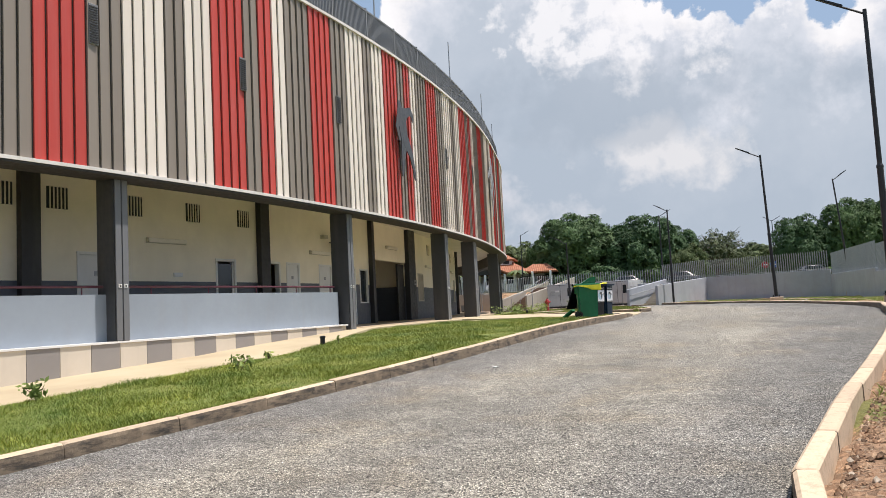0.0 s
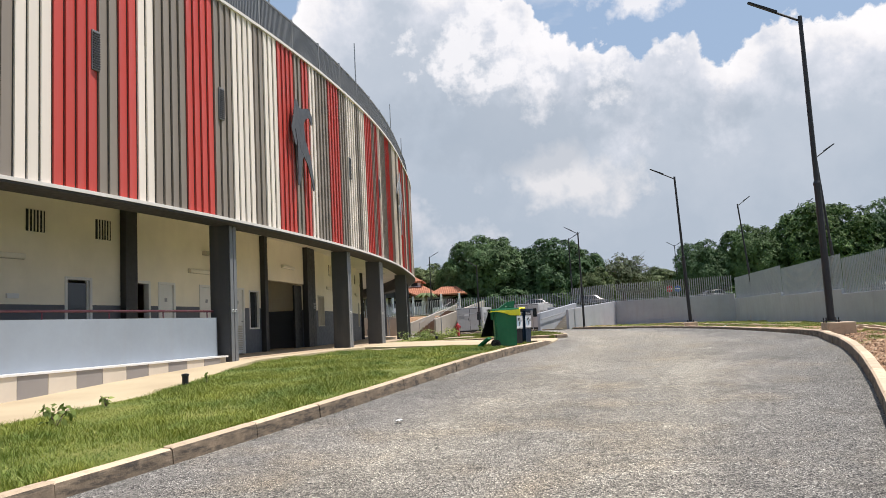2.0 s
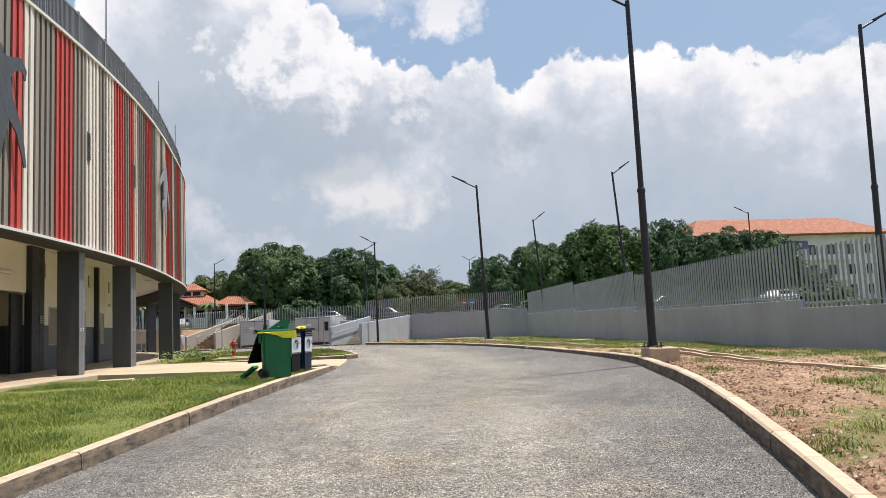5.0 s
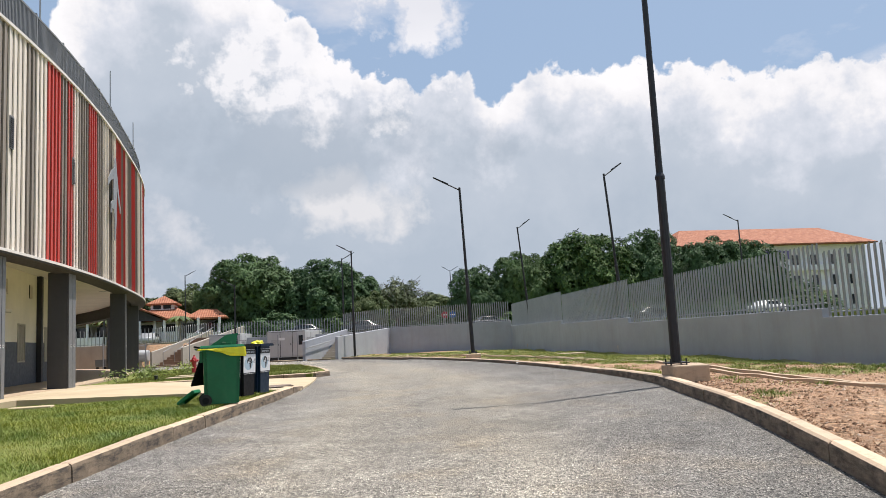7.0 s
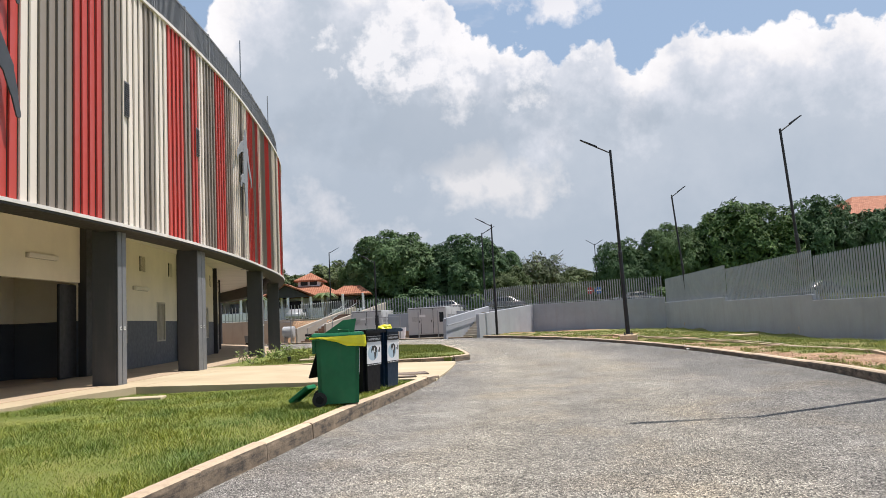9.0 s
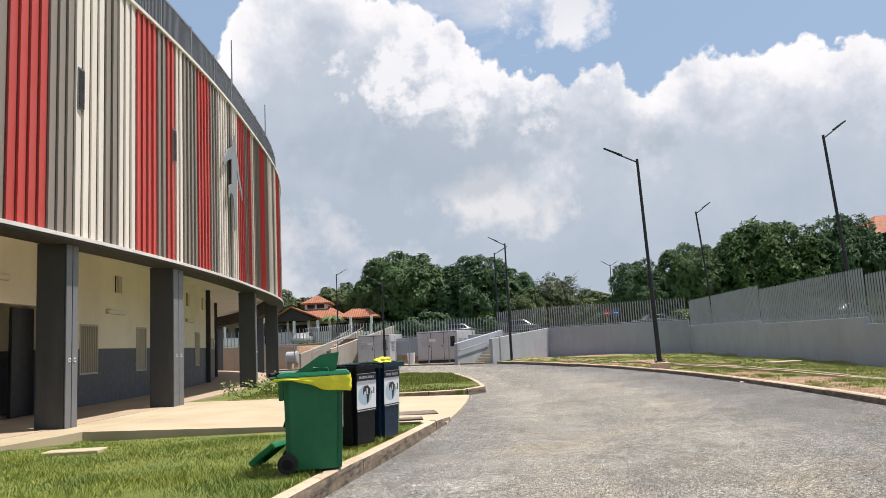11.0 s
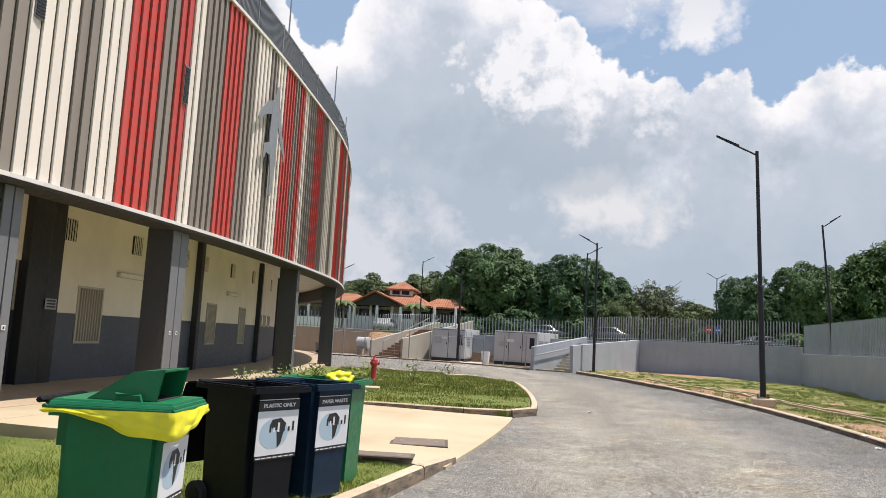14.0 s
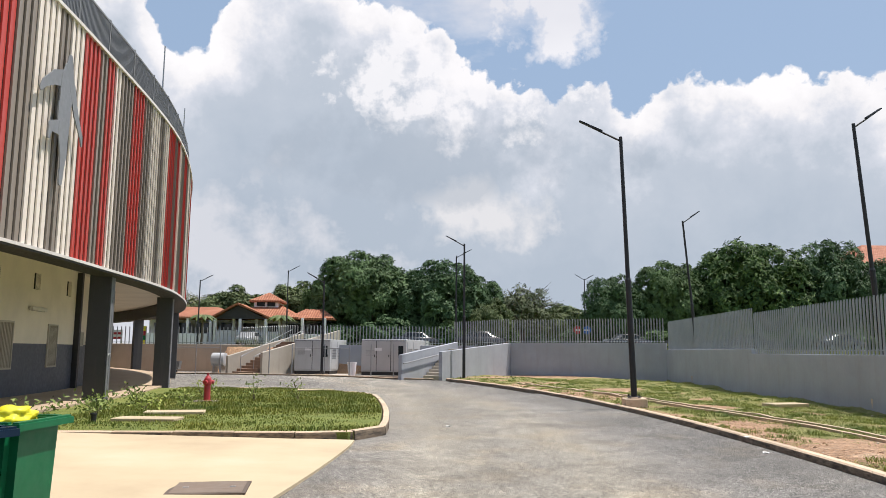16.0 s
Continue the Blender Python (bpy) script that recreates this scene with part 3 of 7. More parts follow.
def circle_x(r):
    return lambda y: CX + math.sqrt(max(1.0, (R + r) ** 2 - (y - CY) ** 2))


KERB_L = 5.9


def lawn_z(y):
    """Height of the lawn, which lies lower along the edge of the apron."""
    return gz(y) - 0.035 + 0.03 * max(0.0, min(1.0, (y - 20.0) / 2.0)) - 0.085 * max(0.0, min(1.0, (y - 25.9) / 1.2))


def kerb_l(y):
    """Distance of the inner kerb's road face from the facade; it flares towards the apron."""
    return 5.88 + 0.47 * min(1.0, max(0.0, (y - 21.5) / 6.7)) ** 1.6


def path_r(y):
    """Outer edge of the footpath, which widens towards the foot of the ramp."""
    for (y0, r0), (y1, r1) in zip(PATH, PATH[1:]):
        if y <= y1:
            return r0 + (r1 - r0) * max(0.0, min(1.0, (y - y0) / (y1 - y0)))
    return PATH[-1][1]


PATH = [(0.0, 2.45), (15.0, 2.25), (17.0, 1.6), (19.0, 0.87), (21.0, 0.32), (26.0, 0.32), (27.3, 0.5)]


def arc_x(rf):
    return lambda y: circle_x(rf(y))(y)


def path_z(y):
    return gz(y) - 0.075 * max(0.0, min(1.0, (19.0 - y) / 3.5)) + 0.062 * max(0.0, min(1.0, (y - 19.0) / 2.5))


def road_z(x, y):
    """The road falls towards its inner kerb."""
    k = min(1.0, max(0.0, (y - 8.0) / 10.0)) * min(1.0, max(0.0, (27.5 - y) / 2.0))
    return gz(y) - 0.125 - 0.035 * k + (0.006 + 0.0048 * k) * (x - circle_x(KERB_L)(y))


road_y = [-40 + 2 * i for i in range(20)] + [0 + 0.75 * i for i in range(67)]
bm = bmesh.new()
strip(bm, circle_x(KERB_L - 0.06), right_kerb, [y for y in road_y if y <= 48.01], lambda x, y: road_z(x, y), 0.3)
road = part("road", bm, m_asphalt)
tagged(road, "worn grey asphalt road with bright stone chippings", "road", kind="structure")
bm = bmesh.new()


def yard_x(y):
    return -30.0


def yard_outer(y):
    return right_kerb(y) if y < 60.5 else 5.0 - 0.9 * (y - 60.5)


strip(bm, yard_x, yard_outer, [48.0 + 0.75 * i for i in range(17)] + [60.5, 62, 64, 66, 68, 70, 74], lambda x, y: gz(y) - 0.121, 0.3)
yard = part("road", bm, m_asphalt)
tagged(yard, "grey asphalt service road curving behind the building", "road", kind="structure")

# lawn between footpath and kerb, apron slab and footpath
Y_APRON, Y_ISLAND, Y_END = 27.6, 33.9, 48.6
bm = bmesh.new()
strip(bm, arc_x(lambda y: path_r(y) - 0.05), arc_x(lambda y: kerb_l(y) - 0.10), [-30 + 2 * i for i in range(15)] + [0.5 * i for i in range(56)], lambda x, y: lawn_z(y) + 0.025 * noise.noise((x * 0.8, y * 0.8, 1.0)), 0.3)
lawn = part("lawn", bm, m_turf)
tagged(lawn, "green lawn strip between the footpath and the kerb", "lawn", kind="structure")
bm = bmesh.new()
strip(bm, circle_x(-0.42), arc_x(path_r), [-30 + 2 * i for i in range(15)] + [0.5 * i for i in range(69)], lambda x, y: path_z(y), 0.3)
footpath = part("footpath", bm, m_slab)
tagged(footpath, "cream concrete footpath along the foot of the building", "footpath", kind="structure")
bm = bmesh.new()
strip(bm, circle_x(0.495), arc_x(lambda y: 6.30 + 0.22 * max(0.0, min(1.0, (y - 28.2) / 5.0))), [Y_APRON + 0.45 * i for i in range(15)], lambda x, y: gz(y) - 0.003 + 0.062 * max(0.0, min(1.0, (circle_x(3.6)(y) - x) / 2.6)) - 0.085 * max(0.0, min(1.0, (x - circle_x(3.4)(y)) / 3.0)), 0.3)
apron = part("apron", bm, m_slab)
tagged(apron, "cream concrete apron from the road to the building", "apron", kind="structure")


def island_x(y):
    """The island's outer edge, rounded at both ends."""
    x = circle_x(KERB_L + 1.05)(y)
    near, far = max(0.0, 1.0 - (y - Y_ISLAND) / 1.2), max(0.0, 1.0 - (Y_END - y) / 4.5)
    return x - 0.55 * near ** 2.2 - 3.2 * far ** 2.4


bm = bmesh.new()
strip(bm, circle_x(-0.38), lambda y: island_x(y) - 0.1, [Y_ISLAND + 0.1 + (Y_END - Y_ISLAND - 0.2) * i / 34 for i in range(35)], lambda x, y: gz(y) + 0.02 + 0.07 * max(0, noise.noise((x * 0.6, y * 0.6, 7.0))), 0.4)
island = part("lawn", bm, m_turf)
tagged(island, "grassy kerbed island beside the arcade", "lawn", kind="structure")

# ---- the round building ----
FLOOR, SOFFIT, RIM0, RIM1, TOP, PARAPET = 0.07, 3.92, 3.225, 3.33, 8.46, 9.53
S0, S1 = -48.0, 40.0
building = thing("arena_building", None, "round arena clad in red, white and taupe ribbed sheets", "building")
bm = bmesh.new()
BAL_END = -13.2
sector(bm, -16, -0.60, S0, BAL_END, -2.0, FLOOR)
sector(bm, -16, -0.40, BAL_END, S1, -2.0, FLOOR)
part("floor_slab", bm, m_floor, building, "dusty concrete arcade floor")
bm = bmesh.new()
sector(bm, -3.1, -0.5, S0, S1, SOFFIT, SOFFIT + 0.12)
part("soffit", bm, m_soffit, building, "cream soffit over the arcade")
# beam under the white rim, coloured near black as its own shade
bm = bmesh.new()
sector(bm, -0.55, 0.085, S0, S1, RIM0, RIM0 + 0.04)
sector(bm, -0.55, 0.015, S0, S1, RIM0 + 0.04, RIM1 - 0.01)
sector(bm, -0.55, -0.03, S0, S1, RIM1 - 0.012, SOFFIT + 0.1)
part("rim_beam", bm, m_rim_shade, building)
bm = bmesh.new()
sector(bm, 0.018, 0.10, S0, S1, RIM0 + 0.042, RIM1)
part("rim", bm, m_rim, building, "white rim under the cladding")
bm = bmesh.new()
sector(bm, -0.5, -0.045, S0, S1, SOFFIT + 0.11, TOP)
part("backing", bm, m_backing, building)
bm = bmesh.new()
sector(bm, -0.2, 0.085, S0, S1, TOP, TOP + 0.075)
part("top_trim", bm, m_rim, building, "white trim over the cladding")
bm = bmesh.new()
sector(bm, -25, -0.2, S0, S1, TOP - 0.2, TOP + 0.02, 2.0)
part("roof", bm, m_wall_grey, building)

# cladding: ribbed sheets in a repeating order of colours
ORDER = "RRRRGGRRWWGGGGRRRRGGGWWWWGGWWW"
PERIOD, FIRST = 6.335, -17.55
PITCH = PERIOD / len(ORDER)
half = (R * radians(PITCH)) / 2


def sheet_mesh(key):
    """A lapped sheet: a deep step along its southern edge, the face falling back to the next sheet."""
    bm = bmesh.new()
    d = 0.05
    prof = [(-half + 0.004, 0.03), (-half + 0.005, -d), (0.02, -d * 0.55), (half - 0.016, -0.010), (half - 0.012, 0.03)]
    lo = [bm.verts.new((x, y, 0)) for x, y in prof]
    hi = [bm.verts.new((x, y, TOP - RIM1)) for x, y in prof]
    for i in range(len(prof) - 1):
        bm.faces.new((lo[i], lo[i + 1], hi[i + 1], hi[i]))
    bm.faces.new(lo[::-1])
    me = bpy.data.meshes.new("cladding_sheet")
    bm.normal_update()
    bm.to_mesh(me)
    bm.free()
    me.materials.append(PANEL[key])
    return me


SHEETS = {k: sheet_mesh(k) for k in "RWG"}
K0, K1 = int((-36 - FIRST) / PITCH), int((26 - FIRST) / PITCH)
for k in range(K0, K1):
    s = FIRST + (k + 0.5) * PITCH
    shared("cladding_sheet", SHEETS[ORDER[k % 30]], on_wall(0.0, s, RIM1), building)

# dark strips at the sheet edges stand in for the shade in the grooves
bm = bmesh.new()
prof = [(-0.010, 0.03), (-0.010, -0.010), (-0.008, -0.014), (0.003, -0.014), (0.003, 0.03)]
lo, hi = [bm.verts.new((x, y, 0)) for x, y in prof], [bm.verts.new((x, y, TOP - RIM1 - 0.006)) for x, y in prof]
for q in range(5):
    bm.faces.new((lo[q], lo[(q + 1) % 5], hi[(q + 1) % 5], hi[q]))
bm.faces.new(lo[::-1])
groove_strip = part("joint_strip", bm, m_backing, building, "dark strip standing in for groove shade between sheets")
groove_strip.matrix_basis = on_wall(0.0, FIRST + K0 * PITCH, RIM1 + 0.004)
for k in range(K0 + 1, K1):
    shared("joint_strip", groove_strip.data, on_wall(0.0, FIRST + k * PITCH, RIM1 + 0.004), building)

# louvred vents in the cladding
for s, z0 in ((-19.98, 5.6), (-16.77, 5.6), (-13.53, 5.6), (-6.66, 5.62), (-3.30, 5.63), (-23.1, 5.6)):
    vent = part("cladding_vent", bevelled_box(-0.095, 0.095, -0.03, 0.02, 0.0, 0.76, 0.006, 1), m_screen, building, "dark louvred vent in the cladding")
    vent.matrix_basis = on_wall(0.035, s, z0)
    bm = bmesh.new()
    for i in range(15):
        box(bm, -0.08, 0.08, -0.045, -0.028, 0.03 + i * 0.047, 0.055 + i * 0.047)
    part("slats", bm, m_pillar, vent)

# screen of upright slats on the roof edge
bm = bmesh.new()
sector(bm, -0.17, -0.11, S0, S1, PARAPET - 0.05, PARAPET)
part("screen_rail", bm, m_screen, building)
verts, faces = [], []
n = int((60) / 0.062)
for i in range(n):
    s = -38 + i * 0.062
    m = on_wall(-0.14, s, TOP + 0.075)
    b = len(verts)
    for x, y in ((-0.012, -0.02), (0.012, -0.02), (0.012, 0.02), (-0.012, 0.02)):
        verts += [tuple(m @ Vector((x, y, 0))), tuple(m @ Vector((x, y, PARAPET - TOP - 0.12)))]
    for q in range(4):
        a, c = b + 2 * q, b + 2 * ((q + 1) % 4)
        faces.append((a, c, c + 1, a + 1))
screen = raw("screen_slats", verts, faces, m_screen, building)
screen["kind"] = "stuff"
bm = bmesh.new()
box(bm, -0.03, 0.03, -0.09, 0.06, 0, PARAPET - TOP + 0.0)
post_mesh = None
for i in range(34):
    m = on_wall(-0.2, -38 + i * 1.64, TOP + 0.05)
    if post_mesh is None:
        ob = part("screen_post", bm, m_screen, building)
        ob.matrix_basis = m
        post_mesh = ob.data
    else:
        shared("screen_post", post_mesh, m, building)
mast_mesh = None
for s in (-16.6, -10.9, -4.5, 2.35, 8.0, 13.7):
    if mast_mesh is None:
        bm = bmesh.new()
        tube(bm, [(0, 0, 0), (0, 0, 1.1), (0, 0, 1.12), (0, 0, 2.85)], [0.036, 0.034, 0.026, 0.02], 8)
        ob = part("lightning_mast", bm, m_steel, building, "thin steel mast on the roof edge")
        mast_mesh = ob.data
        ob.matrix_basis = on_wall(-0.35, s, TOP)
    else:
        shared("lightning_mast", mast_mesh, on_wall(-0.35, s, TOP), building)

# inner wall of the arcade, with its openings
WALL_R = -3.1
OPENINGS = [(-18.5, -17.62, FLOOR, 2.15), (-14.8, -14.09, FLOOR, 2.13), (-12.86, -12.3, FLOOR, 2.13), (-12.02, -11.38, FLOOR, 2.13), (-10.36, -9.62, FLOOR, 2.13),
            (-8.72, -8.05, FLOOR, 2.12), (-7.75, -7.12, 0.82, 2.07), (-6.45, -3.25, FLOOR, 2.48), (-1.6, -0.72, 0.85, 2.12), (1.65, 2.45, 0.82, 2.13), (4.72, 5.54, 0.8, 2.1), (7.55, 8.39, 0.8, 2.1), (10.6, 11.2, 1.45, 1.95), (11.6, 12.3, 1.45, 1.95), (12.75, 13.6, 1.45, 1.95)]
cuts = sorted({S0, S1, *[v for o in OPENINGS for v in o[:2]]})
levels = sorted({FLOOR - 0.05, SOFFIT + 0.02, 1.5, *[v for o in OPENINGS for v in o[2:]]})
bm = bmesh.new()
for a, b in zip(cuts, cuts[1:]):
    run = None
    for z0, z1 in zip(levels, levels[1:]):
        mid = ((a + b) / 2, (z0 + z1) / 2)
        if any(o[0] < mid[0] < o[1] and o[2] < mid[1] < o[3] for o in OPENINGS):
            continue
        sector(bm, WALL_R - 0.2, WALL_R, a, b, z0, z1, 1.0, 0 if z0 >= 1.499 else 1)
bmesh.ops.remove_doubles(bm, verts=bm.verts, dist=0.0005)
inner = part("arcade_wall", bm, [m_cream, m_dado], building, "cream arcade wall with slate dado")
bm = bmesh.new()
sector(bm, -9.0, -8.8, S0, S1, -0.05, SOFFIT + 0.1, 2.0, 0)
for z0, z1, k in ((0.0, 1.5, 1), (1.5, SOFFIT, 0)):
    sector(bm, -5.1, WALL_R - 0.2, -6.75, -6.6, z0, z1, 1.0, k)
    sector(bm, -5.1, WALL_R - 0.2, -3.1, -2.95, z0, z1, 1.0, k)
sector(bm, -5.1, -4.95, -6.6, -3.1, FLOOR, SOFFIT, 1.0, 0)
sector(bm, -8.8, -0.6, S0, S1, SOFFIT + 0.125, SOFFIT + 0.2, 2.0, 0)
part("back_wall", bm, [m_cream, m_dado], building)
bm = bmesh.new()
sector(bm, -4.955, -4.93, -6.6, -3.1, FLOOR, 1.5, 1.0, 0)
part("back_dado", bm, m_dado, building)
bm = bmesh.new()
sector(bm, WALL_R - 0.17, WALL_R - 0.1, -3.98, -3.26, FLOOR, 2.42, 1.0, 0)
part("black_door", bm, m_pillar, building, "tall black door leaf at the side of the lobby")
# small recessed lamps in the soffit
for s in (-30.5, -27.2, -23.9, -20.6, -17.4, -14.2, -11.0, -7.9, -4.7, -1.4, 1.8, 5.0, 8.0, 10.8):
    lamp = thing("ceiling_light", on_wall(-1.75, s, SOFFIT), "small round recessed light in the arcade soffit", "ceiling light", "ceiling lights of the arcade")
    bm = bmesh.new()
    lathe(bm, [(0.17, -0.012), (0.17, 0.0), (0.13, 0.0), (0.13, -0.01)], 16)
    part("frame", bm, m_steel, lamp)
    bm = bmesh.new()
    lathe(bm, [(0.125, -0.009), (0.125, -0.002)], 14)
    part("diffuser", bm, m_dark, lamp)

# front columns
COLUMNS = [(-38.6, 0.25), (-32.3, 0.25), (-26.0, 0.25), (-19.4, 0.15), (-12.95, 0.15), (-6.5, 0.19), (-2.62, 0.32), (4.38, 0.16), (11.5, 0.25), (22.0, 0.25), (32.0, 0.25)]
for s, w in COLUMNS:
    bm = bmesh.new()
    box(bm, -w, w, 0.0, 0.54, 0.19 if s < -13.5 else -0.2, RIM0 + 0.03)
    bmesh.ops.bevel(bm, geom=[e for e in bm.edges if abs(e.verts[0].co.z - e.verts[1].co.z) > 1], offset=0.02, segments=2, affect="EDGES")
    col = part("column", bm, m_column, building, "charcoal painted concrete column")
    col.matrix_basis = on_wall(-0.19 if s < 15 else 0.1, s, 0.0)
    # the boards' paler grey also carries the sun on this face
    # two flat boards on the outer face with a seam between them
    for x0, x1 in ((-w + 0.014, -0.012), (0.012, w - 0.014)):
        part("face_board", bevelled_box(x0, x1, -0.016, 0.004, 0.2 if s < -13.5 else 0.0, RIM0 - 0.01, 0.004, 1), m_board_lit, col)
# slim pillars at the inner wall
for s, w in ((-32.5, 0.2), (-26.0, 0.2), (-19.49, 0.21), (-13.08, 0.21), (-6.87, 0.12), (-3.0, 0.3), (3.85, 0.13), (10.0, 0.12), (17.5, 0.2), (-2.55, 0.2)):
    p = part("inner_pillar", bevelled_box(-w, w, -0.12, 0.1, FLOOR, SOFFIT, 0.01, 1), m_pillar, building, "near black pillar against the arcade wall")
    p.matrix_basis = on_wall(WALL_R + 0.05, s, 0.0)

# balustrade, ledge, tiled plinth and handrail on the falling side
bm = bmesh.new()
sector(bm, -0.62, -0.46, S0, BAL_END, 0.1, 1.07)
bal = part("balustrade", bm, m_balustrade, building, "pale blue-grey balustrade wall")
bm = bmesh.new()
sector(bm, -0.66, -0.175, S0, BAL_END, 0.157, 0.192)
part("ledge", bm, m_ledge, building, "white painted ledge")
bm = bmesh.new()
sector(bm, -0.62, -0.228, S0, BAL_END - 0.02, lambda y: gz(y) - 0.5, 0.156)
part("plinth_core", bm, m_concrete, building)
for i in range(-28, 15):
    s = -20.955 + 0.5005 * i
    bm = bmesh.new()
    sector(bm, -0.23, -0.2, s + 0.004, s + 0.4965, lambda y: gz(y) - 0.3, 0.155, 5.0)
    part("plinth_tile", bm, m_tile_grey if i % 2 == 0 else m_tile_cream, building)
bm = bmesh.new()
tube(bm, [pol(-0.56, BAL_END - 0.25 * q, 1.22) for q in range(0, 100)], 0.025, 8)
rail = part("handrail", bm, m_rail, building, "dark red tubular handrail")
for q in range(0, 13):
    bm = bmesh.new()
    tube(bm, [pol(-0.56, BAL_END - 0.2 - 1.3 * q, 1.06), pol(-0.56, BAL_END - 0.2 - 1.3 * q, 1.22)], 0.014, 6)
    part("rail_post", bm, m_rail, rail)

# ---- kerbs ----


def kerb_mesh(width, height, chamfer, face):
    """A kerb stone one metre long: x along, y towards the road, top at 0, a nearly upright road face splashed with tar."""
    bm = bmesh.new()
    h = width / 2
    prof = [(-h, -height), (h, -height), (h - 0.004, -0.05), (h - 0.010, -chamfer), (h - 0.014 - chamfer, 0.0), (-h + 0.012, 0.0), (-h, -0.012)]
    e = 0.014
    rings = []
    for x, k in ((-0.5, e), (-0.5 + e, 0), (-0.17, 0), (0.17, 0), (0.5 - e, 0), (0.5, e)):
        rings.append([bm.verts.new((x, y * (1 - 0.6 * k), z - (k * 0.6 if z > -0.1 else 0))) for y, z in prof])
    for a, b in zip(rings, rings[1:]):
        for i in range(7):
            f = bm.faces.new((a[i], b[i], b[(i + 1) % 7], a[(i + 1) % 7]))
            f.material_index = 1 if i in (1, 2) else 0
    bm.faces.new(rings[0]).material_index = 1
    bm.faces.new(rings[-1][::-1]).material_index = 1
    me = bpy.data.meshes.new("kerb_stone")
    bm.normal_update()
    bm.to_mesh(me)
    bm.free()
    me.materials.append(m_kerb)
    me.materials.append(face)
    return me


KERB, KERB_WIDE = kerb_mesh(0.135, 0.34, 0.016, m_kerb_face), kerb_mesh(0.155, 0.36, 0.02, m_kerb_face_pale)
rng = random.Random(5)


def kerb_run(kerb, line, length, flip=1, stone=KERB):
    """Lays stones of about that length along a list of points; y of a stone points to the left of the way, or right with flip -1."""
    pts = [Vector(p) for p in line]
    acc = [0.0]
    for a, b in zip(pts, pts[1:]):
        acc.append(acc[-1] + (b - a).length)

    def place(d):
        for i in range(len(pts) - 1):
            if d <= acc[i + 1] or i == len(pts) - 2:
                return pts[i].lerp(pts[i + 1], (d - acc[i]) / max(1e-6, acc[i + 1] - acc[i]))

    n = max(1, round(acc[-1] / length))
    for i in range(n):
        a, b = place(acc[-1] * i / n), place(acc[-1] * (i + 1) / n)
        x = (b - a).normalized()
        y = Vector((-x.y, x.x, 0)).normalized() * flip
        z = x.cross(y) * flip
        m = Matrix.Identity(4)
        jog = 0.006
        m.col[0] = (*(x * ((b - a).length - 0.008)), 0)
        m.col[1] = (*y, 0)
        m.col[2] = (*(z if z.z > 0 else -z), 0)
        m.col[3] = (*((a + b) / 2 + y * rng.uniform(-jog, jog) + Vector((0, 0, rng.uniform(-jog, jog)))), 1)
        shared("kerb_stone", stone, m, kerb)


kerb_left = thing("kerb", None, "long sun-bleached concrete kerb beside the lawn", "kerb", kind="structure")
line = [(circle_x(kerb_l(y) - 0.069)(y), y, gz(y) + 0.018) for y in [-22 + 1.0 * i for i in range(50)]]
line += [(circle_x(6.25)(28.15), 28.15, -0.04)]
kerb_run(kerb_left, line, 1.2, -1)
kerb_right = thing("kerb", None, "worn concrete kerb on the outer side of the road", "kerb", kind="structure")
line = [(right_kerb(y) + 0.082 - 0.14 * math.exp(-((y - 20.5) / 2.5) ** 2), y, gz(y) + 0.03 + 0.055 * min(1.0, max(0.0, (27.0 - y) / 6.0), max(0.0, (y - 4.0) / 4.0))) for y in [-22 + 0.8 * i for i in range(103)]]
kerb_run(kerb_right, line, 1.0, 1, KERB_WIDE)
kerb_far = thing("kerb", None, "pale concrete kerb in front of the service yard", "kerb", kind="structure")
kerb_run(kerb_far, [(4.6, 60.9, -0.03), (2.6, 61.6, -0.03), (0.0, 64.6, -0.03), (-4.0, 66.8, -0.03), (-9.0, 68.2, -0.03), (-20.0, 69.8, -0.03)], 1.2, 1)
kerb_island = thing("kerb", None, "cream concrete kerb round the grassy island", "kerb", kind="structure")
line = [(circle_x(0.6)(Y_ISLAND) + 0.6 * i, Y_ISLAND, 0.045) for i in range(10)]
line += [(island_x(y), y, 0.045) for y in [Y_ISLAND + 0.35 + 0.55 * i for i in range(27)]]
line += [(island_x(Y_END) - 0.8 * i, Y_END, 0.045) for i in range(1, 4)]
kerb_run(kerb_island, line, 1.0, -1)

# litter lying on the verge and the road
for x, y, z, a in ((8.47, 33.0, 0.06, 20), (7.9, 31.2, 0.05, 70), (-1.1, 12.2, -0.42, 10), (3.9, 36.0, -0.08, 40)):
    bm = bmesh.new()
    bmesh.ops.create_grid(bm, x_segments=4, y_segments=4, size=0.04)
    for v in bm.verts:
        v.co.z = 0.015 + 0.03 * noise.noise(v.co * 30)
    bmesh.ops.solidify(bm, geom=bm.faces[:], thickness=0.004)
    ob = part("paper_scrap", bm, m_white)
    ob.matrix_basis = pose(x, y, z, 0, 0, a)
    tagged(ob, "crumpled white paper scrap lying on the ground", "litter")

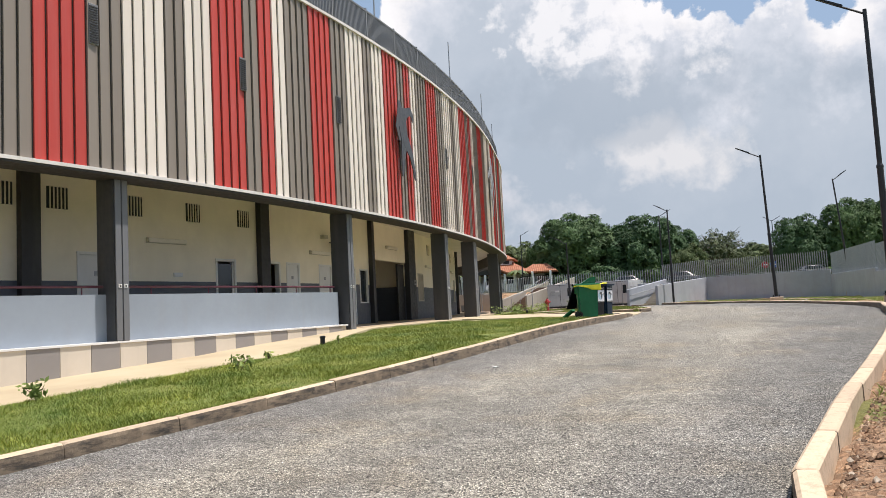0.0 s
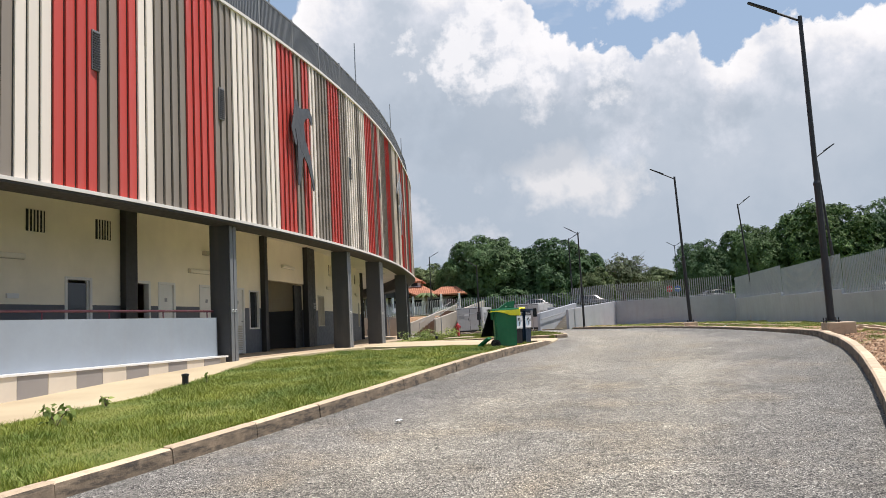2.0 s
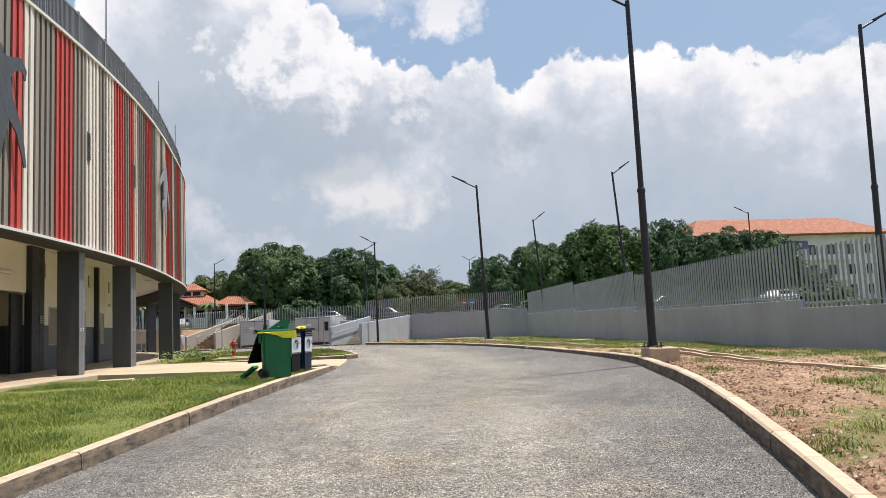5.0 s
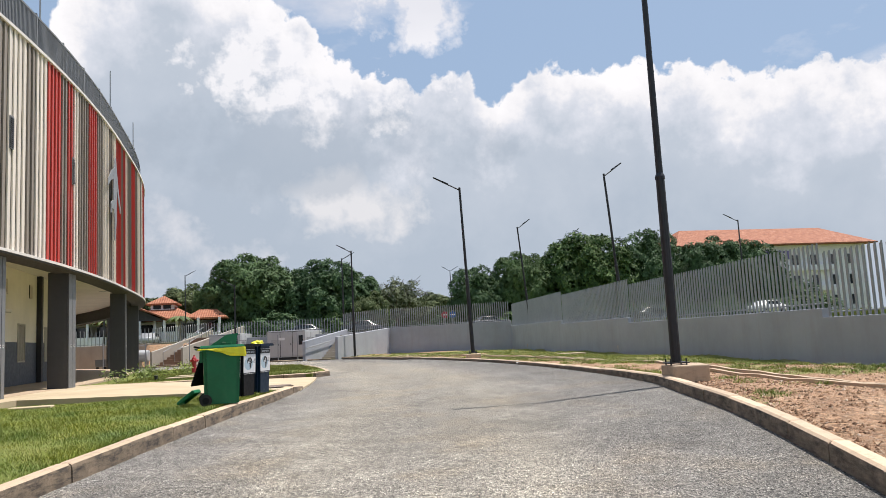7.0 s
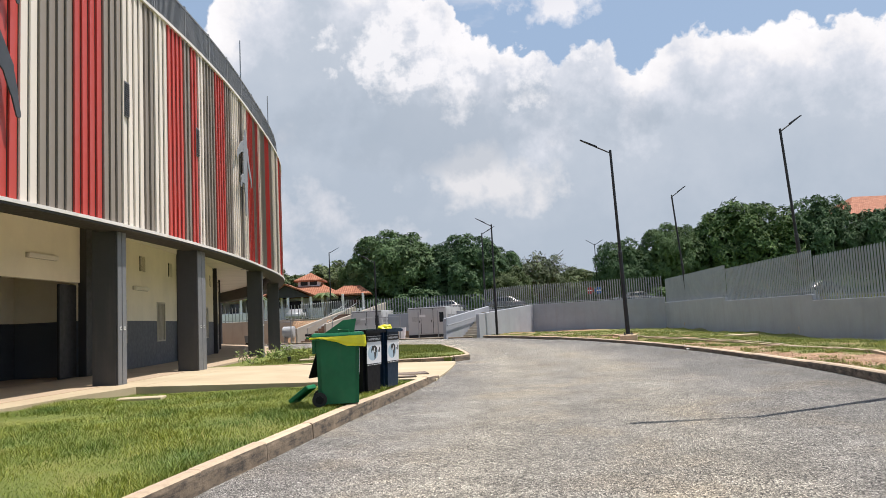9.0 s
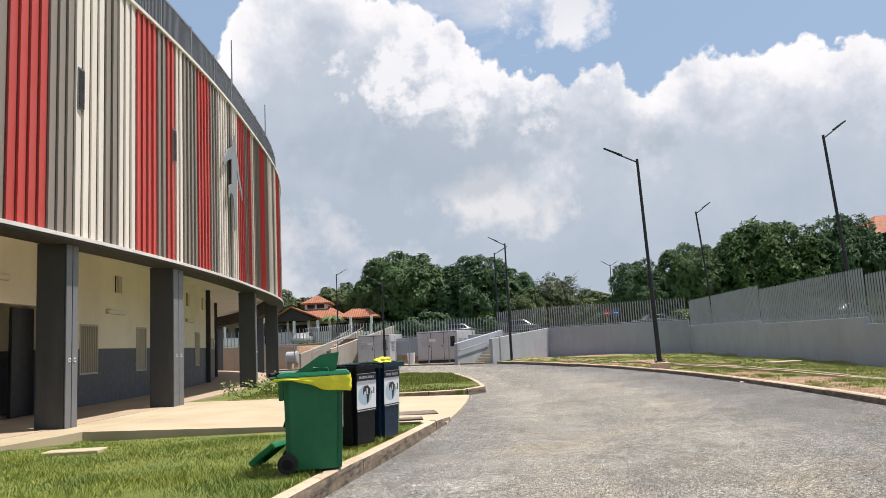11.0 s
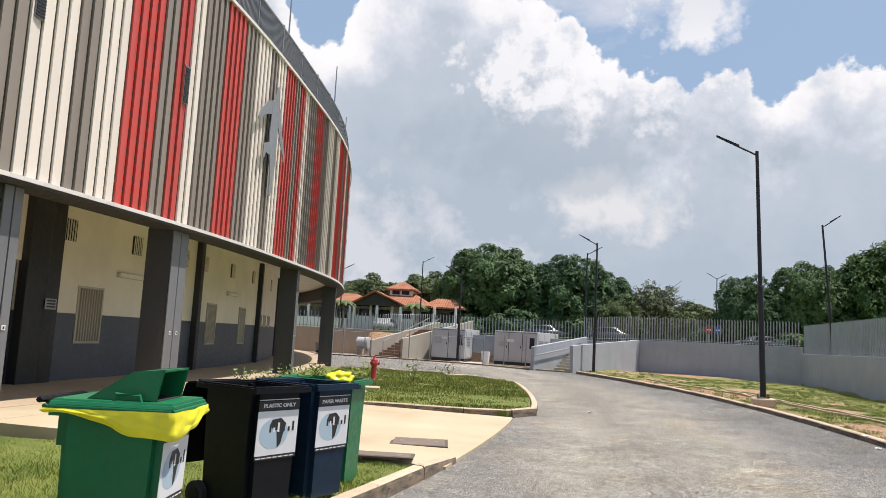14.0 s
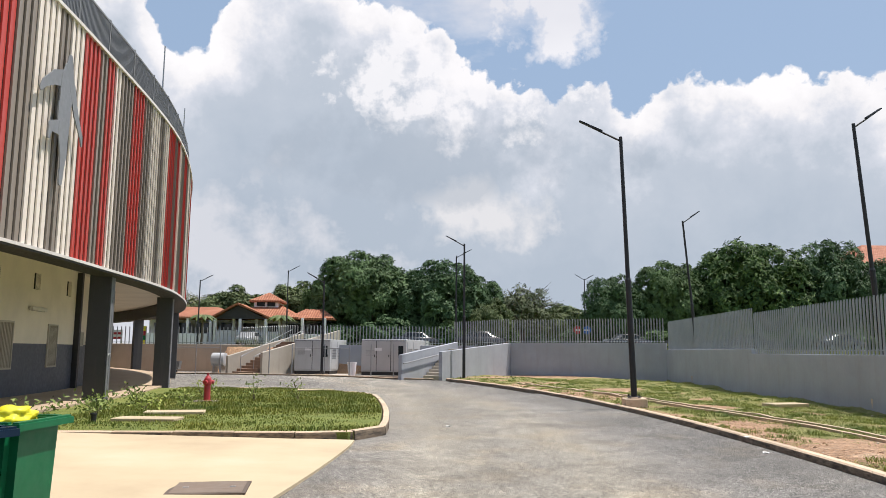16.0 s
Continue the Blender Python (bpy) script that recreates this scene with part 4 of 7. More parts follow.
# ---- boundary walls and fence ----
STEPS = [(-6.0, 26.55, 0.92), (26.55, 40.3, 1.15), (40.3, 51.2, 1.38), (51.2, 65.52, 1.58)]
wall_east = thing("wall_east", None, "grey rendered boundary wall stepping up along the verge", "wall", kind="structure")
for y0, y1, top in STEPS:
    bm = bmesh.new()
    a, b = Vector((wall_x(y0), y0, 0)), Vector((wall_x(y1), y1, 0))
    n = (b - a).normalized()
    o = Vector((n.y, -n.x, 0)) * 0.24
    for z in (-0.9, top):
        for p in (a, b, b + o, a + o):
            bm.verts.new((p.x, p.y, z))
    bm.verts.ensure_lookup_table()
    v = bm.verts
    for f in ((0, 1, 5, 4), (1, 2, 6, 5), (2, 3, 7, 6), (3, 0, 4, 7), (4, 5, 6, 7), (3, 2, 1, 0)):
        bm.faces.new([v[i] for i in f])
    bmesh.ops.bevel(bm, geom=[e for e in bm.edges if min(q.co.z for q in e.verts) > 0], offset=0.012, segments=1, affect="EDGES")
    part("wall_panel", bm, m_wall_grey, wall_east)
wall_north = thing("wall_north", None, "grey rendered retaining wall across the end of the verge", "wall", kind="structure")


def straight_wall(parent, p, q, z0, top_p, top_q, thick, material, name="wall_panel"):
    p, q = Vector((*p, 0)), Vector((*q, 0))
    n = (q - p).normalized()
    o = Vector((-n.y, n.x, 0)) * thick
    bm = bmesh.new()
    lo = [bm.verts.new((c.x, c.y, z0)) for c in (p, q, q + o, p + o)]
    hi = [bm.verts.new((c.x, c.y, t)) for c, t in ((p, top_p), (q, top_q), (q + o, top_q), (p + o, top_p))]
    for f in ((lo[0], lo[1], hi[1], hi[0]), (lo[1], lo[2], hi[2], hi[1]), (lo[2], lo[3], hi[3], hi[2]), (lo[3], lo[0], hi[0], hi[3]), tuple(hi), tuple(lo[::-1])):
        bm.faces.new(f)
    bmesh.ops.recalc_face_normals(bm, faces=bm.faces)
    bmesh.ops.bevel(bm, geom=[e for e in bm.edges if min(v.co.z for v in e.verts) > z0 + 0.1], offset=0.015, segments=1, affect="EDGES")
    return part(name, bm, material, parent)


straight_wall(wall_north, FAR_WALL[0], FAR_WALL[1], -1.0, 1.95, 1.98, 0.24, m_wall_grey)

SLAT_MESH = {}


def slat_mesh(height):
    """An upright fence slat, slanted at the tip."""
    key = round(height, 2)
    if key not in SLAT_MESH:
        bm = bmesh.new()
        v = box(bm, -0.03, 0.03, -0.019, 0.019, -0.05, height)
        for q in v[4:]:
            if q.co.x > 0:
                q.co.z -= 0.07
        me = bpy.data.meshes.new("slat")
        bm.normal_update()
        bm.to_mesh(me)
        bm.free()
        me.materials.append(m_fence)
        SLAT_MESH[key] = me
    return SLAT_MESH[key]


def fence_run(fence, p, q, z_p, z_q, height, pitch, posts=2.5, rail=True):
    """Slats from p to q on a line of falling or rising height, with two rails and posts behind."""
    p, q = Vector((*p, z_p)), Vector((*q, z_q))
    d = q - p
    n = max(1, round(d.length / pitch))
    ang = math.degrees(math.atan2(d.y, d.x))
    for i in range(n):
        c = p + d * ((i + 0.5) / n)
        shared("slat", slat_mesh(height), pose(c.x, c.y, c.z, 0, 0, ang), fence)
    side = Vector((-d.y, d.x, 0)).normalized() * -0.055
    for h in (0.12,):
        bm = bmesh.new()
        a, b = p + side + Vector((0, 0, h)), q + side + Vector((0, 0, h))
        tube(bm, [a, b], 0.02, 6)
        part("fence_rail", bm, m_fence, fence)


fence = thing("fence", None, "galvanised steel slat fence on the boundary wall", "fence")
for y0, y1, top in STEPS:
    y0 = max(y0, 13.0)
    fence_run(fence, (wall_x(y0) + 0.12, y0), (wall_x(y1) + 0.12, y1 - 0.05), top, top, 1.66, 0.20)
fence_n = thing("fence", None, "galvanised steel slat fence on the retaining wall", "fence")
fence_run(fence_n, (9.95, 69.6), (18.6, 65.55), 1.9, 1.93, 1.55, 0.17)

# ---- stairs up to the terrace ----
stair_dir = Vector((0.474, 0.88, 0)).normalized()
stair_side = Vector((0.88, -0.474, 0))


def stairs(name_label, foot, width, count, tread, rise, direction, material):
    """A flight of solid steps climbing from foot along direction; each step a part."""
    st = thing("stairs", None, name_label, "stairs", kind="structure")
    side = Vector((direction.y, -direction.x, 0))
    ang = math.degrees(math.atan2(side.y, side.x))
    for i in range(count):
        bm = bevelled_box(0, width, 0, tread * (count - i), rise * i - 0.004 if i else -0.3, rise * (i + 1), 0.008, 1)
        ob = part("step", bm, material, st)
        c = Vector((*foot, -0.12)) + direction * tread * i
        ob.matrix_basis = pose(c.x, c.y, c.z, 0, 0, ang)
    return st


ramp = thing("ramp_wall", None, "grey rendered stair wall rising to the terrace", "wall", kind="structure")
straight_wall(ramp, (5.05, 60.5), (9.9, 69.5), -0.6, 1.36, 1.95, 0.2, m_wall_grey)
flank = thing("ramp_wall", None, "pale rendered stair flank with a steel handrail", "wall", kind="structure")
f0 = Vector((2.95, 61.2, 0))
f1 = f0 + stair_dir * 7.2
straight_wall(flank, (f0.x, f0.y), (f1.x, f1.y), -0.6, 1.18, 1.95, 0.2, m_wall_grey)
stairs("grey concrete stairs between rendered walls", (4.15, 63.25), 1.95, 10, 0.36, 0.165, stair_dir, m_concrete)
bm = bmesh.new()
h0, h1 = f0 + stair_side * 0.12, f1 + stair_side * 0.12
tube(bm, [(h0.x, h0.y, 0.72), (h1.x, h1.y, 1.5)], 0.03, 8)
part("handrail", bm, m_steel, flank, "steel tube handrail")

# second stair with brown treads and flank walls, further round
yard_stair = thing("ramp_wall", None, "pale concrete stair flanks climbing to the terrace", "wall", kind="structure")
sd = Vector((0.55, 0.835, 0)).normalized()
for x0, y0, t0, ln in ((-7.75, 68.6, 1.0, 7.0), (-5.55, 68.0, 1.22, 7.5)):
    e = Vector((x0, y0, 0)) + sd * ln
    straight_wall(yard_stair, (x0, y0), (e.x, e.y), -0.5, t0, t0 + 1.55, 0.18, m_concrete)
stairs("concrete stairs with brown treads beside the yard", (-7.5, 68.7), 1.75, 12, 0.38, 0.17, sd, m_timber)
for k, (dx, dz) in enumerate(((0.5, 0.0), (1.3, 0.0))):
    bm = bmesh.new()
    a = Vector((-7.5 + dx, 68.7, 0))
    b = a + sd * 4.6
    tube(bm, [(a.x, a.y, -0.1), (a.x, a.y, 0.95), (b.x, b.y, 2.75), (b.x, b.y, 1.9)], 0.025, 6)
    part("handrail", bm, m_steel, yard_stair, "steel tube handrail")

# retaining wall behind the yard and the terrace fence
wall_yard = thing("wall_yard", None, "brown concrete retaining wall behind the yard", "wall", kind="structure")
straight_wall(wall_yard, (-32.0, 77.0), (-8.6, 77.0), -0.5, 1.75, 1.75, 0.25, m_concrete)
straight_wall(wall_yard, (-4.2, 71.0), (9.9, 70.4), -0.5, 1.75, 1.75, 0.25, m_wall_grey)
straight_wall(wall_yard, (-8.6, 77.0), (-4.2, 71.0), -0.5, 1.75, 1.75, 0.25, m_concrete)
fence_t = thing("fence", None, "steel slat fence along the edge of the terrace", "fence")
fence_run(fence_t, (-4.2, 72.5), (6.4, 71.9), 1.75, 1.75, 1.3, 0.22)
fence_run(fence_t, (-26.0, 78.2), (-9.0, 78.2), 1.75, 1.75, 1.3, 0.3)
fence_run(fence_t, (-9.0, 78.2), (-4.2, 72.5), 1.75, 1.75, 1.3, 0.3)
# panels of dense mesh fence round the stair head
fence_s = thing("fence", None, "dense grey mesh fence at the head of the stairs", "fence")
fence_run(fence_s, (6.4, 71.9), (9.9, 69.8), 1.75, 1.9, 1.6, 0.17)

# ---- lamps along the road ----


def street_lamp(x, y, z, height, ang, label, plinth=0.3, double=False, group="street lamps", tilt=0.0):
    if z is None:
        z = land(x, y) - 0.05
        height -= z
    lamp = thing("street_lamp", pose(x, y, z, 0, -tilt, 0) @ pose(0, 0, 0, 0, 0, ang), label, "street lamp", group)
    if plinth:
        back = 0.14 if plinth == 0.24 else 0.0
        part("plinth", bevelled_box(-0.29 - back, 0.29 - back, -0.34, 0.34, -0.4, plinth, 0.02, 2), m_kerb, lamp, "cream concrete plinth")
    bm = bmesh.new()
    box(bm, -0.17, 0.17, -0.17, 0.17, plinth + 0.03, plinth + 0.05)
    plate = part("base_plate", bm, m_lamp_black, lamp)
    for i in range(4):
        bm = bmesh.new()
        tube(bm, [(0.13 * (-1) ** i, 0.13 * (-1) ** (i // 2), plinth - 0.02), (0.13 * (-1) ** i, 0.13 * (-1) ** (i // 2), plinth + 0.11)], 0.014, 6)
        part("anchor_bolt", bm, m_lamp_black, plate)
    bm = bmesh.new()
    tube(bm, [(0, 0, plinth + 0.05), (0, 0, height * 0.46)], [0.085, 0.075], 12)
    part("lower_pole", bm, m_lamp_black, lamp, smooth=False)
    bm = bmesh.new()
    tube(bm, [(0, 0, height * 0.455), (0, 0, height * 0.462), (0, 0, height * 0.47), (0, 0, height)], [0.085, 0.085, 0.06, 0.048], 12)
    part("upper_pole", bm, m_lamp_black, lamp)
    for sgn in ((1, -1) if double else (1,)):
        bm = bmesh.new()
        tube(bm, [(0, 0, height - 0.12), (0.62 * sgn, 0, height + 0.22)], 0.028, 8)
        arm = part("arm", bm, m_lamp_black, lamp)
        bm = bmesh.new()
        box(bm, 0.0, 0.72, -0.11, 0.11, -0.02, 0.055)
        for v in bm.verts:
            if v.co.x < 0.1:
                v.co.y *= 0.4
            if v.co.x > 0.6:
                v.co.y *= 0.6
                v.co.z *= 0.5
        bmesh.ops.bevel(bm, geom=bm.edges[:], offset=0.015, segments=2, affect="EDGES")
        head = part("lamp_head", bm, m_lamp_black, lamp, "flat black luminaire")
        head.matrix_basis = Matrix.Translation((0.5 * sgn, 0, height + 0.155)) @ pose(0, 0, 0, 0, -29, 0 if sgn > 0 else 180)
    return lamp


street_lamp(9.19, 41.17, -0.10, 7.45, 172, "tall black street lamp on a concrete plinth by the verge", 0.28, tilt=1.6)
street_lamp(7.58, 21.65, 0.0, 7.5, 170, "tall black street lamp on a concrete plinth beside the kerb", 0.24)
street_lamp(6.28, 61.75, -0.18, 7.4, 150, "black street lamp standing in front of the stair wall", 0.12)
FENCE_LAMP = "black street lamp behind the boundary fence"
street_lamp(14.88, 23.75, None, 8.1, 10, FENCE_LAMP, 0.1, tilt=-1.0)
street_lamp(16.48, 41.6, None, 8.05, 15, FENCE_LAMP, 0.1, tilt=3.6)
street_lamp(18.42, 59.9, None, 8.4, 15, FENCE_LAMP, 0.1, tilt=4.4)
street_lamp(6.7, 74.0, None, 8.1, 15, "black street lamp on the terrace above the stairs", 0.1)
street_lamp(24.08, 107.9, None, 9.9, 5, "black street lamp with two arms among the trees", 0.1, True)
street_lamp(-8.3, 95.0, None, 9.1, 15, "black street lamp in front of the tiled pavilion", 0.1)
street_lamp(-15.4, 90.0, None, 7.6, 15, "black street lamp in front of the tiled pavilion", 0.1)
street_lamp(-1.75, 66.2, -0.1, 5.6, 160, "black street lamp in front of the generators", 0.1)
street_lamp(37.44, 63.1, None, 9.1, 165, "black street lamp beside the white building", 0.1)

# kerbs of a drain channel in the verge
drain = thing("drain_channel", None, "shallow brick-edged drain running along the verge", "drain", kind="structure")
DRAIN = [(8.3, 57.0), (9.34, 48.0), (10.0, 42.15), (10.85, 38.2), (11.35, 35.6), (11.2, 31.0), (10.3, 27.0), (9.75, 24.4), (9.5, 22.2), (9.15, 20.5), (9.0, 18.5), (8.9, 14.0), (8.8, 9.0)]


def drain_x(y):
    for (x0, y0), (x1, y1) in zip(DRAIN, DRAIN[1:]):
        if y >= y1:
            k = (y - y0) / (y1 - y0)
            k = k * k * (3 - 2 * k) * 0.4 + k * 0.6
            return x0 + (x1 - x0) * k
    return DRAIN[-1][0]


for off in (0.0, 0.4):
    verts, faces = [], []
    pts = [(drain_x(y) + off, y) for y in [9.0 + 0.6 * i for i in range(80)]]
    for (x, y) in pts:
        z = land(x, y) + 0.01 * noise.noise((x, y * 0.7, off))
        for dx, dz in ((-0.045, -0.1), (-0.045, 0.055), (0.045, 0.055), (0.045, -0.1)):
            verts.append((x + dx, y, z + dz))
    for i in range(len(pts) - 1):
        for k in range(4):
            faces.append((4 * i + k, 4 * i + (k + 1) % 4, 4 * i + 4 + (k + 1) % 4, 4 * i + 4 + k))
    raw("drain_edge", verts, faces, m_kerb, drain)
for x, y, a, w in ((14.7, 43.9, 12, 0.62), (9.75, 17.6, 75, 0.6)):
    ob = part("drain_cover", bevelled_box(-w, w, -0.3, 0.3, -0.05, 0.05, 0.015, 1), m_slab)
    ob.matrix_basis = pose(x, y, land(x, y) + 0.05, 0, 0, a)
    tagged(ob, "pale concrete drain cover lying in the verge", "drain cover")

# ---- doors, windows and fittings of the arcade ----


def wall_frame(s, z=0.0, r=WALL_R):
    return on_wall(r, s, z)


def arcade_door(s0, s1, top, kind, label):
    """A white framed door leaf set in its opening; kind: plain, glazed, louvred or open."""
    s = (s0 + s1) / 2
    w = radians(s1 - s0) * (R + WALL_R) / 2
    door = thing("door", wall_frame(s, FLOOR), label, "door", "doors of the arcade")
    for x0, x1, z0, z1 in ((-w, -w + 0.07, 0, top), (w - 0.07, w, 0, top), (-w + 0.07, w - 0.07, top - 0.07, top)):
        bm = bevelled_box(x0, x1, -0.02, 0.14, z0, z1, 0.006, 1)
        part("door_frame", bm, m_white, door)
    if kind == "open":
        return door
    if kind == "glazed":
        part("glass_pane", bevelled_box(-w + 0.12, w - 0.12, 0.05, 0.07, 0.1, top - 0.13, 0.003, 1), m_glass, door)
        for x in (-w + 0.07, w - 0.12):
            part("stile", bevelled_box(x, x + 0.05, 0.03, 0.09, 0.01, top - 0.07, 0.004, 1), m_white, door)
        part("bottom_rail", bevelled_box(-w + 0.12, w - 0.12, 0.035, 0.085, 0.01, 0.1, 0.004, 1), m_white, door)
        return door
    leaf_ob = part("leaf", bevelled_box(-w + 0.07, w - 0.07, 0.03, 0.075, 0.01, top - 0.07, 0.005, 1), m_white, door)
    if kind == "louvred":
        for i in range(14):
            bm = bmesh.new()
            box(bm, -w + 0.13, w - 0.13, 0.012, 0.03, 0.12 + i * 0.055, 0.155 + i * 0.055)
            part("louvre_slat", bm, m_louvre, leaf_ob)
    bm = bmesh.new()
    tube(bm, [(w - 0.14, 0.03, 1.0), (w - 0.14, -0.03, 1.0), (w - 0.25, -0.03, 1.0)], 0.011, 6)
    part("handle", bm, m_steel, leaf_ob)
    sign = part("number_plate", bevelled_box(-0.05, 0.05, 0.02, 0.03, 1.55, 1.65, 0.002, 1), m_steel, leaf_ob)
    return door


arcade_door(-18.5, -17.62, 2.08, "plain", "white painted door with a steel handle in the arcade")
arcade_door(-14.8, -14.09, 2.06, "glazed", "dark glazed door in a white frame in the arcade")
arcade_door(-12.86, -12.3, 2.06, "open", "white door frame standing open on a dark room")
arcade_door(-12.02, -11.38, 2.06, "plain", "white painted door with a steel handle in the arcade")
arcade_door(-10.36, -9.62, 2.06, "plain", "white painted door with a steel handle in the arcade")
arcade_door(-8.72, -8.05, 2.05, "louvred", "white door with a louvred lower half")


def arcade_window(s0, s1, z0, z1, kind, label):
    s = (s0 + s1) / 2
    w = radians(s1 - s0) * (R + WALL_R) / 2
    win = thing("window", wall_frame(s, z0), label, "window", "windows of the arcade")
    h = z1 - z0
    for a, b, c, d in ((-w, -w + 0.05, 0, h), (w - 0.05, w, 0, h), (-w + 0.05, w - 0.05, 0, 0.05), (-w + 0.05, w - 0.05, h - 0.05, h)):
        part("window_frame", bevelled_box(a, b, -0.02, 0.1, c, d, 0.004, 1), m_white if kind == "glass" else m_louvre, win)
    if kind == "glass":
        part("glass_pane", bevelled_box(-w + 0.05, w - 0.05, 0.05, 0.065, 0.05, h - 0.05, 0.002, 1), m_glass, win)
    else:
        # flat near-black sheet in place of the shade behind the bars
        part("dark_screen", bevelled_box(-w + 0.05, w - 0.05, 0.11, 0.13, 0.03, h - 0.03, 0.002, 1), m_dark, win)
        n = 9
        for i in range(n):
            x = -w + 0.05 + (2 * w - 0.1) * (i + 0.5) / n
            part("upright_bar", bevelled_box(x - 0.018, x + 0.018, 0.01, 0.06, 0.05, h - 0.05, 0.003, 1), m_louvre, win)
    return win


arcade_window(-7.75, -7.12, 0.82, 2.07, "glass", "narrow dark window in a white frame")
arcade_window(-1.6, -0.72, 0.85, 2.12, "bars", "tall beige grille window with upright bars")
arcade_window(1.65, 2.45, 0.82, 2.13, "bars", "tall beige grille window with upright bars")
arcade_window(4.72, 5.54, 0.8, 2.1, "bars", "tall beige grille window with upright bars")
arcade_window(7.55, 8.39, 0.8, 2.1, "bars", "tall beige grille window with upright bars")
for a, b in ((10.6, 11.2), (11.6, 12.3), (12.75, 13.6)):
    arcade_window(a, b, 1.45, 1.95, "bars", "small beige grille window above the dado")

for s in (-26.3, -22.0, -19.97, -18.89, -17.15, -15.49, -13.77, -2.05, 0.45, 3.05, 4.4, 6.65, 9.1, 13.4):
    vent = thing("wall_vent", wall_frame(s, 3.05), "small high vent with upright bars over a sheet in shade colour", "vent", "high vents of the arcade")
    # no hole here: a flat near-black sheet gives the vent its shade
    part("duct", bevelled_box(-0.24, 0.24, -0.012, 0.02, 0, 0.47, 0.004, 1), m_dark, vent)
    for i in range(5):
        x = -0.17 + 0.085 * i
        part("bar", bevelled_box(x - 0.013, x + 0.013, -0.03, -0.008, 0, 0.47, 0.003, 1), m_cream, vent)
for s in (-22.9, -16.3, -10.3, -4.85, 0.25, 6.75):
    lamp = thing("wall_light", wall_frame(s, 2.98 if s == -4.85 else 2.46), "long slim wall light with a pale diffuser", "wall light", "wall lights of the arcade")
    part("backplate", bevelled_box(-0.62, 0.62, -0.03, 0.0, -0.03, 0.10, 0.008, 1), m_louvre, lamp)
    part("diffuser", bevelled_box(-0.6, 0.6, -0.10, -0.03, -0.02, 0.09, 0.025, 2), m_soffit, lamp)
ex = thing("exit_sign", wall_frame(-9.7, 2.68), "small dark hanging sign with pale marks", "sign")
part("board", bevelled_box(-0.28, 0.28, -0.32, -0.28, 0, 0.19, 0.004, 1), m_pillar, ex)
for x in (-0.17, 0.0, 0.17):
    part("mark", bevelled_box(x - 0.05, x + 0.05, -0.325, -0.318, 0.06, 0.13, 0.001, 1), m_louvre, ex)
part("bracket", bevelled_box(-0.02, 0.02, -0.3, 0.0, 0.19, 0.22, 0.003, 1), m_pillar, ex)
sp = thing("loudspeaker", wall_frame(-10.1, 2.98), "small beige wall loudspeaker in the arcade", "loudspeaker")
part("body", bevelled_box(-0.12, 0.12, -0.16, 0.0, 0, 0.12, 0.01, 2), m_louvre, sp)
sw = thing("switch_box", wall_frame(-15.0 - 1.0, 1.62), "small white switch box on the arcade wall", "switch box")
part("cover", bevelled_box(-0.14, 0.14, -0.05, 0.0, 0, 0.1, 0.006, 1), m_white, sw)
nt = thing("notice", on_wall(WALL_R + 0.2, -2.62, 1.55), "small grey notice on a black pillar", "sign")
part("plate", bevelled_box(-0.17, 0.17, -0.012, 0.0, 0, 0.22, 0.003, 1), m_steel, nt)
for i in range(3):
    part("line", bevelled_box(-0.13, 0.13, -0.016, -0.011, 0.04 + 0.06 * i, 0.07 + 0.06 * i, 0.001, 1), m_print, nt)
# pale corner profiles with tags on the columns' outer faces
for s, w in COLUMNS[3:8]:
    tag = thing("column_tag", on_wall(-0.174, s, 1.18), "small white tag fixed to a charcoal column", "tag", "tags on the columns")
    for x in (-w * 0.4, w * 0.4):
        part("plate", bevelled_box(x - 0.035, x + 0.035, -0.012, -0.001, 0, 0.07, 0.002, 1), m_white, tag)
        part("mark", bevelled_box(x - 0.015, x + 0.015, -0.016, -0.011, 0.015, 0.055, 0.001, 1), m_print, tag)

# ---- cut-out figures on the cladding: plain abstract shapes ----


def capsules(bm, segs, thick):
    """Flat rounded bars, joined into one plain cut-out."""
    for (x0, z0), (x1, z1), r0, r1 in segs:
        r0, r1 = r0 * 1.22, r1 * 1.22
        a, b = Vector((x0, 0, z0)), Vector((x1, 0, z1))
        d = (b - a)
        ang = math.atan2(d.z, d.x)
        ring = []
        for k in range(9):
            t = ang + math.pi / 2 + math.pi * k / 8
            ring.append((x0 + r0 * math.cos(t), z0 + r0 * math.sin(t)))
        for k in range(9):
            t = ang - math.pi / 2 + math.pi * k / 8
            ring.append((x1 + r1 * math.cos(t), z1 + r1 * math.sin(t)))
        f = [bm.verts.new((x, -thick, z)) for x, z in ring]
        g = [bm.verts.new((x, 0, z)) for x, z in ring]
        bm.faces.new(f)
        bm.faces.new(g[::-1])
        n = len(ring)
        for k in range(n):
            bm.faces.new((f[k], g[k], g[(k + 1) % n], f[(k + 1) % n]))
        thick += 0.0008
    bmesh.ops.recalc_face_normals(bm, faces=bm.faces)


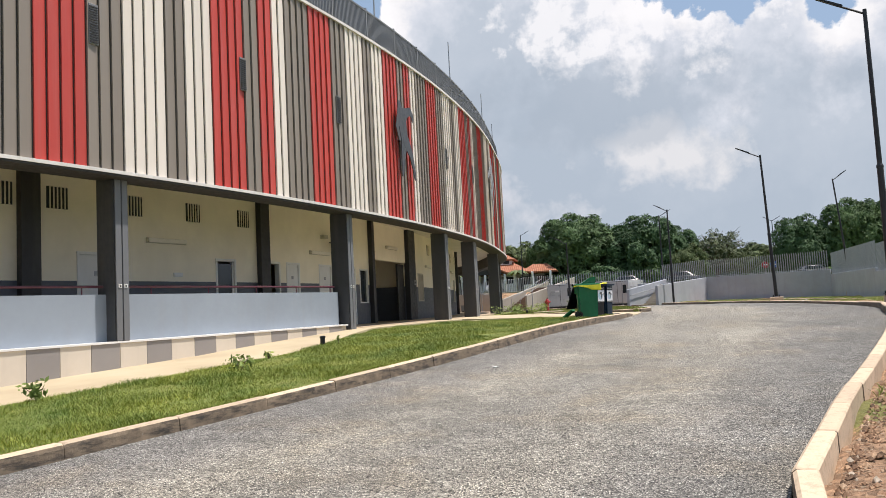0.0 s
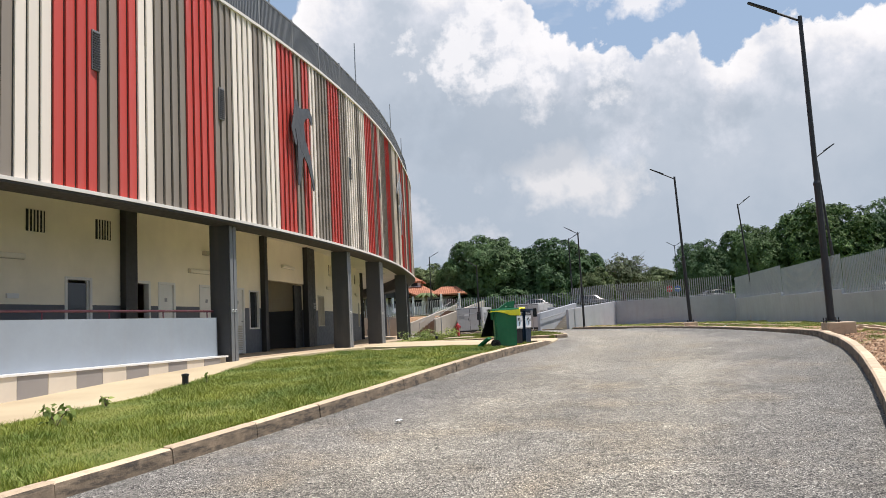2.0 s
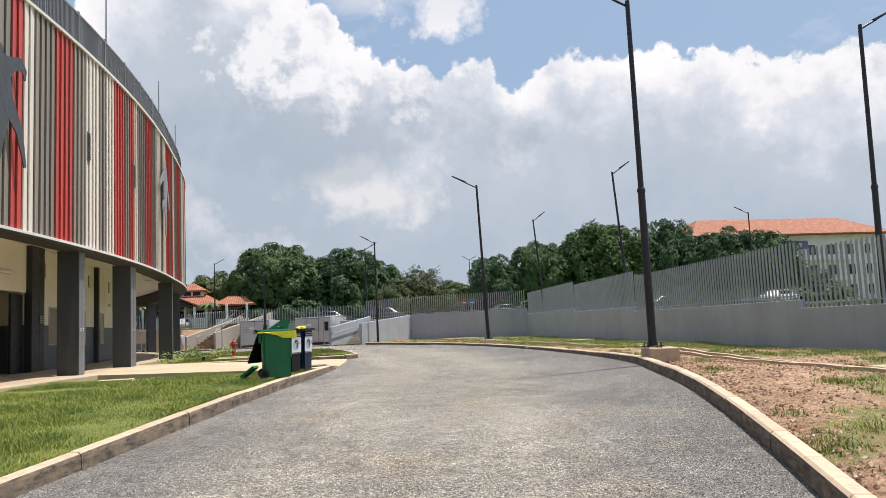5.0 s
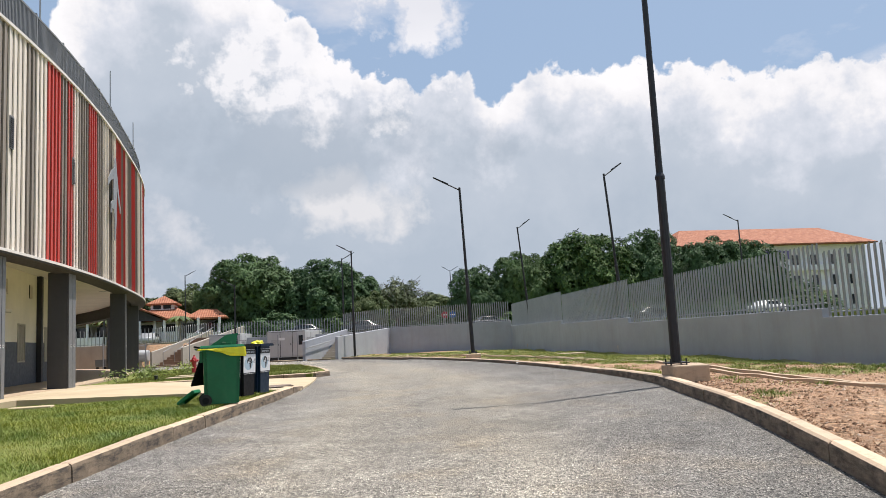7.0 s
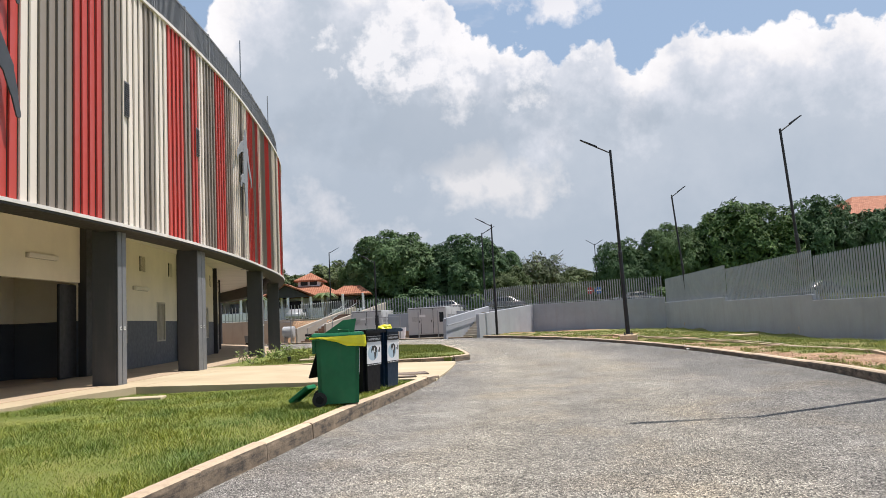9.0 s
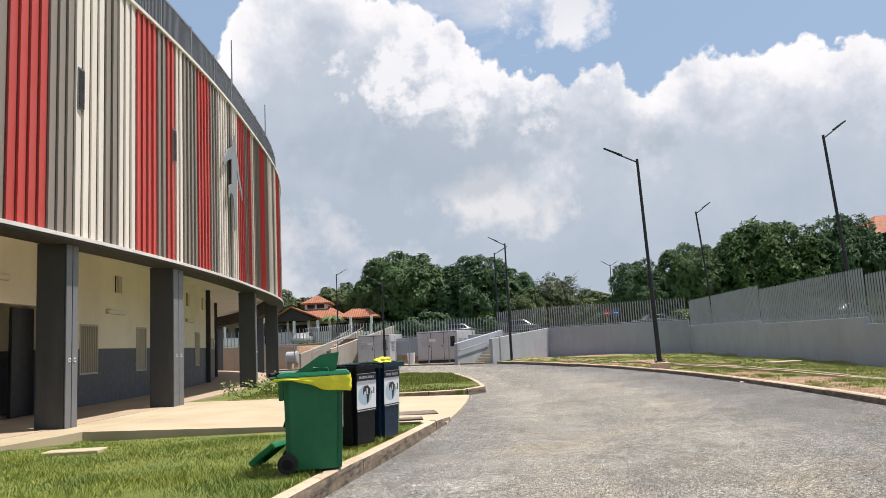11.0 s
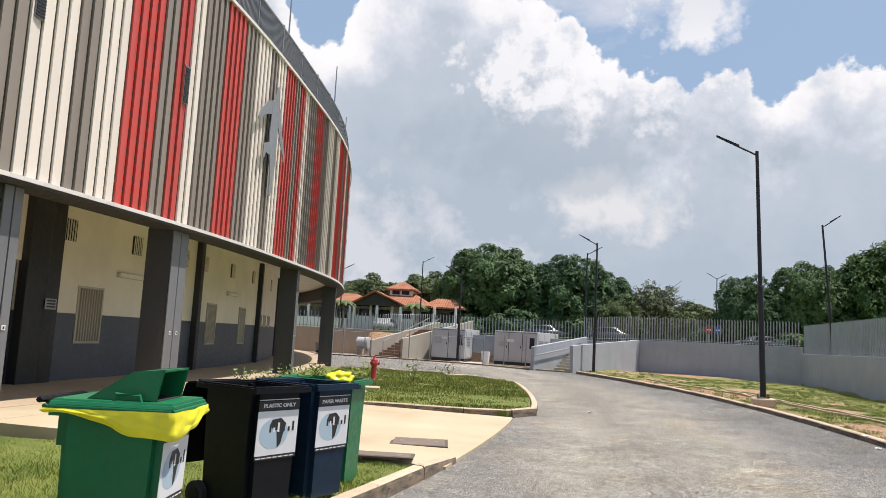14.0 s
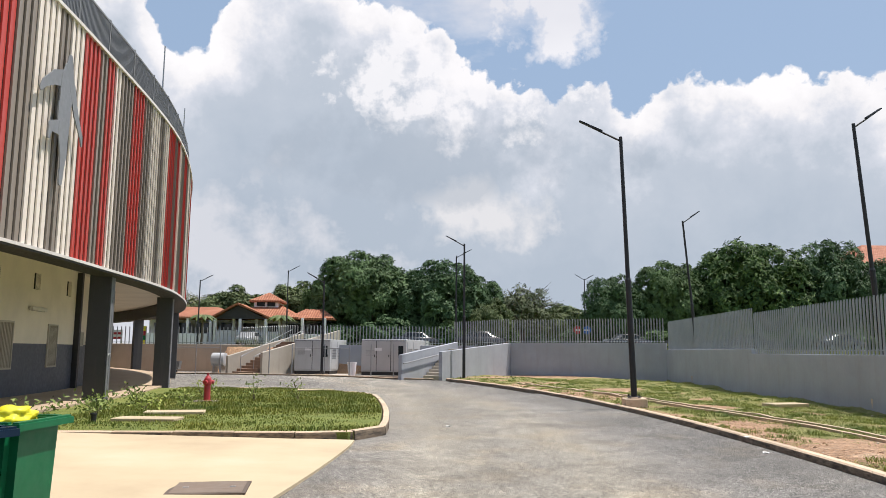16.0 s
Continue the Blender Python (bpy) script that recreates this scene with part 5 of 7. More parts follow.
bm = bmesh.new()
capsules(bm, [((-0.32, 2.12), (-0.30, 1.98), 0.10, 0.13), ((-0.30, 1.86), (-0.02, 1.86), 0.16, 0.17), ((-0.02, 1.90), (0.40, 2.06), 0.13, 0.10), ((0.40, 2.06), (0.56, 1.96), 0.10, 0.07), ((0.56, 1.96), (0.58, 1.80), 0.06, 0.03),
              ((-0.22, 1.78), (-0.06, 1.12), 0.22, 0.20), ((-0.40, 1.72), (-0.54, 1.42), 0.10, 0.08), ((-0.54, 1.42), (-0.40, 1.08), 0.08, 0.05), ((-0.06, 1.16), (-0.16, 0.78), 0.20, 0.13), ((-0.16, 0.78), (-0.24, 0.36), 0.12, 0.07),
              ((-0.24, 0.36), (-0.30, 0.04), 0.07, 0.05), ((0.04, 1.08), (0.36, 0.72), 0.17, 0.11), ((0.36, 0.72), (0.50, 0.36), 0.10, 0.07), ((0.50, 0.36), (0.60, 0.03), 0.06, 0.04)], 0.014)
fig = part("figure_cutout", bm, m_figure)
fig.matrix_basis = on_wall(0.16, -10.25, 4.66) @ Matrix.Scale(1.07, 4)
tagged(fig, "dark grey cut-out figure fixed to the cladding", "sculpture")
bm = bmesh.new()
capsules(bm, [((0.12, 2.16), (0.12, 2.04), 0.07, 0.10), ((0.10, 1.90), (0.06, 1.72), 0.15, 0.19), ((0.04, 1.80), (-0.40, 1.66), 0.12, 0.10), ((-0.40, 1.66), (-0.72, 1.46), 0.09, 0.06), ((-0.72, 1.46), (-0.82, 1.34), 0.06, 0.04), ((0.08, 1.74), (0.02, 1.22), 0.20, 0.17),
              ((0.26, 1.70), (0.46, 1.30), 0.09, 0.07), ((0.46, 1.30), (0.72, 0.98), 0.07, 0.045), ((0.72, 0.98), (0.76, 0.84), 0.04, 0.02), ((0.02, 1.24), (0.02, 0.92), 0.19, 0.17), ((-0.02, 0.92), (-0.40, 0.86), 0.12, 0.07), ((-0.40, 0.86), (-0.46, 0.68), 0.06, 0.04),
              ((0.02, 0.92), (0.08, 0.50), 0.15, 0.10), ((0.08, 0.50), (0.06, 0.20), 0.09, 0.05), ((0.06, 0.20), (0.04, 0.03), 0.06, 0.05)], 0.014)
fig = part("figure_cutout", bm, m_figure_pale)
fig.matrix_basis = on_wall(0.16, 0.45, 4.72) @ Matrix.Scale(1.25, 4)
tagged(fig, "pale grey cut-out figure fixed to the cladding", "sculpture")

# ---- bins ----


def letters(text, size, parent, m, material, name="lettering"):
    cu = bpy.data.curves.new("lettering", "FONT")
    cu.body, cu.size, cu.align_x, cu.align_y, cu.extrude = text, size, "CENTER", "CENTER", 0.0008
    cu.offset = 0.0012
    tmp = bpy.data.objects.new("lettering_tmp", cu)
    scene.collection.objects.link(tmp)
    me = bpy.data.meshes.new_from_object(tmp.evaluated_get(bpy.context.evaluated_depsgraph_get()))
    bpy.data.objects.remove(tmp)
    me.materials.clear()
    me.materials.append(material)
    ob = new(name, me)
    ob.parent = parent
    ob.matrix_basis = m
    return ob


def tapered(x0, x1, y, z0, k, z1):
    """Rounded tub: footprint x0..x1 by +-y at z0, opening out by k at z1."""
    bm = bmesh.new()
    v = box(bm, x0, x1, -y, y, z0, z1)
    for q in v[4:]:
        q.co.x += k if q.co.x > 0 else -k * 0.6
        q.co.y *= 1 + k / y * 0.55
    bmesh.ops.bevel(bm, geom=[e for e in bm.edges if abs(e.verts[0].co.z - e.verts[1].co.z) > 0.3], offset=0.05, segments=4, affect="EDGES")
    return bm


def wheelie_bin(x, y, ang, body_mat, lid_mat, lid, text, bag, label, size=1.0):
    """A two-wheeled refuse bin; local +x is its front. lid: hood (closed, with a hooded mouth) or open (hanging behind)."""
    b = thing("wheelie_bin", pose(x, y, gz(y) + 0.012, 0, 0, ang) @ Matrix.Scale(size, 4), label, "bin", "wheelie bins by the kerb")
    bm = tapered(-0.262, 0.285, 0.235, 0.03, 0.032, 0.93)
    top = [f for f in bm.faces if f.normal.z > 0.9 or all(v.co.z > 0.92 for v in f.verts)]
    bmesh.ops.delete(bm, geom=top, context="FACES")
    bmesh.ops.recalc_face_normals(bm, faces=bm.faces)
    bmesh.ops.solidify(bm, geom=bm.faces[:], thickness=0.012)
    body = part("body", bm, body_mat, b)
    # rim flange
    bm = bmesh.new()
    for x0, x1, y0, y1 in ((0.305, 0.365, -0.29, 0.29), (-0.325, -0.265, -0.29, 0.29), (-0.265, 0.305, 0.235, 0.29), (-0.265, 0.305, -0.29, -0.235)):
        box(bm, x0, x1, y0, y1, 0.905, 0.955)
    bmesh.ops.bevel(bm, geom=[e for e in bm.edges if e.verts[0].co.z > 0.95 and e.verts[1].co.z > 0.95], offset=0.012, segments=2, affect="EDGES")
    part("rim", bm, body_mat, b)
    for yy in (-0.14, 0.0, 0.14):
        part("rib", bevelled_box(-0.335, -0.285, yy - 0.012, yy + 0.012, 0.72, 0.9, 0.004, 1), body_mat, body)
    # handle bar behind
    bm = bmesh.new()
    tube(bm, [(-0.32, -0.2, 0.93), (-0.4, -0.2, 0.945), (-0.4, 0.2, 0.945), (-0.32, 0.2, 0.93)], 0.014, 8)
    part("handle", bm, body_mat, b)
    for side in (-1, 1):
        bm = bmesh.new()
        tube(bm, [(-0.25, side * 0.235, 0.1), (-0.25, side * 0.285, 0.1)], 0.1, 20)
        wheel = part("wheel", bm, m_rubber, b)
        bm = bmesh.new()
        tube(bm, [(-0.25, side * 0.284, 0.1), (-0.25, side * 0.292, 0.1)], 0.055, 14)
        part("hub", bm, m_black, wheel)
    bm = bmesh.new()
    tube(bm, [(-0.25, -0.24, 0.1), (-0.25, 0.24, 0.1)], 0.012, 8)
    part("axle", bm, m_steel, b)
    if lid == "hood":
        bm = bmesh.new()
        v = box(bm, -0.35, 0.385, -0.305, 0.305, 0.957, 1.0)
        for q in v[4:]:
            q.co.y *= 0.93
            q.co.x = q.co.x * 0.96 + 0.01
        bmesh.ops.bevel(bm, geom=bm.edges[:], offset=0.014, segments=2, affect="EDGES")
        lid_ob = part("lid", bm, lid_mat, b, "green lid with a hooded mouth")
        # hood: two cheeks and a sloping back, open to the front
        bm = bmesh.new()
        prof = [(-0.16, 1.0), (0.10, 1.165), (0.285, 1.185), (0.285, 1.17), (0.11, 1.15), (-0.13, 1.0)]
        for y0, y1 in ((-0.2, 0.2),):
            a = [bm.verts.new((px, y0, pz)) for px, pz in prof]
            c = [bm.verts.new((px, y1, pz)) for px, pz in prof]
            for i in range(6):
                bm.faces.new((a[i], a[(i + 1) % 6], c[(i + 1) % 6], c[i]))
        for y0, y1 in ((-0.212, -0.198), (0.198, 0.212)):
            cheek = [(-0.16, 0.998), (0.10, 1.167), (0.285, 1.187), (0.25, 0.998)]
            a = [bm.verts.new((px, y0, pz)) for px, pz in cheek]
            c = [bm.verts.new((px, y1, pz)) for px, pz in cheek]
            bm.faces.new(a)
            bm.faces.new(c[::-1])
            for i in range(4):
                bm.faces.new((a[i], c[i], c[(i + 1) % 4], a[(i + 1) % 4]))
        bmesh.ops.recalc_face_normals(bm, faces=bm.faces)
        bmesh.ops.bevel(bm, geom=[e for e in bm.edges if e.calc_length() > 0.12], offset=0.006, segments=2, affect="EDGES")
        part("hood", bm, lid_mat, lid_ob)
        # rolled front lip, side skirts and the dark hinge grip behind
        for x0, x1, y0, y1 in ((0.372, 0.392, -0.29, 0.29), (-0.33, 0.372, 0.288, 0.303), (-0.33, 0.372, -0.303, -0.288)):
            part("lip", bevelled_box(x0, x1, y0, y1, 0.925, 0.968, 0.007, 2), lid_mat, lid_ob)
        bm = bmesh.new()
        tube(bm, [(-0.33, -0.27, 0.972), (-0.405, -0.25, 0.985), (-0.415, 0.0, 0.985), (-0.405, 0.25, 0.985), (-0.33, 0.27, 0.972)], 0.018, 8)
        part("hinge_grip", bm, m_black, lid_ob)
        # near-black plate on the closed lid, painted as the shade under the hood
        part("mouth", bevelled_box(-0.12, 0.25, -0.197, 0.197, 1.001, 1.004, 0.001, 1), m_dark, lid_ob)
        for side in (-1, 1):
            bm = bmesh.new()
            tube(bm, [(0.02, side * 0.25, 0.995), (0.03, side * 0.25, 1.04), (0.17, side * 0.25, 1.035), (0.18, side * 0.25, 0.995)], 0.011, 6)
            part("lid_grip", bm, lid_mat, lid_ob)
    else:
        bm = bmesh.new()
        v = box(bm, -0.46, -0.425, -0.29, 0.29, 0.24, 0.94)
        for q in v:
            if q.co.z < 0.5:
                q.co.x -= 0.30
                q.co.y *= 0.93
        bmesh.ops.bevel(bm, geom=bm.edges[:], offset=0.014, segments=2, affect="EDGES")
        lid_ob = part("lid", bm, lid_mat, b, "lid hanging open behind the bin")
        st = part("sticker", bevelled_box(-0.003, 0.003, -0.15, 0.15, -0.17, 0.17, 0.001, 1), m_sticker, lid_ob)
        st.matrix_basis = Matrix.Translation((-0.612, 0, 0.57)) @ pose(0, 0, 0, 0, 22, 0)
    if text:
        lean = math.degrees(math.atan2(0.032, 0.9))
        board = thing("label_sheet", Matrix.Translation((0.314, 0, 0.64)) @ pose(0, 0, 0, 0, lean, 0) @ Matrix.Diagonal((1, 1.27, 1.0, 1)))
        board.parent = b
        part("sheet", bevelled_box(-0.004, 0.0, -0.165, 0.165, -0.2, 0.13, 0.001, 1), m_sticker, board)
        part("header", bevelled_box(-0.003, 0.0008, -0.165, 0.165, 0.135, 0.205, 0.0005, 1), m_print, board)
        part("edge_line", bevelled_box(-0.003, 0.001, -0.165, 0.165, 0.212, 0.218, 0.0004, 1), m_sticker, board)
        part("footer", bevelled_box(-0.003, 0.0008, -0.165, 0.165, -0.232, -0.205, 0.0005, 1), m_print, board)
        for i in range(7):
            part("footer_mark", bevelled_box(-0.002, 0.0014, -0.155 + i * 0.045, -0.155 + i * 0.045 + 0.034, -0.222, -0.214, 0.0002, 1), m_sticker, board)
        bm = bmesh.new()
        bmesh.ops.create_circle(bm, cap_ends=True, segments=28, radius=0.115, matrix=Matrix.Translation((0.0009, -0.03, -0.04)) @ pose(0, 0, 0, 0, 90, 0))
        part("round_print", bm, m_sticker_blue, board)
        bm = bmesh.new()
        for pts in ([(-0.04, 0.075), (0.03, 0.085), (0.075, 0.04), (0.06, -0.02), (-0.03, 0.0), (-0.055, 0.04)], [(0.0, -0.01), (0.06, -0.02), (0.04, -0.11), (0.015, -0.14)]):
            bm.faces.new([bm.verts.new((0.0016, yy - 0.01, zz - 0.01)) for yy, zz in pts])
        bmesh.ops.recalc_face_normals(bm, faces=bm.faces)
        part("dark_print", bm, m_print, board)
        for i, (yy, h) in enumerate(((-0.06, 0.06), (-0.03, 0.035), (0.005, 0.07), (0.05, 0.03), (0.09, 0.035), (0.125, 0.075))):
            part("bar_mark", bevelled_box(0.0, 0.0022, yy - 0.008, yy + 0.008, -0.03, -0.03 + h, 0.0003, 1), m_sticker if i in (1, 2) else m_print, board)
        letters(text, min(0.042, 0.47 / len(text)), board, Matrix.Translation((0.0016, 0, 0.17)) @ pose(0, 0, 0, 90, 0, 90), m_sticker)
    if bag == "draped":
        bm = bmesh.new()
        n = 110
        loop = []
        for i in range(n):
            t = 2 * math.pi * i / n
            c, s_ = math.cos(t), math.sin(t)
            k = max(abs(c) / 0.395, abs(s_) / 0.318)
            loop.append((c / k * 0.97, s_ / k * 0.985, t))
        rows = []
        for j in range(13):
            row = []
            for px, py, t in loop:
                hang = 0.032 + 0.13 * (0.5 + 0.5 * math.cos(t + 0.62)) ** 4 + 0.007 * math.sin(4 * t + 1) + 0.006 * math.sin(9 * t)
                f = j / 12
                # folds fan out from a knot at the front corner
                fold = math.sin(7 * math.atan2(f - 0.9, abs(t if t < math.pi else t - 2 * math.pi) + 0.5) + 3 * f)
                out = 0.99 + 0.012 * math.sin(13 * t + 5 * f) * f + 0.022 * math.sin(math.pi * f) + 0.012 * fold * f + 0.014 * noise.noise((px * 14, py * 14, f * 5))
                row.append(bm.verts.new((px * out, py * out, 0.952 - hang * f + 0.004 * fold)))
            rows.append(row)
        for a, c in zip(rows, rows[1:]):
            for i in range(n):
                bm.faces.new((a[i], a[(i + 1) % n], c[(i + 1) % n], c[i]))
        bag_ob = part("bin_bag", bm, m_bag, b, "yellow bag draped over the rim", smooth=True)
        bag_ob.matrix_basis = Matrix.Translation((0.02, 0, 0))
    elif bag == "peeking":
        bm = bmesh.new()
        bmesh.ops.create_icosphere(bm, subdivisions=4, radius=0.13)
        for v in bm.verts:
            v.co = Vector((v.co.x * 1.0, v.co.y * 1.1, v.co.z * 0.55)) * (1 + 0.4 * noise.noise(v.co * 12) + 0.15 * noise.noise(v.co * 40))
        bag_ob = part("bin_bag", bm, m_bag, b, "yellow bag showing over the rim", smooth=True)
        bag_ob.matrix_basis = Matrix.Translation((0.12, 0.05, 0.95))
    return b


wheelie_bin(0.15, 22.84, 6, m_green, m_green_lid, "hood", "GENERAL WASTE ORGANIC", "draped", "green wheelie bin with hooded lid and yellow bag", 0.955)
wheelie_bin(0.285, 24.5, -28, m_black, m_black, "open", "PLASTIC ONLY", "", "black wheelie bin marked for plastic with lid open")
wheelie_bin(0.545, 25.12, -24, m_navy, m_navy, "open", "PAPER WASTE", "", "navy wheelie bin marked for paper with lid open")
wheelie_bin(0.565, 25.74, -5, m_green, m_green_lid, "open", "", "peeking", "green wheelie bin with lid open and yellow bag")
# lids lying on the ground by the bins
for x, y, z, ang, mm, lab in ((-0.36, 23.2, 0.05, -15, m_green_lid, "green bin lid lying in the grass"), (0.02, 23.78, 0.04, -20, m_navy, "navy bin lid lying between the bins")):
    bm = bevelled_box(-0.17, 0.17, -0.16, 0.16, 0.0, 0.07, 0.02, 2)
    bmesh.ops.delete(bm, geom=[f for f in bm.faces if f.normal.z < -0.9], context="FACES")
    bmesh.ops.solidify(bm, geom=bm.faces[:], thickness=0.006)
    ob = part("loose_lid", bm, mm)
    ob.matrix_basis = pose(x, y, z + (0.06 if mm is m_green_lid else -0.03), 0, -36 if mm is m_green_lid else 6, ang)
    tagged(ob, lab, "bin lid", "loose bin lids")

# ---- hydrant, manholes, small posts ----
hyd = thing("fire_hydrant", pose(-2.12, 41.5, 0.02), "red pillar fire hydrant standing in the grass", "hydrant")
bm = bmesh.new()
lathe(bm, [(0.13, 0.0), (0.13, 0.03), (0.085, 0.04), (0.08, 0.42), (0.1, 0.44), (0.105, 0.5), (0.09, 0.6), (0.05, 0.66), (0.02, 0.68)], 20)
body = part("body", bm, m_hydrant, hyd, smooth=False)
for a in (20, 140, 260):
    bm = bmesh.new()
    d = Vector((math.cos(radians(a)), math.sin(radians(a)), 0))
    tube(bm, [d * 0.06 + Vector((0, 0, 0.52)), d * 0.16 + Vector((0, 0, 0.5))], [0.045, 0.05], 12)
    part("outlet", bm, m_hydrant, hyd)
bm = bmesh.new()
box(bm, -0.025, 0.025, -0.025, 0.025, 0.67, 0.73)
part("spindle", bm, m_hydrant, hyd)
ob = part("hydrant_base", bevelled_box(-0.3, 0.3, -0.25, 0.25, -0.05, 0.03, 0.01, 1), m_concrete)
ob.matrix_basis = pose(-2.12, 41.5, 0.02)
tagged(ob, "pale concrete pad under the hydrant", "pad")


def manhole(x, y, ang, w, d, label, z):
    m = thing("manhole_cover", pose(x, y, z, 0, 0, ang), label, "manhole cover", "manhole covers in the apron")
    part("frame", bevelled_box(-w, w, -d, d, -0.02, 0.004, 0.003, 1), m_cover_frame, m)
    part("cover", bevelled_box(-w + 0.04, w - 0.04, -d + 0.04, d - 0.04, -0.01, 0.008, 0.003, 1), m_cover, m)
    for k in (-1, 1):
        part("lift_pin", bevelled_box(k * w * 0.6 - 0.03, k * w * 0.6 + 0.03, -0.015, 0.015, 0.0, 0.012, 0.002, 1), m_steel, m)


manhole(1.0, 29.35, 6, 0.40, 0.36, "square brown manhole cover set in the apron", -0.062)
manhole(0.75, 27.62, 4, 0.42, 0.18, "brown cover slab at the edge of the apron", 0.0)
for x, y, a, w in ((-1.76, 37.5, 10, 0.6), (-1.8, 35.9, -4, 0.6), (0.1, 46.8, 10, 0.6), (-3.35, 25.3, 3, 0.36)):
    ob = part("paving_slab", bevelled_box(-w, w, -0.45 * w, 0.45 * w, -0.03, 0.03, 0.01, 1), m_slab)
    ob.matrix_basis = pose(x, y, 0.06 if y > 30 else 0.01, 0, 0, a)
    tagged(ob, "cream stepping slab lying in the grass", "paving slab", "stepping slabs")
for x, y in ((-2.69, 35.6), (-5.05, 15.7)):
    bm = bmesh.new()
    lathe(bm, [(0.05, -0.1), (0.05, 0.12), (0.06, 0.13), (0.06, 0.16), (0.02, 0.17)], 14)
    ob = part("garden_light", bm, m_lamp_black)
    ob.matrix_basis = pose(x, y, gz(y) + 0.03)
    tagged(ob, "short black garden light in the grass", "garden light")

# ---- service yard ----


def generator(x, y, ang, w, h, d, label):
    g = thing("generator", pose(x, y, -0.12, 0, 0, ang), label, "generator", "generators in the yard")
    part("skid", bevelled_box(0.02, w - 0.02, 0.02, d, 0, 0.22, 0.01, 1), m_pillar, g)
    body = part("enclosure", bevelled_box(0, w, 0, d, 0.22, h, 0.03, 2), m_gen, g)
    n = max(2, int(w / 0.95))
    for i in range(n):
        x0 = 0.06 + (w - 0.12) * i / n
        leaf_ob = part("door", bevelled_box(x0 + 0.02, x0 + (w - 0.12) / n - 0.02, -0.018, 0.01, 0.3, h - 0.12, 0.008, 1), m_gen, g)
        part("handle", bevelled_box(x0 + (w - 0.12) / n - 0.14, x0 + (w - 0.12) / n - 0.09, -0.035, -0.016, h * 0.5, h * 0.5 + 0.16, 0.004, 1), m_pillar, leaf_ob)
        # near-black strips added along the door seams to darken them
        if i:
            part("gasket", bevelled_box(x0 - 0.018, x0 + 0.018, -0.006, 0.012, 0.26, h - 0.08, 0.003, 1), m_pillar, g)
    part("gasket", bevelled_box(0.04, w - 0.04, -0.006, 0.012, h - 0.11, h - 0.085, 0.003, 1), m_pillar, g)
    part("window", bevelled_box(w - 0.5, w - 0.18, -0.03, -0.016, h * 0.5, h * 0.82, 0.006, 1), m_glass, g)
    part("badge", bevelled_box(w * 0.3, w * 0.46, -0.03, -0.016, h * 0.68, h * 0.76, 0.004, 1), m_sticker, g)
    # louvred intake and access doors on the long side
    for y0, y1 in ((0.25, 1.5), (1.65, 2.9)):
        panel = part("side_door", bevelled_box(w - 0.01, w + 0.02, y0, y1, 0.32, h - 0.14, 0.008, 1), m_gen, g)
        for k in range(7):
            part("louvre", bevelled_box(w + 0.018, w + 0.034, y0 + 0.18, y1 - 0.18, h * 0.45 + 0.1 * k, h * 0.45 + 0.1 * k + 0.045, 0.004, 1), m_screen, panel)
    for k in (0.25, 0.75):
        part("lifting_eye", bevelled_box(w * k - 0.05, w * k + 0.05, 0.1, 0.2, h, h + 0.07, 0.01, 1), m_pillar, g)
    for i in range(5):
        part("vent_slat", bevelled_box(w * 0.1, w * 0.3, -0.028, -0.017, h * 0.55 + i * 0.07, h * 0.55 + i * 0.07 + 0.03, 0.003, 1), m_steel, g)
    return g


ob = part("yard_pad", bevelled_box(-9.3, 7.6, 0.0, 9.0, -0.3, 0.012, 0.01, 1), m_concrete)
ob.matrix_basis = pose(0, 0, -0.118) @ pose(-0.4, 67.6, 0, 0, 0, -10)
tagged(ob, "pale concrete pad under the generators and the tank", "pad", kind="structure")
generator(-3.79, 69.2, -10, 2.3, 2.18, 4.2, "pale grey generator enclosure beside the yard fence")
generator(0.44, 68.2, -16, 2.88, 2.2, 5.6, "pale grey generator enclosure with doors and window")
tank = thing("fuel_tank", pose(-8.9, 69.6, 0.0, 0, 0, -10), "pale grey horizontal fuel tank on a cradle", "tank")
bm = bmesh.new()
tube(bm, [(-0.02, 0, 0.75), (0.0, 0, 0.75), (0.8, 0, 0.75), (0.82, 0, 0.75)], [0.3, 0.42, 0.42, 0.3], 24)
part("drum", bm, m_gen, tank, smooth=False)
for xx in (0.12, 0.62):
    part("cradle", bevelled_box(xx, xx + 0.08, -0.35, 0.35, -0.12, 0.5, 0.01, 1), m_steel, tank)
yf = thing("yard_fence", None, "low steel post and rail fence round the yard", "fence")
pp = [(-11.0, 68.3), (-9.6, 68.2), (-8.1, 68.0), (-5.0, 67.2), (-3.6, 66.9), (-1.6, 66.3), (-0.1, 65.6), (1.2, 64.6), (2.5, 63.0)]
for x, y in pp:
    bm = bmesh.new()
    tube(bm, [(x, y, -0.2), (x, y, 1.75)], 0.035, 8)
    part("fence_post", bm, m_steel, yf)
for (a, b), (c, d) in ((pp[0], pp[1]), (pp[1], pp[2]), (pp[4], pp[5]), (pp[5], pp[6])):
    bm = bmesh.new()
    tube(bm, [(a, b, 1.5), (c, d, 1.5)], 0.022, 6)
    part("fence_rail", bm, m_steel, yf)
cart = thing("waste_cart", pose(-11.2, 69.0, -0.1), "dark open waste cart in the yard", "cart")
bm = tapered(-0.4, 0.4, 0.3, 0.25, 0.08, 0.75)
part("tub", bm, m_screen, cart)
for k in (-1, 1):
    bm = bmesh.new()
    tube(bm, [(0.25 * k, -0.3, 0.12), (0.25 * k, -0.36, 0.12)], 0.12, 12)
    part("wheel", bm, m_rubber, cart)
bm = bmesh.new()
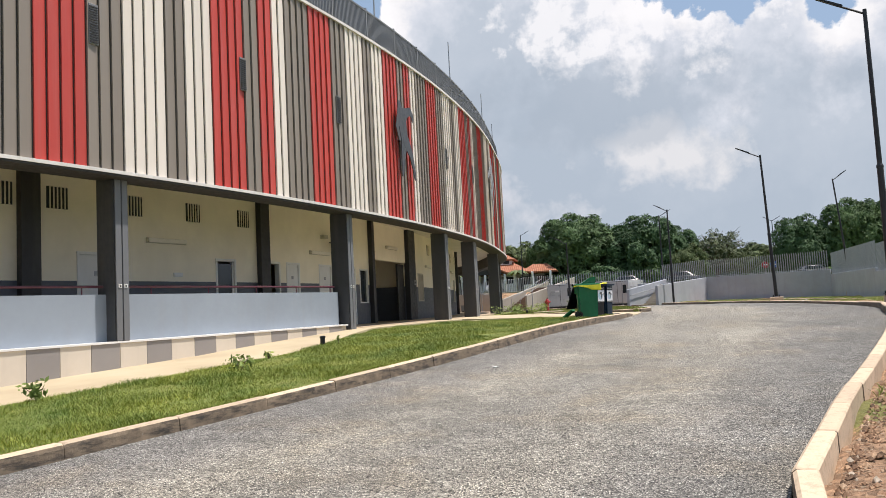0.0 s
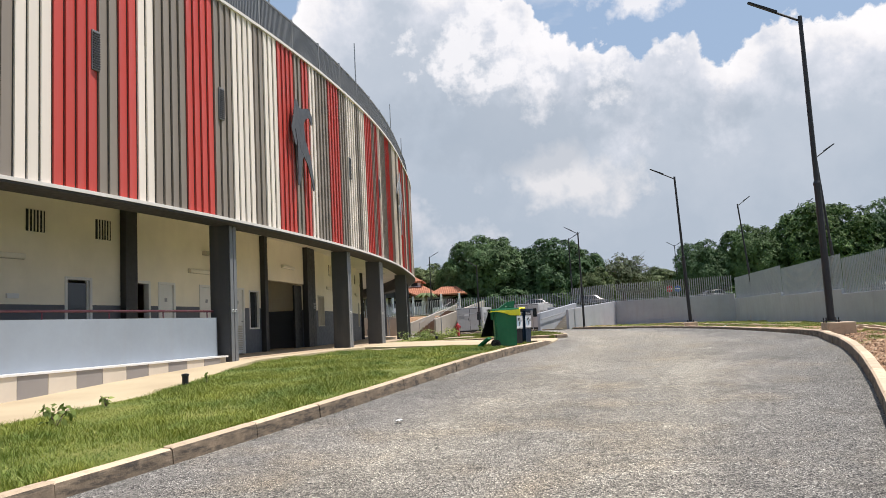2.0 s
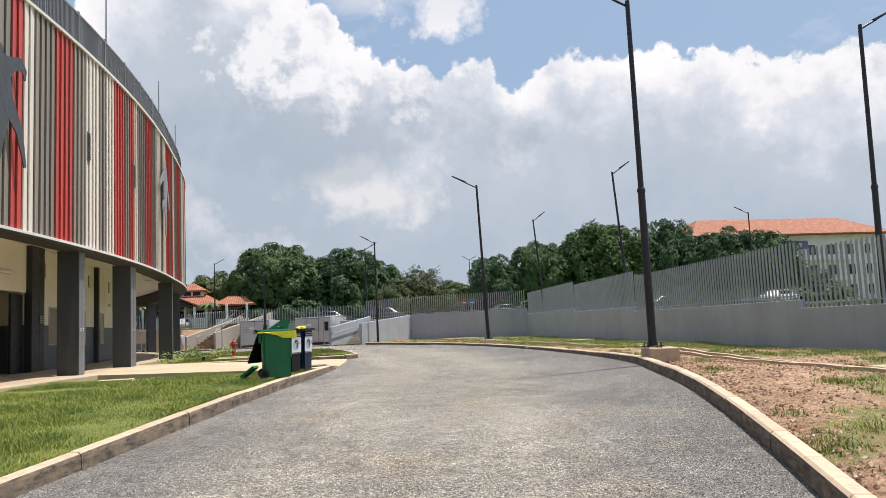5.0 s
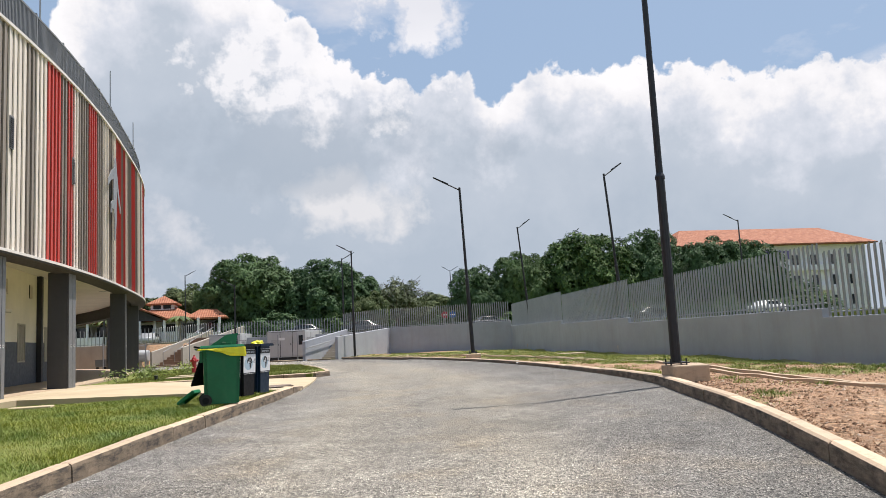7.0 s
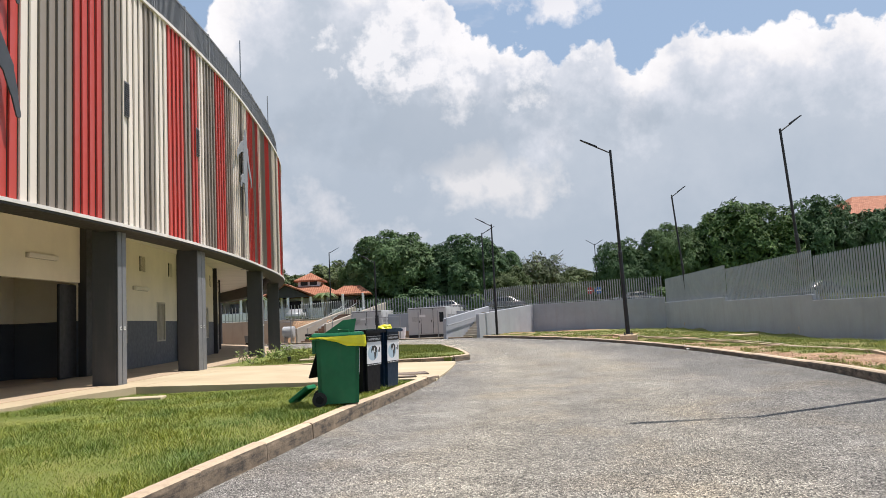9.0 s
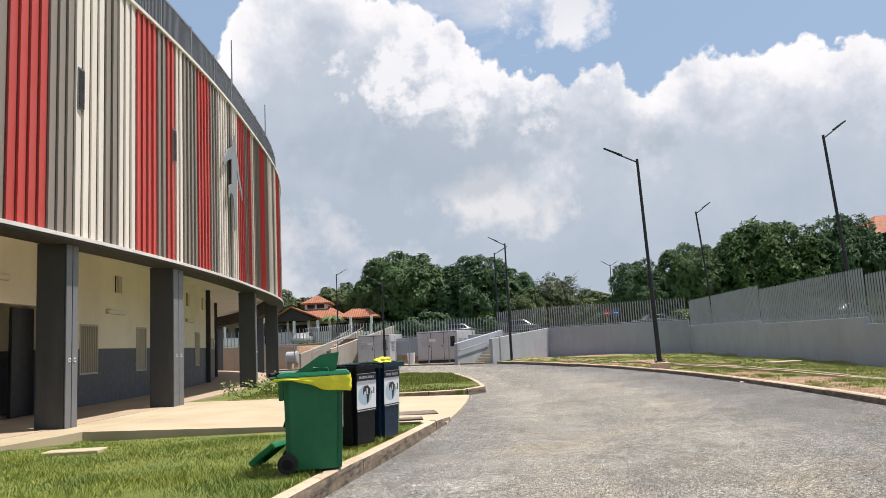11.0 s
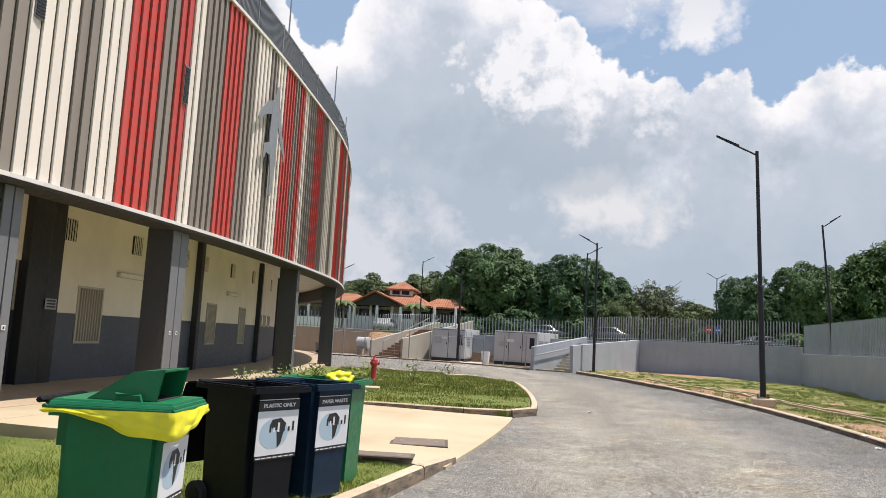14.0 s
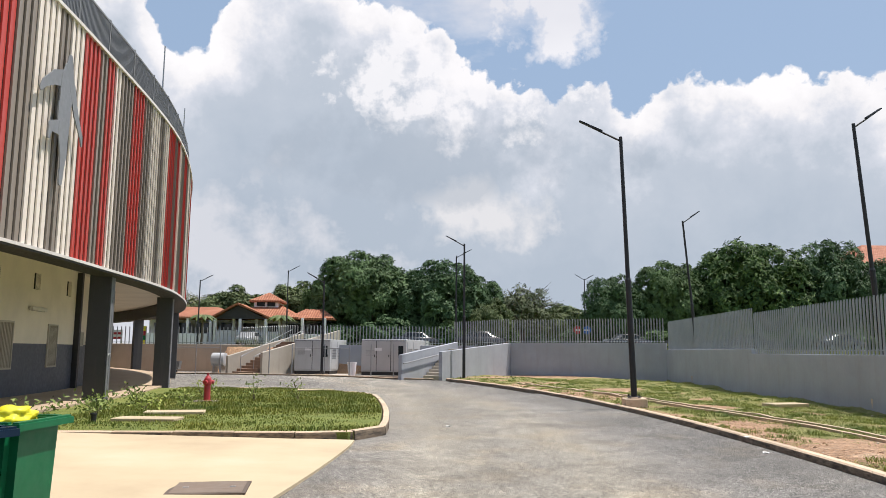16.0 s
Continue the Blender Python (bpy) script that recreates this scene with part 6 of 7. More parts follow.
lathe(bm, [(0.2, 0.0), (0.24, 0.3), (0.26, 0.6), (0.28, 0.8), (0.25, 0.8), (0.22, 0.5)], 16)
ob = part("plastic_drum", bm, m_house)
ob.matrix_basis = pose(0.0, 66.4, -0.1)
tagged(ob, "cream plastic drum beside the generators", "drum")

# ---- banners under the far side of the arcade ----
for x, y, w, h, z, mats, lab in ((-18.9, 80.0, 1.0, 0.7, 2.1, (m_hydrant, m_sticker, m_hydrant, m_sticker), "red and white striped banner on a far wall"), (-17.0, 80.0, 0.8, 1.4, 1.7, (m_bag, m_green_lid, m_hydrant, m_bag), "yellow, green and red banner on a far wall")):
    bn = thing("banner", pose(x, y, z), lab, "banner")
    n = len(mats)
    for i, mm in enumerate(mats):
        part("stripe", bevelled_box(-w / 2, w / 2, 0.0, 0.02, h * i / n, h * (i + 1) / n, 0.002, 1), mm, bn)
    for k in (-1, 1):
        part("pole", bevelled_box(k * w / 2 - 0.02, k * w / 2 + 0.02, 0.02, 0.06, land(x, y) - z - 0.1, h, 0.003, 1), m_steel, bn)

# ---- far buildings ----


def hip_roof(bm, x0, x1, y0, y1, z0, z1, inset, over=0.6):
    x0, x1, y0, y1 = x0 - over, x1 + over, y0 - over, y1 + over
    b = [bm.verts.new(p) for p in ((x0, y0, z0), (x1, y0, z0), (x1, y1, z0), (x0, y1, z0))]
    t = [bm.verts.new(p) for p in ((x0 + inset, (y0 + y1) / 2, z1), (x1 - inset, (y0 + y1) / 2, z1))]
    for f in ((b[0], b[1], t[1], t[0]), (b[1], b[2], t[1]), (b[2], b[3], t[0], t[1]), (b[3], b[0], t[0])):
        bm.faces.new(f)
    lo = [bm.verts.new(v.co - Vector((0, 0, 0.18))) for v in b]
    for i in range(4):
        bm.faces.new((b[i], lo[i], lo[(i + 1) % 4], b[(i + 1) % 4]))
    bm.faces.new(lo)
    bmesh.ops.recalc_face_normals(bm, faces=bm.faces)


pav = thing("pavilion", None, "white pavilion with terracotta hip roofs and a small tower", "house")
Z0 = UPPER + 0.1
for x0, x1, y0, y1, h, top, inset in ((-24.5, -14.2, 101, 108, 4.75, 5.95, 3.6), (-8.6, -4.9, 101.5, 107.5, 4.75, 5.85, 1.5), (-14.6, -8.4, 100.0, 109, 4.75, 6.5, 3.0)):
    bm = bmesh.new()
    box(bm, x0, x1, y0 + 3.6, y1, Z0, h)
    part("wall", bm, m_house, pav)
    bm = bmesh.new()
    hip_roof(bm, x0, x1, y0, y1, h - 0.02, top, inset)
    part("roof", bm, m_rooftile, pav, "terracotta tiled roof")
for i in range(9):
    x = -24.0 + 2.35 * i
    part("post", bevelled_box(x - 0.13, x + 0.13, 100.5, 100.76, Z0, 4.7, 0.02, 1), m_house, pav)
# panes made wide and dark to stand in for the veranda's shade
for i in range(8):
    x = -23.6 + 2.35 * i
    part("window", bevelled_box(x, x + 1.5, 103.4, 103.62, 2.2, 4.2, 0.02, 1), m_glass, pav)
for a, b, h in ((-24.5, -17.2, 3.0), (-16.6, -13.9, 3.35), (-12.6, -9.4, 3.25), (-8.8, -5.0, 3.0)):
    part("low_wall", bevelled_box(a, b, 100.3, 100.5, Z0, h, 0.02, 1), m_house, pav)
# porch gable, its near-black infill standing in for the shade under its tiles
bm = bmesh.new()
for y0, y1 in ((98.6, 103.5),):
    a = [bm.verts.new(p) for p in ((-16.6, y0, 4.62), (-13.9, y0, 6.12), (-10.4, y0, 4.62), (-10.4, y0, 4.46), (-13.9, y0, 5.94), (-16.6, y0, 4.46))]
    b = [bm.verts.new((v.co.x, y1, v.co.z)) for v in a]
    for i in range(6):
        bm.faces.new((a[i], b[i], b[(i + 1) % 6], a[(i + 1) % 6]))
    for f in ((0, 1, 4, 5), (1, 2, 3, 4)):
        bm.faces.new([a[i] for i in f])
bmesh.ops.recalc_face_normals(bm, faces=bm.faces)
part("porch_roof", bm, m_rooftile, pav)
bm = bmesh.new()
a = [bm.verts.new(p) for p in ((-16.2, 99.2, 4.5), (-13.9, 99.2, 5.9), (-11.0, 99.2, 4.5))]
b = [bm.verts.new((v.co.x, 99.3, v.co.z)) for v in a]
bm.faces.new(a)
bm.faces.new(b[::-1])
for i in range(3):
    bm.faces.new((a[i], b[i], b[(i + 1) % 3], a[(i + 1) % 3]))
part("porch_gable", bm, m_pillar, pav)
for x in (-16.1, -13.6, -11.0):
    part("porch_post", bevelled_box(x - 0.14, x + 0.14, 98.9, 99.2, Z0, 4.5, 0.02, 1), m_house, pav)
bm = bmesh.new()
box(bm, -13.0, -10.4, 102.8, 106, 5.4, 6.65)
part("tower", bm, m_house, pav)
bm = bmesh.new()
hip_roof(bm, -13.0, -10.4, 102.8, 106, 6.62, 7.6, 1.7, 0.45)
part("tower_roof", bm, m_rooftile, pav)
for x in (-12.7, -11.6):
    part("tower_window", bevelled_box(x, x + 0.85, 102.72, 102.8, 6.0, 6.5, 0.02, 1), m_glass, pav)

hall = thing("apartment_building", None, "white three-storey building with a long terracotta roof", "building")
bm = bmesh.new()
box(bm, 62.5, 96.0, 115.0, 127.0, 1.5, 13.1)
part("wall", bm, m_house, hall)
bm = bmesh.new()
hip_roof(bm, 62.5, 96.0, 115.0, 127.0, 13.0, 16.4, 5.0, 1.4)
part("roof", bm, m_rooftile, hall, "terracotta tiled roof")
for fl in range(3):
    for i in range(9):
        x = 64.5 + 3.5 * i
        win = part("window", bevelled_box(x, x + (1.3 if i != 8 else 0.9), 114.9, 115.06, 3.0 + 3.3 * fl, 4.6 + 3.3 * fl, 0.02, 1), m_glass, hall)
        part("sill", bevelled_box(x - 0.1, x + 1.4, 114.8, 114.98, 2.88 + 3.3 * fl, 2.99 + 3.3 * fl, 0.02, 1), m_house, win)
for fl in range(2):
    part("balcony", bevelled_box(80.5, 89.0, 113.9, 115.0, 5.3 + 3.3 * fl, 6.2 + 3.3 * fl, 0.04, 1), m_house, hall)
bn = thing("banner", pose(78.8, 114.7, 11.2), "violet and white banner under the eaves", "banner")
m_violet = painted("violet print", (0.16, 0.13, 0.38), 0.5, amount=0.1)
part("cloth", bevelled_box(-3.0, 3.0, -0.05, 0.0, -0.6, 0.7, 0.01, 1), m_violet, bn)
for i, (x, w) in enumerate(((-2.2, 0.5), (-0.6, 0.9), (1.3, 1.1))):
    part("mark", bevelled_box(x - w / 2, x + w / 2, -0.07, -0.045, -0.25, 0.3, 0.005, 1), m_sticker if i != 1 else m_hydrant, bn)

# ---- parked cars on the terrace ----


def car(x, y, z, ang, material, label):
    c = thing("car", pose(x, y, z, 0, 0, ang), label, "car", "parked cars on the terrace")
    bm = bmesh.new()
    prof = [(-2.1, 0.35), (-2.15, 0.75), (-1.95, 0.95), (-1.2, 1.02), (-0.75, 1.42), (0.75, 1.45), (1.35, 1.0), (2.1, 0.85), (2.2, 0.5), (2.1, 0.3)]
    a = [bm.verts.new((px, -0.85 * (0.82 if pz > 1.2 else 1), pz)) for px, pz in prof]
    b = [bm.verts.new((px, 0.85 * (0.82 if pz > 1.2 else 1), pz)) for px, pz in prof]
    n = len(prof)
    for i in range(n):
        bm.faces.new((a[i], b[i], b[(i + 1) % n], a[(i + 1) % n]))
    bm.faces.new(a[::-1])
    bm.faces.new(b)
    bmesh.ops.recalc_face_normals(bm, faces=bm.faces)
    bmesh.ops.bevel(bm, geom=bm.edges[:], offset=0.05, segments=2, affect="EDGES")
    part("body", bm, material, c, smooth=True)
    for side in (-1, 1):
        bm = bmesh.new()
        bm.faces.new([bm.verts.new((px, side * py, pz)) for px, py, pz in ((-1.1, 0.86, 1.0), (1.15, 0.86, 1.0), (0.7, 0.735, 1.36), (-0.7, 0.735, 1.36))])
        bmesh.ops.solidify(bm, geom=bm.faces[:], thickness=0.02)
        part("side_window", bm, m_glass, c)
        for xx in (-1.3, 1.35):
            bm = bmesh.new()
            tube(bm, [(xx, side * 0.68, 0.32), (xx, side * 0.88, 0.32)], 0.32, 16)
            w = part("wheel", bm, m_rubber, c)
            bm = bmesh.new()
            tube(bm, [(xx, side * 0.875, 0.32), (xx, side * 0.89, 0.32)], 0.19, 12)
            part("rim", bm, m_steel, w)
    return c


def paint_car(name, col):
    m = Mat(name, col, 0.25)
    m.b.inputs["Coat Weight"].default_value = 0.5
    m.color(m.ramp(m.noise(1.5, 3), (0.3, tuple(v * 0.9 for v in col)), (0.7, col)))
    return m.m


cw, cd, cr = paint_car("white car paint", (0.7, 0.7, 0.7)), paint_car("dark car paint", (0.03, 0.03, 0.035)), paint_car("silver car paint", (0.35, 0.36, 0.37))
for x, y, ang, mm, lab in ((-12.4, 98.0, 85, cr, "silver car parked before the tiled pavilion"), (4.0, 92.0, 5, cd, "dark car parked under the trees"), (9.5, 86.0, -5, cd, "dark car parked behind the fence"),
                           (24.2, 92.0, 10, cd, "dark car parked behind the fence"), (29.5, 90.0, 8, cd, "dark car parked behind the fence"), (33.0, 86.0, 5, cd, "dark car parked behind the fence"), (50.0, 78.0, 15, cw, "white car parked by the white building"), (40.0, 84.0, 12, cd, "dark car parked behind the fence")):
    car(x, y, land(x, y), ang, mm, lab)
# two round signs behind the fence
m_signblue = painted("blue sign paint", (0.03, 0.12, 0.42), 0.5)
for x, mm, lab in ((19.25, m_hydrant, "round red no-entry sign on a post"), (20.15, m_signblue, "round blue traffic sign on a post")):
    sg = thing("traffic_sign", pose(x, 91.0, 1.7), lab, "traffic sign")
    bm = bmesh.new()
    tube(bm, [(0, -0.02, 1.75), (0, 0.02, 1.75)], 0.37, 24)
    part("disc", bm, mm, sg)
    part("bar", bevelled_box(-0.24, 0.24, -0.045, -0.02, 1.70, 1.80, 0.005, 1), m_sticker, sg)
    bm = bmesh.new()
    tube(bm, [(0, 0.06, 0), (0, 0.06, 2.2)], 0.05, 8)
    part("post", bm, m_steel, sg)

# ---- trees ----


def crown_mesh(seed, rx, rz, clumps, tufts, size, material, hollow=0.0):
    """A crown of leaf whorls gathered on rounded clumps, with dark gaps between them and an uneven outline. Centre at 0."""
    g = np.random.default_rng(seed)

    def unit(v):
        return v / np.linalg.norm(v, axis=1)[:, None]

    # clumps spread evenly over the crown, then jostled
    i = np.arange(clumps) + 0.5
    ph, el = i * 2.39996, np.arcsin(1 - 1.86 * i / clumps)
    u = np.stack([np.cos(ph) * np.cos(el), np.sin(ph) * np.cos(el), np.sin(el)], 1)
    u = unit(u + g.normal(size=u.shape) * 0.16)
    c = u * np.array([rx, rx, rz]) * g.uniform(0.58, 0.92, (clumps, 1))
    cr = g.uniform(0.20, 0.34, clumps) * rx
    # whorls over the outer and upper side of each clump
    k = np.repeat(np.arange(clumps), tufts)
    d = unit(g.normal(size=(len(k), 3)) + u[k] * 0.75 + np.array([0, 0, 0.45]))
    p = c[k] + d * (cr[k] * g.uniform(0.80, 1.06, len(k)))[:, None] * np.array([1, 1, 0.82])
    axis = unit(d * 0.8 + np.array([0, 0, 0.7]) + g.normal(size=d.shape) * 0.25)
    keep = g.uniform(0, 1, len(k)) > hollow
    p, axis = p[keep], axis[keep]
    per = 7
    w = np.repeat(np.arange(len(p)), per)
    a = axis[w]
    t = unit(np.cross(a, g.normal(size=a.shape)))
    s = size * g.uniform(0.7, 1.3, len(w))[:, None]
    out = unit(t + a * g.uniform(-0.55, 0.45, (len(w), 1)))
    side = unit(np.cross(out, a)) * s * 0.36
    root = p[w] + t * s * 0.15
    v = np.stack([root, root + out * s * 0.95 + side, root + out * s * 1.9 - a * s * 0.3, root + out * s * 0.95 - side], 1)
    # an inner filling of larger leaves
    m = clumps * 26
    q = unit(g.normal(size=(m, 3))) * (g.uniform(0, 1, (m, 1)) ** 0.5) * np.array([rx, rx, rz]) * 0.72
    n2 = unit(g.normal(size=(m, 3)))
    t2 = unit(np.cross(n2, g.normal(size=(m, 3))))
    b2 = np.cross(n2, t2)
    z = size * 2.4 * (1 - hollow)
    v2 = np.stack([q - t2 * z, q - b2 * z * 0.6, q + t2 * z, q + b2 * z * 0.6], 1)
    v = np.concatenate([v, v2]).reshape(-1, 3)
    me = bpy.data.meshes.new("crown")
    me.from_pydata(v.tolist(), [], np.arange(len(v)).reshape(-1, 4).tolist())
    me.materials.append(material)
    return me, c


def tree_kind(seed, rx, rz, trunk, lobes, leaves, size, material, twigs=0, hollow=0.0):
    """Meshes of one kind of tree, trunk foot at 0."""
    crown, centres = crown_mesh(seed, rx, rz, lobes, leaves, size, material, hollow)
    g = random.Random(seed)
    bm = bmesh.new()
    tube(bm, [(0, 0, -0.4), (0.05, 0.02, trunk * 0.5), (0.0, 0.1, trunk)], [0.42, 0.32, 0.27], 10)
    for i in g.sample(range(len(centres)), 11):
        q = Vector(centres[i]) * 0.85 + Vector((0, 0, trunk + rz * 0.62))
        mid = Vector((q.x * 0.45, q.y * 0.45, trunk + (q.z - trunk) * 0.4))
        tube(bm, [(0, 0.08, trunk - 0.15), mid, q], [0.2, 0.13, 0.04], 6)
    for i in range(twigs):
        q = Vector(centres[g.randrange(len(centres))])
        q.z = abs(q.z)
        e = q * g.uniform(1.15, 1.45) + Vector((g.uniform(-0.5, 0.5), g.uniform(-0.5, 0.5), g.uniform(0.0, 0.6)))
        o = Vector((0, 0, trunk + rz * 0.62))
        tube(bm, [o + q * 0.5, o + q * 0.95 + Vector((0.1, 0, 0.15)), o + e], [0.06, 0.035, 0.012], 4)
    me = bpy.data.meshes.new("trunk")
    bm.normal_update()
    bm.to_mesh(me)
    bm.free()
    me.materials.append(m_bark)
    return me, crown, trunk + rz * 0.62


KINDS = [tree_kind(11, 4.6, 3.9, 1.7, 66, 48, 0.2, m_leaf), tree_kind(12, 4.9, 4.2, 1.6, 72, 46, 0.2, m_leaf), tree_kind(13, 4.2, 3.6, 1.8, 56, 44, 0.2, m_leaf_light), tree_kind(14, 3.9, 3.0, 2.4, 46, 34, 0.13, m_leaf_grey, 70, 0.25), tree_kind(15, 3.0, 1.6, 0.25, 30, 30, 0.18, m_leaf), tree_kind(16, 5.0, 3.6, 1.8, 84, 42, 0.2, m_leaf_warm)]
TREES = 0


def tree(kind, x, y, top, width, label):
    """Plants a kind of tree so that it is that high and wide."""
    global TREES
    trunk, crown, zc = KINDS[kind]
    z = land(x, y)
    rx, rz = max(v.co.x for v in crown.vertices), max(v.co.z for v in crown.vertices)
    sz, sx = (top - z) / (zc + rz), width / 2 / rx
    TREES += 1
    t = thing("bush" if kind == 4 else "tree", pose(x, y, z, 0, 0, 57 * TREES) @ Matrix.Diagonal((sx, sx, sz, 1)), label, "bush" if kind == 4 else "tree", "bushes under the trees" if kind == 4 else "trees beyond the fence")
    for name, me, zz in (("trunk", trunk, 0), ("crown", crown, zc)):
        shared(name, me, Matrix.Translation((0, 0, zz)), t)


WARM = "broad mango tree with yellow-green new leaves"
DARK, LIGHT, GREY = "broad dark green mango tree behind the fence", "bright green bushy tree behind the fence", "thin dusty green tree with bare twigs"
for kind, x, y, top, w, lab in ((0, -1.5, 108, 13.1, 10.0, DARK), (1, 7.3, 107, 12.0, 10.0, DARK), (2, 12.6, 104, 7.4, 4.6, LIGHT), (3, 17.1, 110, 9.6, 7.6, GREY), (2, 28.0, 140, 9.3, 10.0, LIGHT),
                                (1, 27.4, 107, 10.5, 7.4, DARK), (0, 33.6, 106, 12.2, 7.6, DARK), (5, 42.6, 106, 14.6, 13.0, WARM), (1, 52.2, 106, 14.9, 9.6, DARK), (0, 58.8, 102, 12.9, 9.0, DARK), (1, 64.4, 101, 12.4, 9.0, DARK),
                                (0, 38.0, 112, 11.5, 8.0, DARK), (0, 47.6, 113, 13.0, 9.0, DARK), (1, 30.5, 113, 9.8, 8.0, DARK), (2, -18.6, 118, 9.6, 8.6, LIGHT), (3, -25.0, 122, 9.2, 9.0, GREY), (2, -10.4, 116, 10.2, 8.6, LIGHT), (5, -6.8, 111, 10.0, 4.4, WARM),
                                (3, 104.0, 105, 10.0, 14.0, GREY), (2, 22.0, 132, 8.0, 8.0, LIGHT), (0, 3.0, 112, 11.6, 9.0, DARK), (1, -4.6, 108, 10.4, 6.5, DARK), (0, 11.0, 107, 10.0, 6.5, DARK), (1, 71.0, 103, 7.0, 9.0, DARK)):
    tree(kind, x, y, top, w * 1.17, lab)
for x, y, top, w in ((-4.5, 104, 4.8, 7), (1.5, 104, 5.4, 8), (7.5, 104, 5.2, 8), (13.5, 106, 4.4, 6), (19.0, 112, 3.6, 7), (25.0, 110, 4.6, 8), (31.5, 103, 4.2, 9), (38.0, 100, 4.3, 9), (44.5, 99, 4.5, 9), (51.0, 98, 4.5, 9), (57.5, 97, 4.5, 9), (64.0, 97, 4.5, 9), (-17.0, 113, 4.5, 12), (70.5, 98, 4.4, 9)):
    tree(4, x, y, top, w, "low dark bush under the trees")
for x, y in ((-16.9, 97.0), (-9.2, 97.0)):
    pl = thing("palm", pose(x, y, land(x, y)), "small palm in front of the tiled pavilion", "palm", "palms by the pavilion")
    bm = bmesh.new()
    tube(bm, [(0, 0, -0.2), (0.1, 0, 1.6), (0.05, 0, 3.0)], [0.14, 0.11, 0.09], 8)
    part("trunk", bm, m_bark, pl)
    for i in range(11):
        a = 2 * math.pi * i / 11
        bm = bmesh.new()
        pts = [(0.05 + math.cos(a) * q * 1.5, math.sin(a) * q * 1.5, 3.0 + 0.7 * q - 1.25 * q * q) for q in (0, 0.25, 0.5, 0.75, 1.0)]
        side = Vector((-math.sin(a), math.cos(a), 0))
        rows = [[bm.verts.new(Vector(p) + side * wd - Vector((0, 0, abs(wd) * 0.5))) for wd in (-w, 0, w)] for p, w in zip(pts, (0.05, 0.22, 0.26, 0.2, 0.02))]
        for r0, r1 in zip(rows, rows[1:]):
            for k in range(2):
                bm.faces.new((r0[k], r0[k + 1], r1[k + 1], r1[k]))
        part("frond", bm, m_leaf_light, pl)

# ---- weeds and small shrubs ----


def shrub(x, y, z, h, w, n, seed, label):
    g = np.random.default_rng(seed)
    s = thing("weed", pose(x, y, z), label, "weed", "weeds along the lawn")
    bm = bmesh.new()
    tips = []
    for i in range(5):
        e = Vector((g.normal() * w * 0.4, g.normal() * w * 0.4, h * g.uniform(0.6, 1.0)))
        tube(bm, [(0, 0, -0.02), tuple(e * 0.5 + Vector((0, 0, h * 0.1))), tuple(e)], [0.008, 0.006, 0.003], 5)
        tips.append(e)
    part("stems", bm, m_bark, s)
    verts, faces = [], []
    for i in range(n):
        e = tips[i % 5] * g.uniform(0.3, 1.05) + Vector(g.normal(size=3).tolist()) * w * 0.16
        t = Vector(g.normal(size=3).tolist()).normalized()
        b = t.orthogonal().normalized()
        l = g.uniform(0.03, 0.06)
        k = len(verts)
        verts += [tuple(e - t * l), tuple(e + b * l * 0.45), tuple(e + t * l), tuple(e - b * l * 0.45)]
        faces.append((k, k + 1, k + 2, k + 3))
    lv = raw("leaves", verts, faces, m_weed, s)
    return s


for i, (x, y, h, w, n) in enumerate(((-6.9, 10.0, 0.2, 0.3, 90), (-5.4, 13.9, 0.16, 0.14, 14), (-4.9, 16.2, 0.16, 0.12, 12), (-3.4, 37.6, 0.4, 0.7, 260), (-2.8, 38.6, 0.3, 0.6, 160), (-3.6, 40.4, 0.35, 0.6, 160),
                                     (-0.9, 41.5, 0.7, 0.5, 70), (0.2, 42.0, 0.6, 0.5, 60), (-2.6, 43.0, 0.5, 0.6, 150), (-3.9, 36.0, 0.35, 0.6, 120), (-2.2, 39.6, 0.4, 0.5, 120), (-5.2, 12.4, 0.25, 0.3, 60))):
    shrub(x, y, gz(y) + (0.04 if y > 33 else -0.03), h, w, n, 40 + i, "leggy green weed growing out of the lawn")

# ---- grass, clods and stones ----


def blades(name, pts, heights, seed, material, width=0.006, lean=0.5):
    """Grass blades standing on the points given: one bent blade of two faces each."""
    g = np.random.default_rng(seed)
    n = len(pts)
    a = g.uniform(0, 2 * np.pi, n)
    side = np.stack([np.cos(a), np.sin(a), np.zeros(n)], 1) * (width * g.uniform(0.7, 1.4, n))[:, None]
    b = g.uniform(0, 2 * np.pi, n)
    ln = (heights * g.uniform(0.1, 1.0, n) * lean)[:, None]
    off = np.stack([np.cos(b), np.sin(b), np.zeros(n)], 1) * ln
    up = np.stack([np.zeros(n), np.zeros(n), heights], 1)
    v = np.stack([pts - side, pts + side, pts + up * 0.6 + off * 0.4 + side * 0.7, pts + up * 0.6 + off * 0.4 - side * 0.7, pts + up + off], 1).reshape(-1, 3)
    base = np.arange(n)[:, None] * 5
    me = bpy.data.meshes.new(name)
    quads = (base + np.array([0, 1, 2, 3])).tolist()
    tris = (base + np.array([3, 2, 4])).tolist()
    me.from_pydata(v.tolist(), [], quads + tris)
    me.materials.append(material)
    return new(name, me)


def noise_field(x, y, f, seed):
    return np.array([noise.noise((a * f, b * f, seed)) for a, b in zip(x, y)])


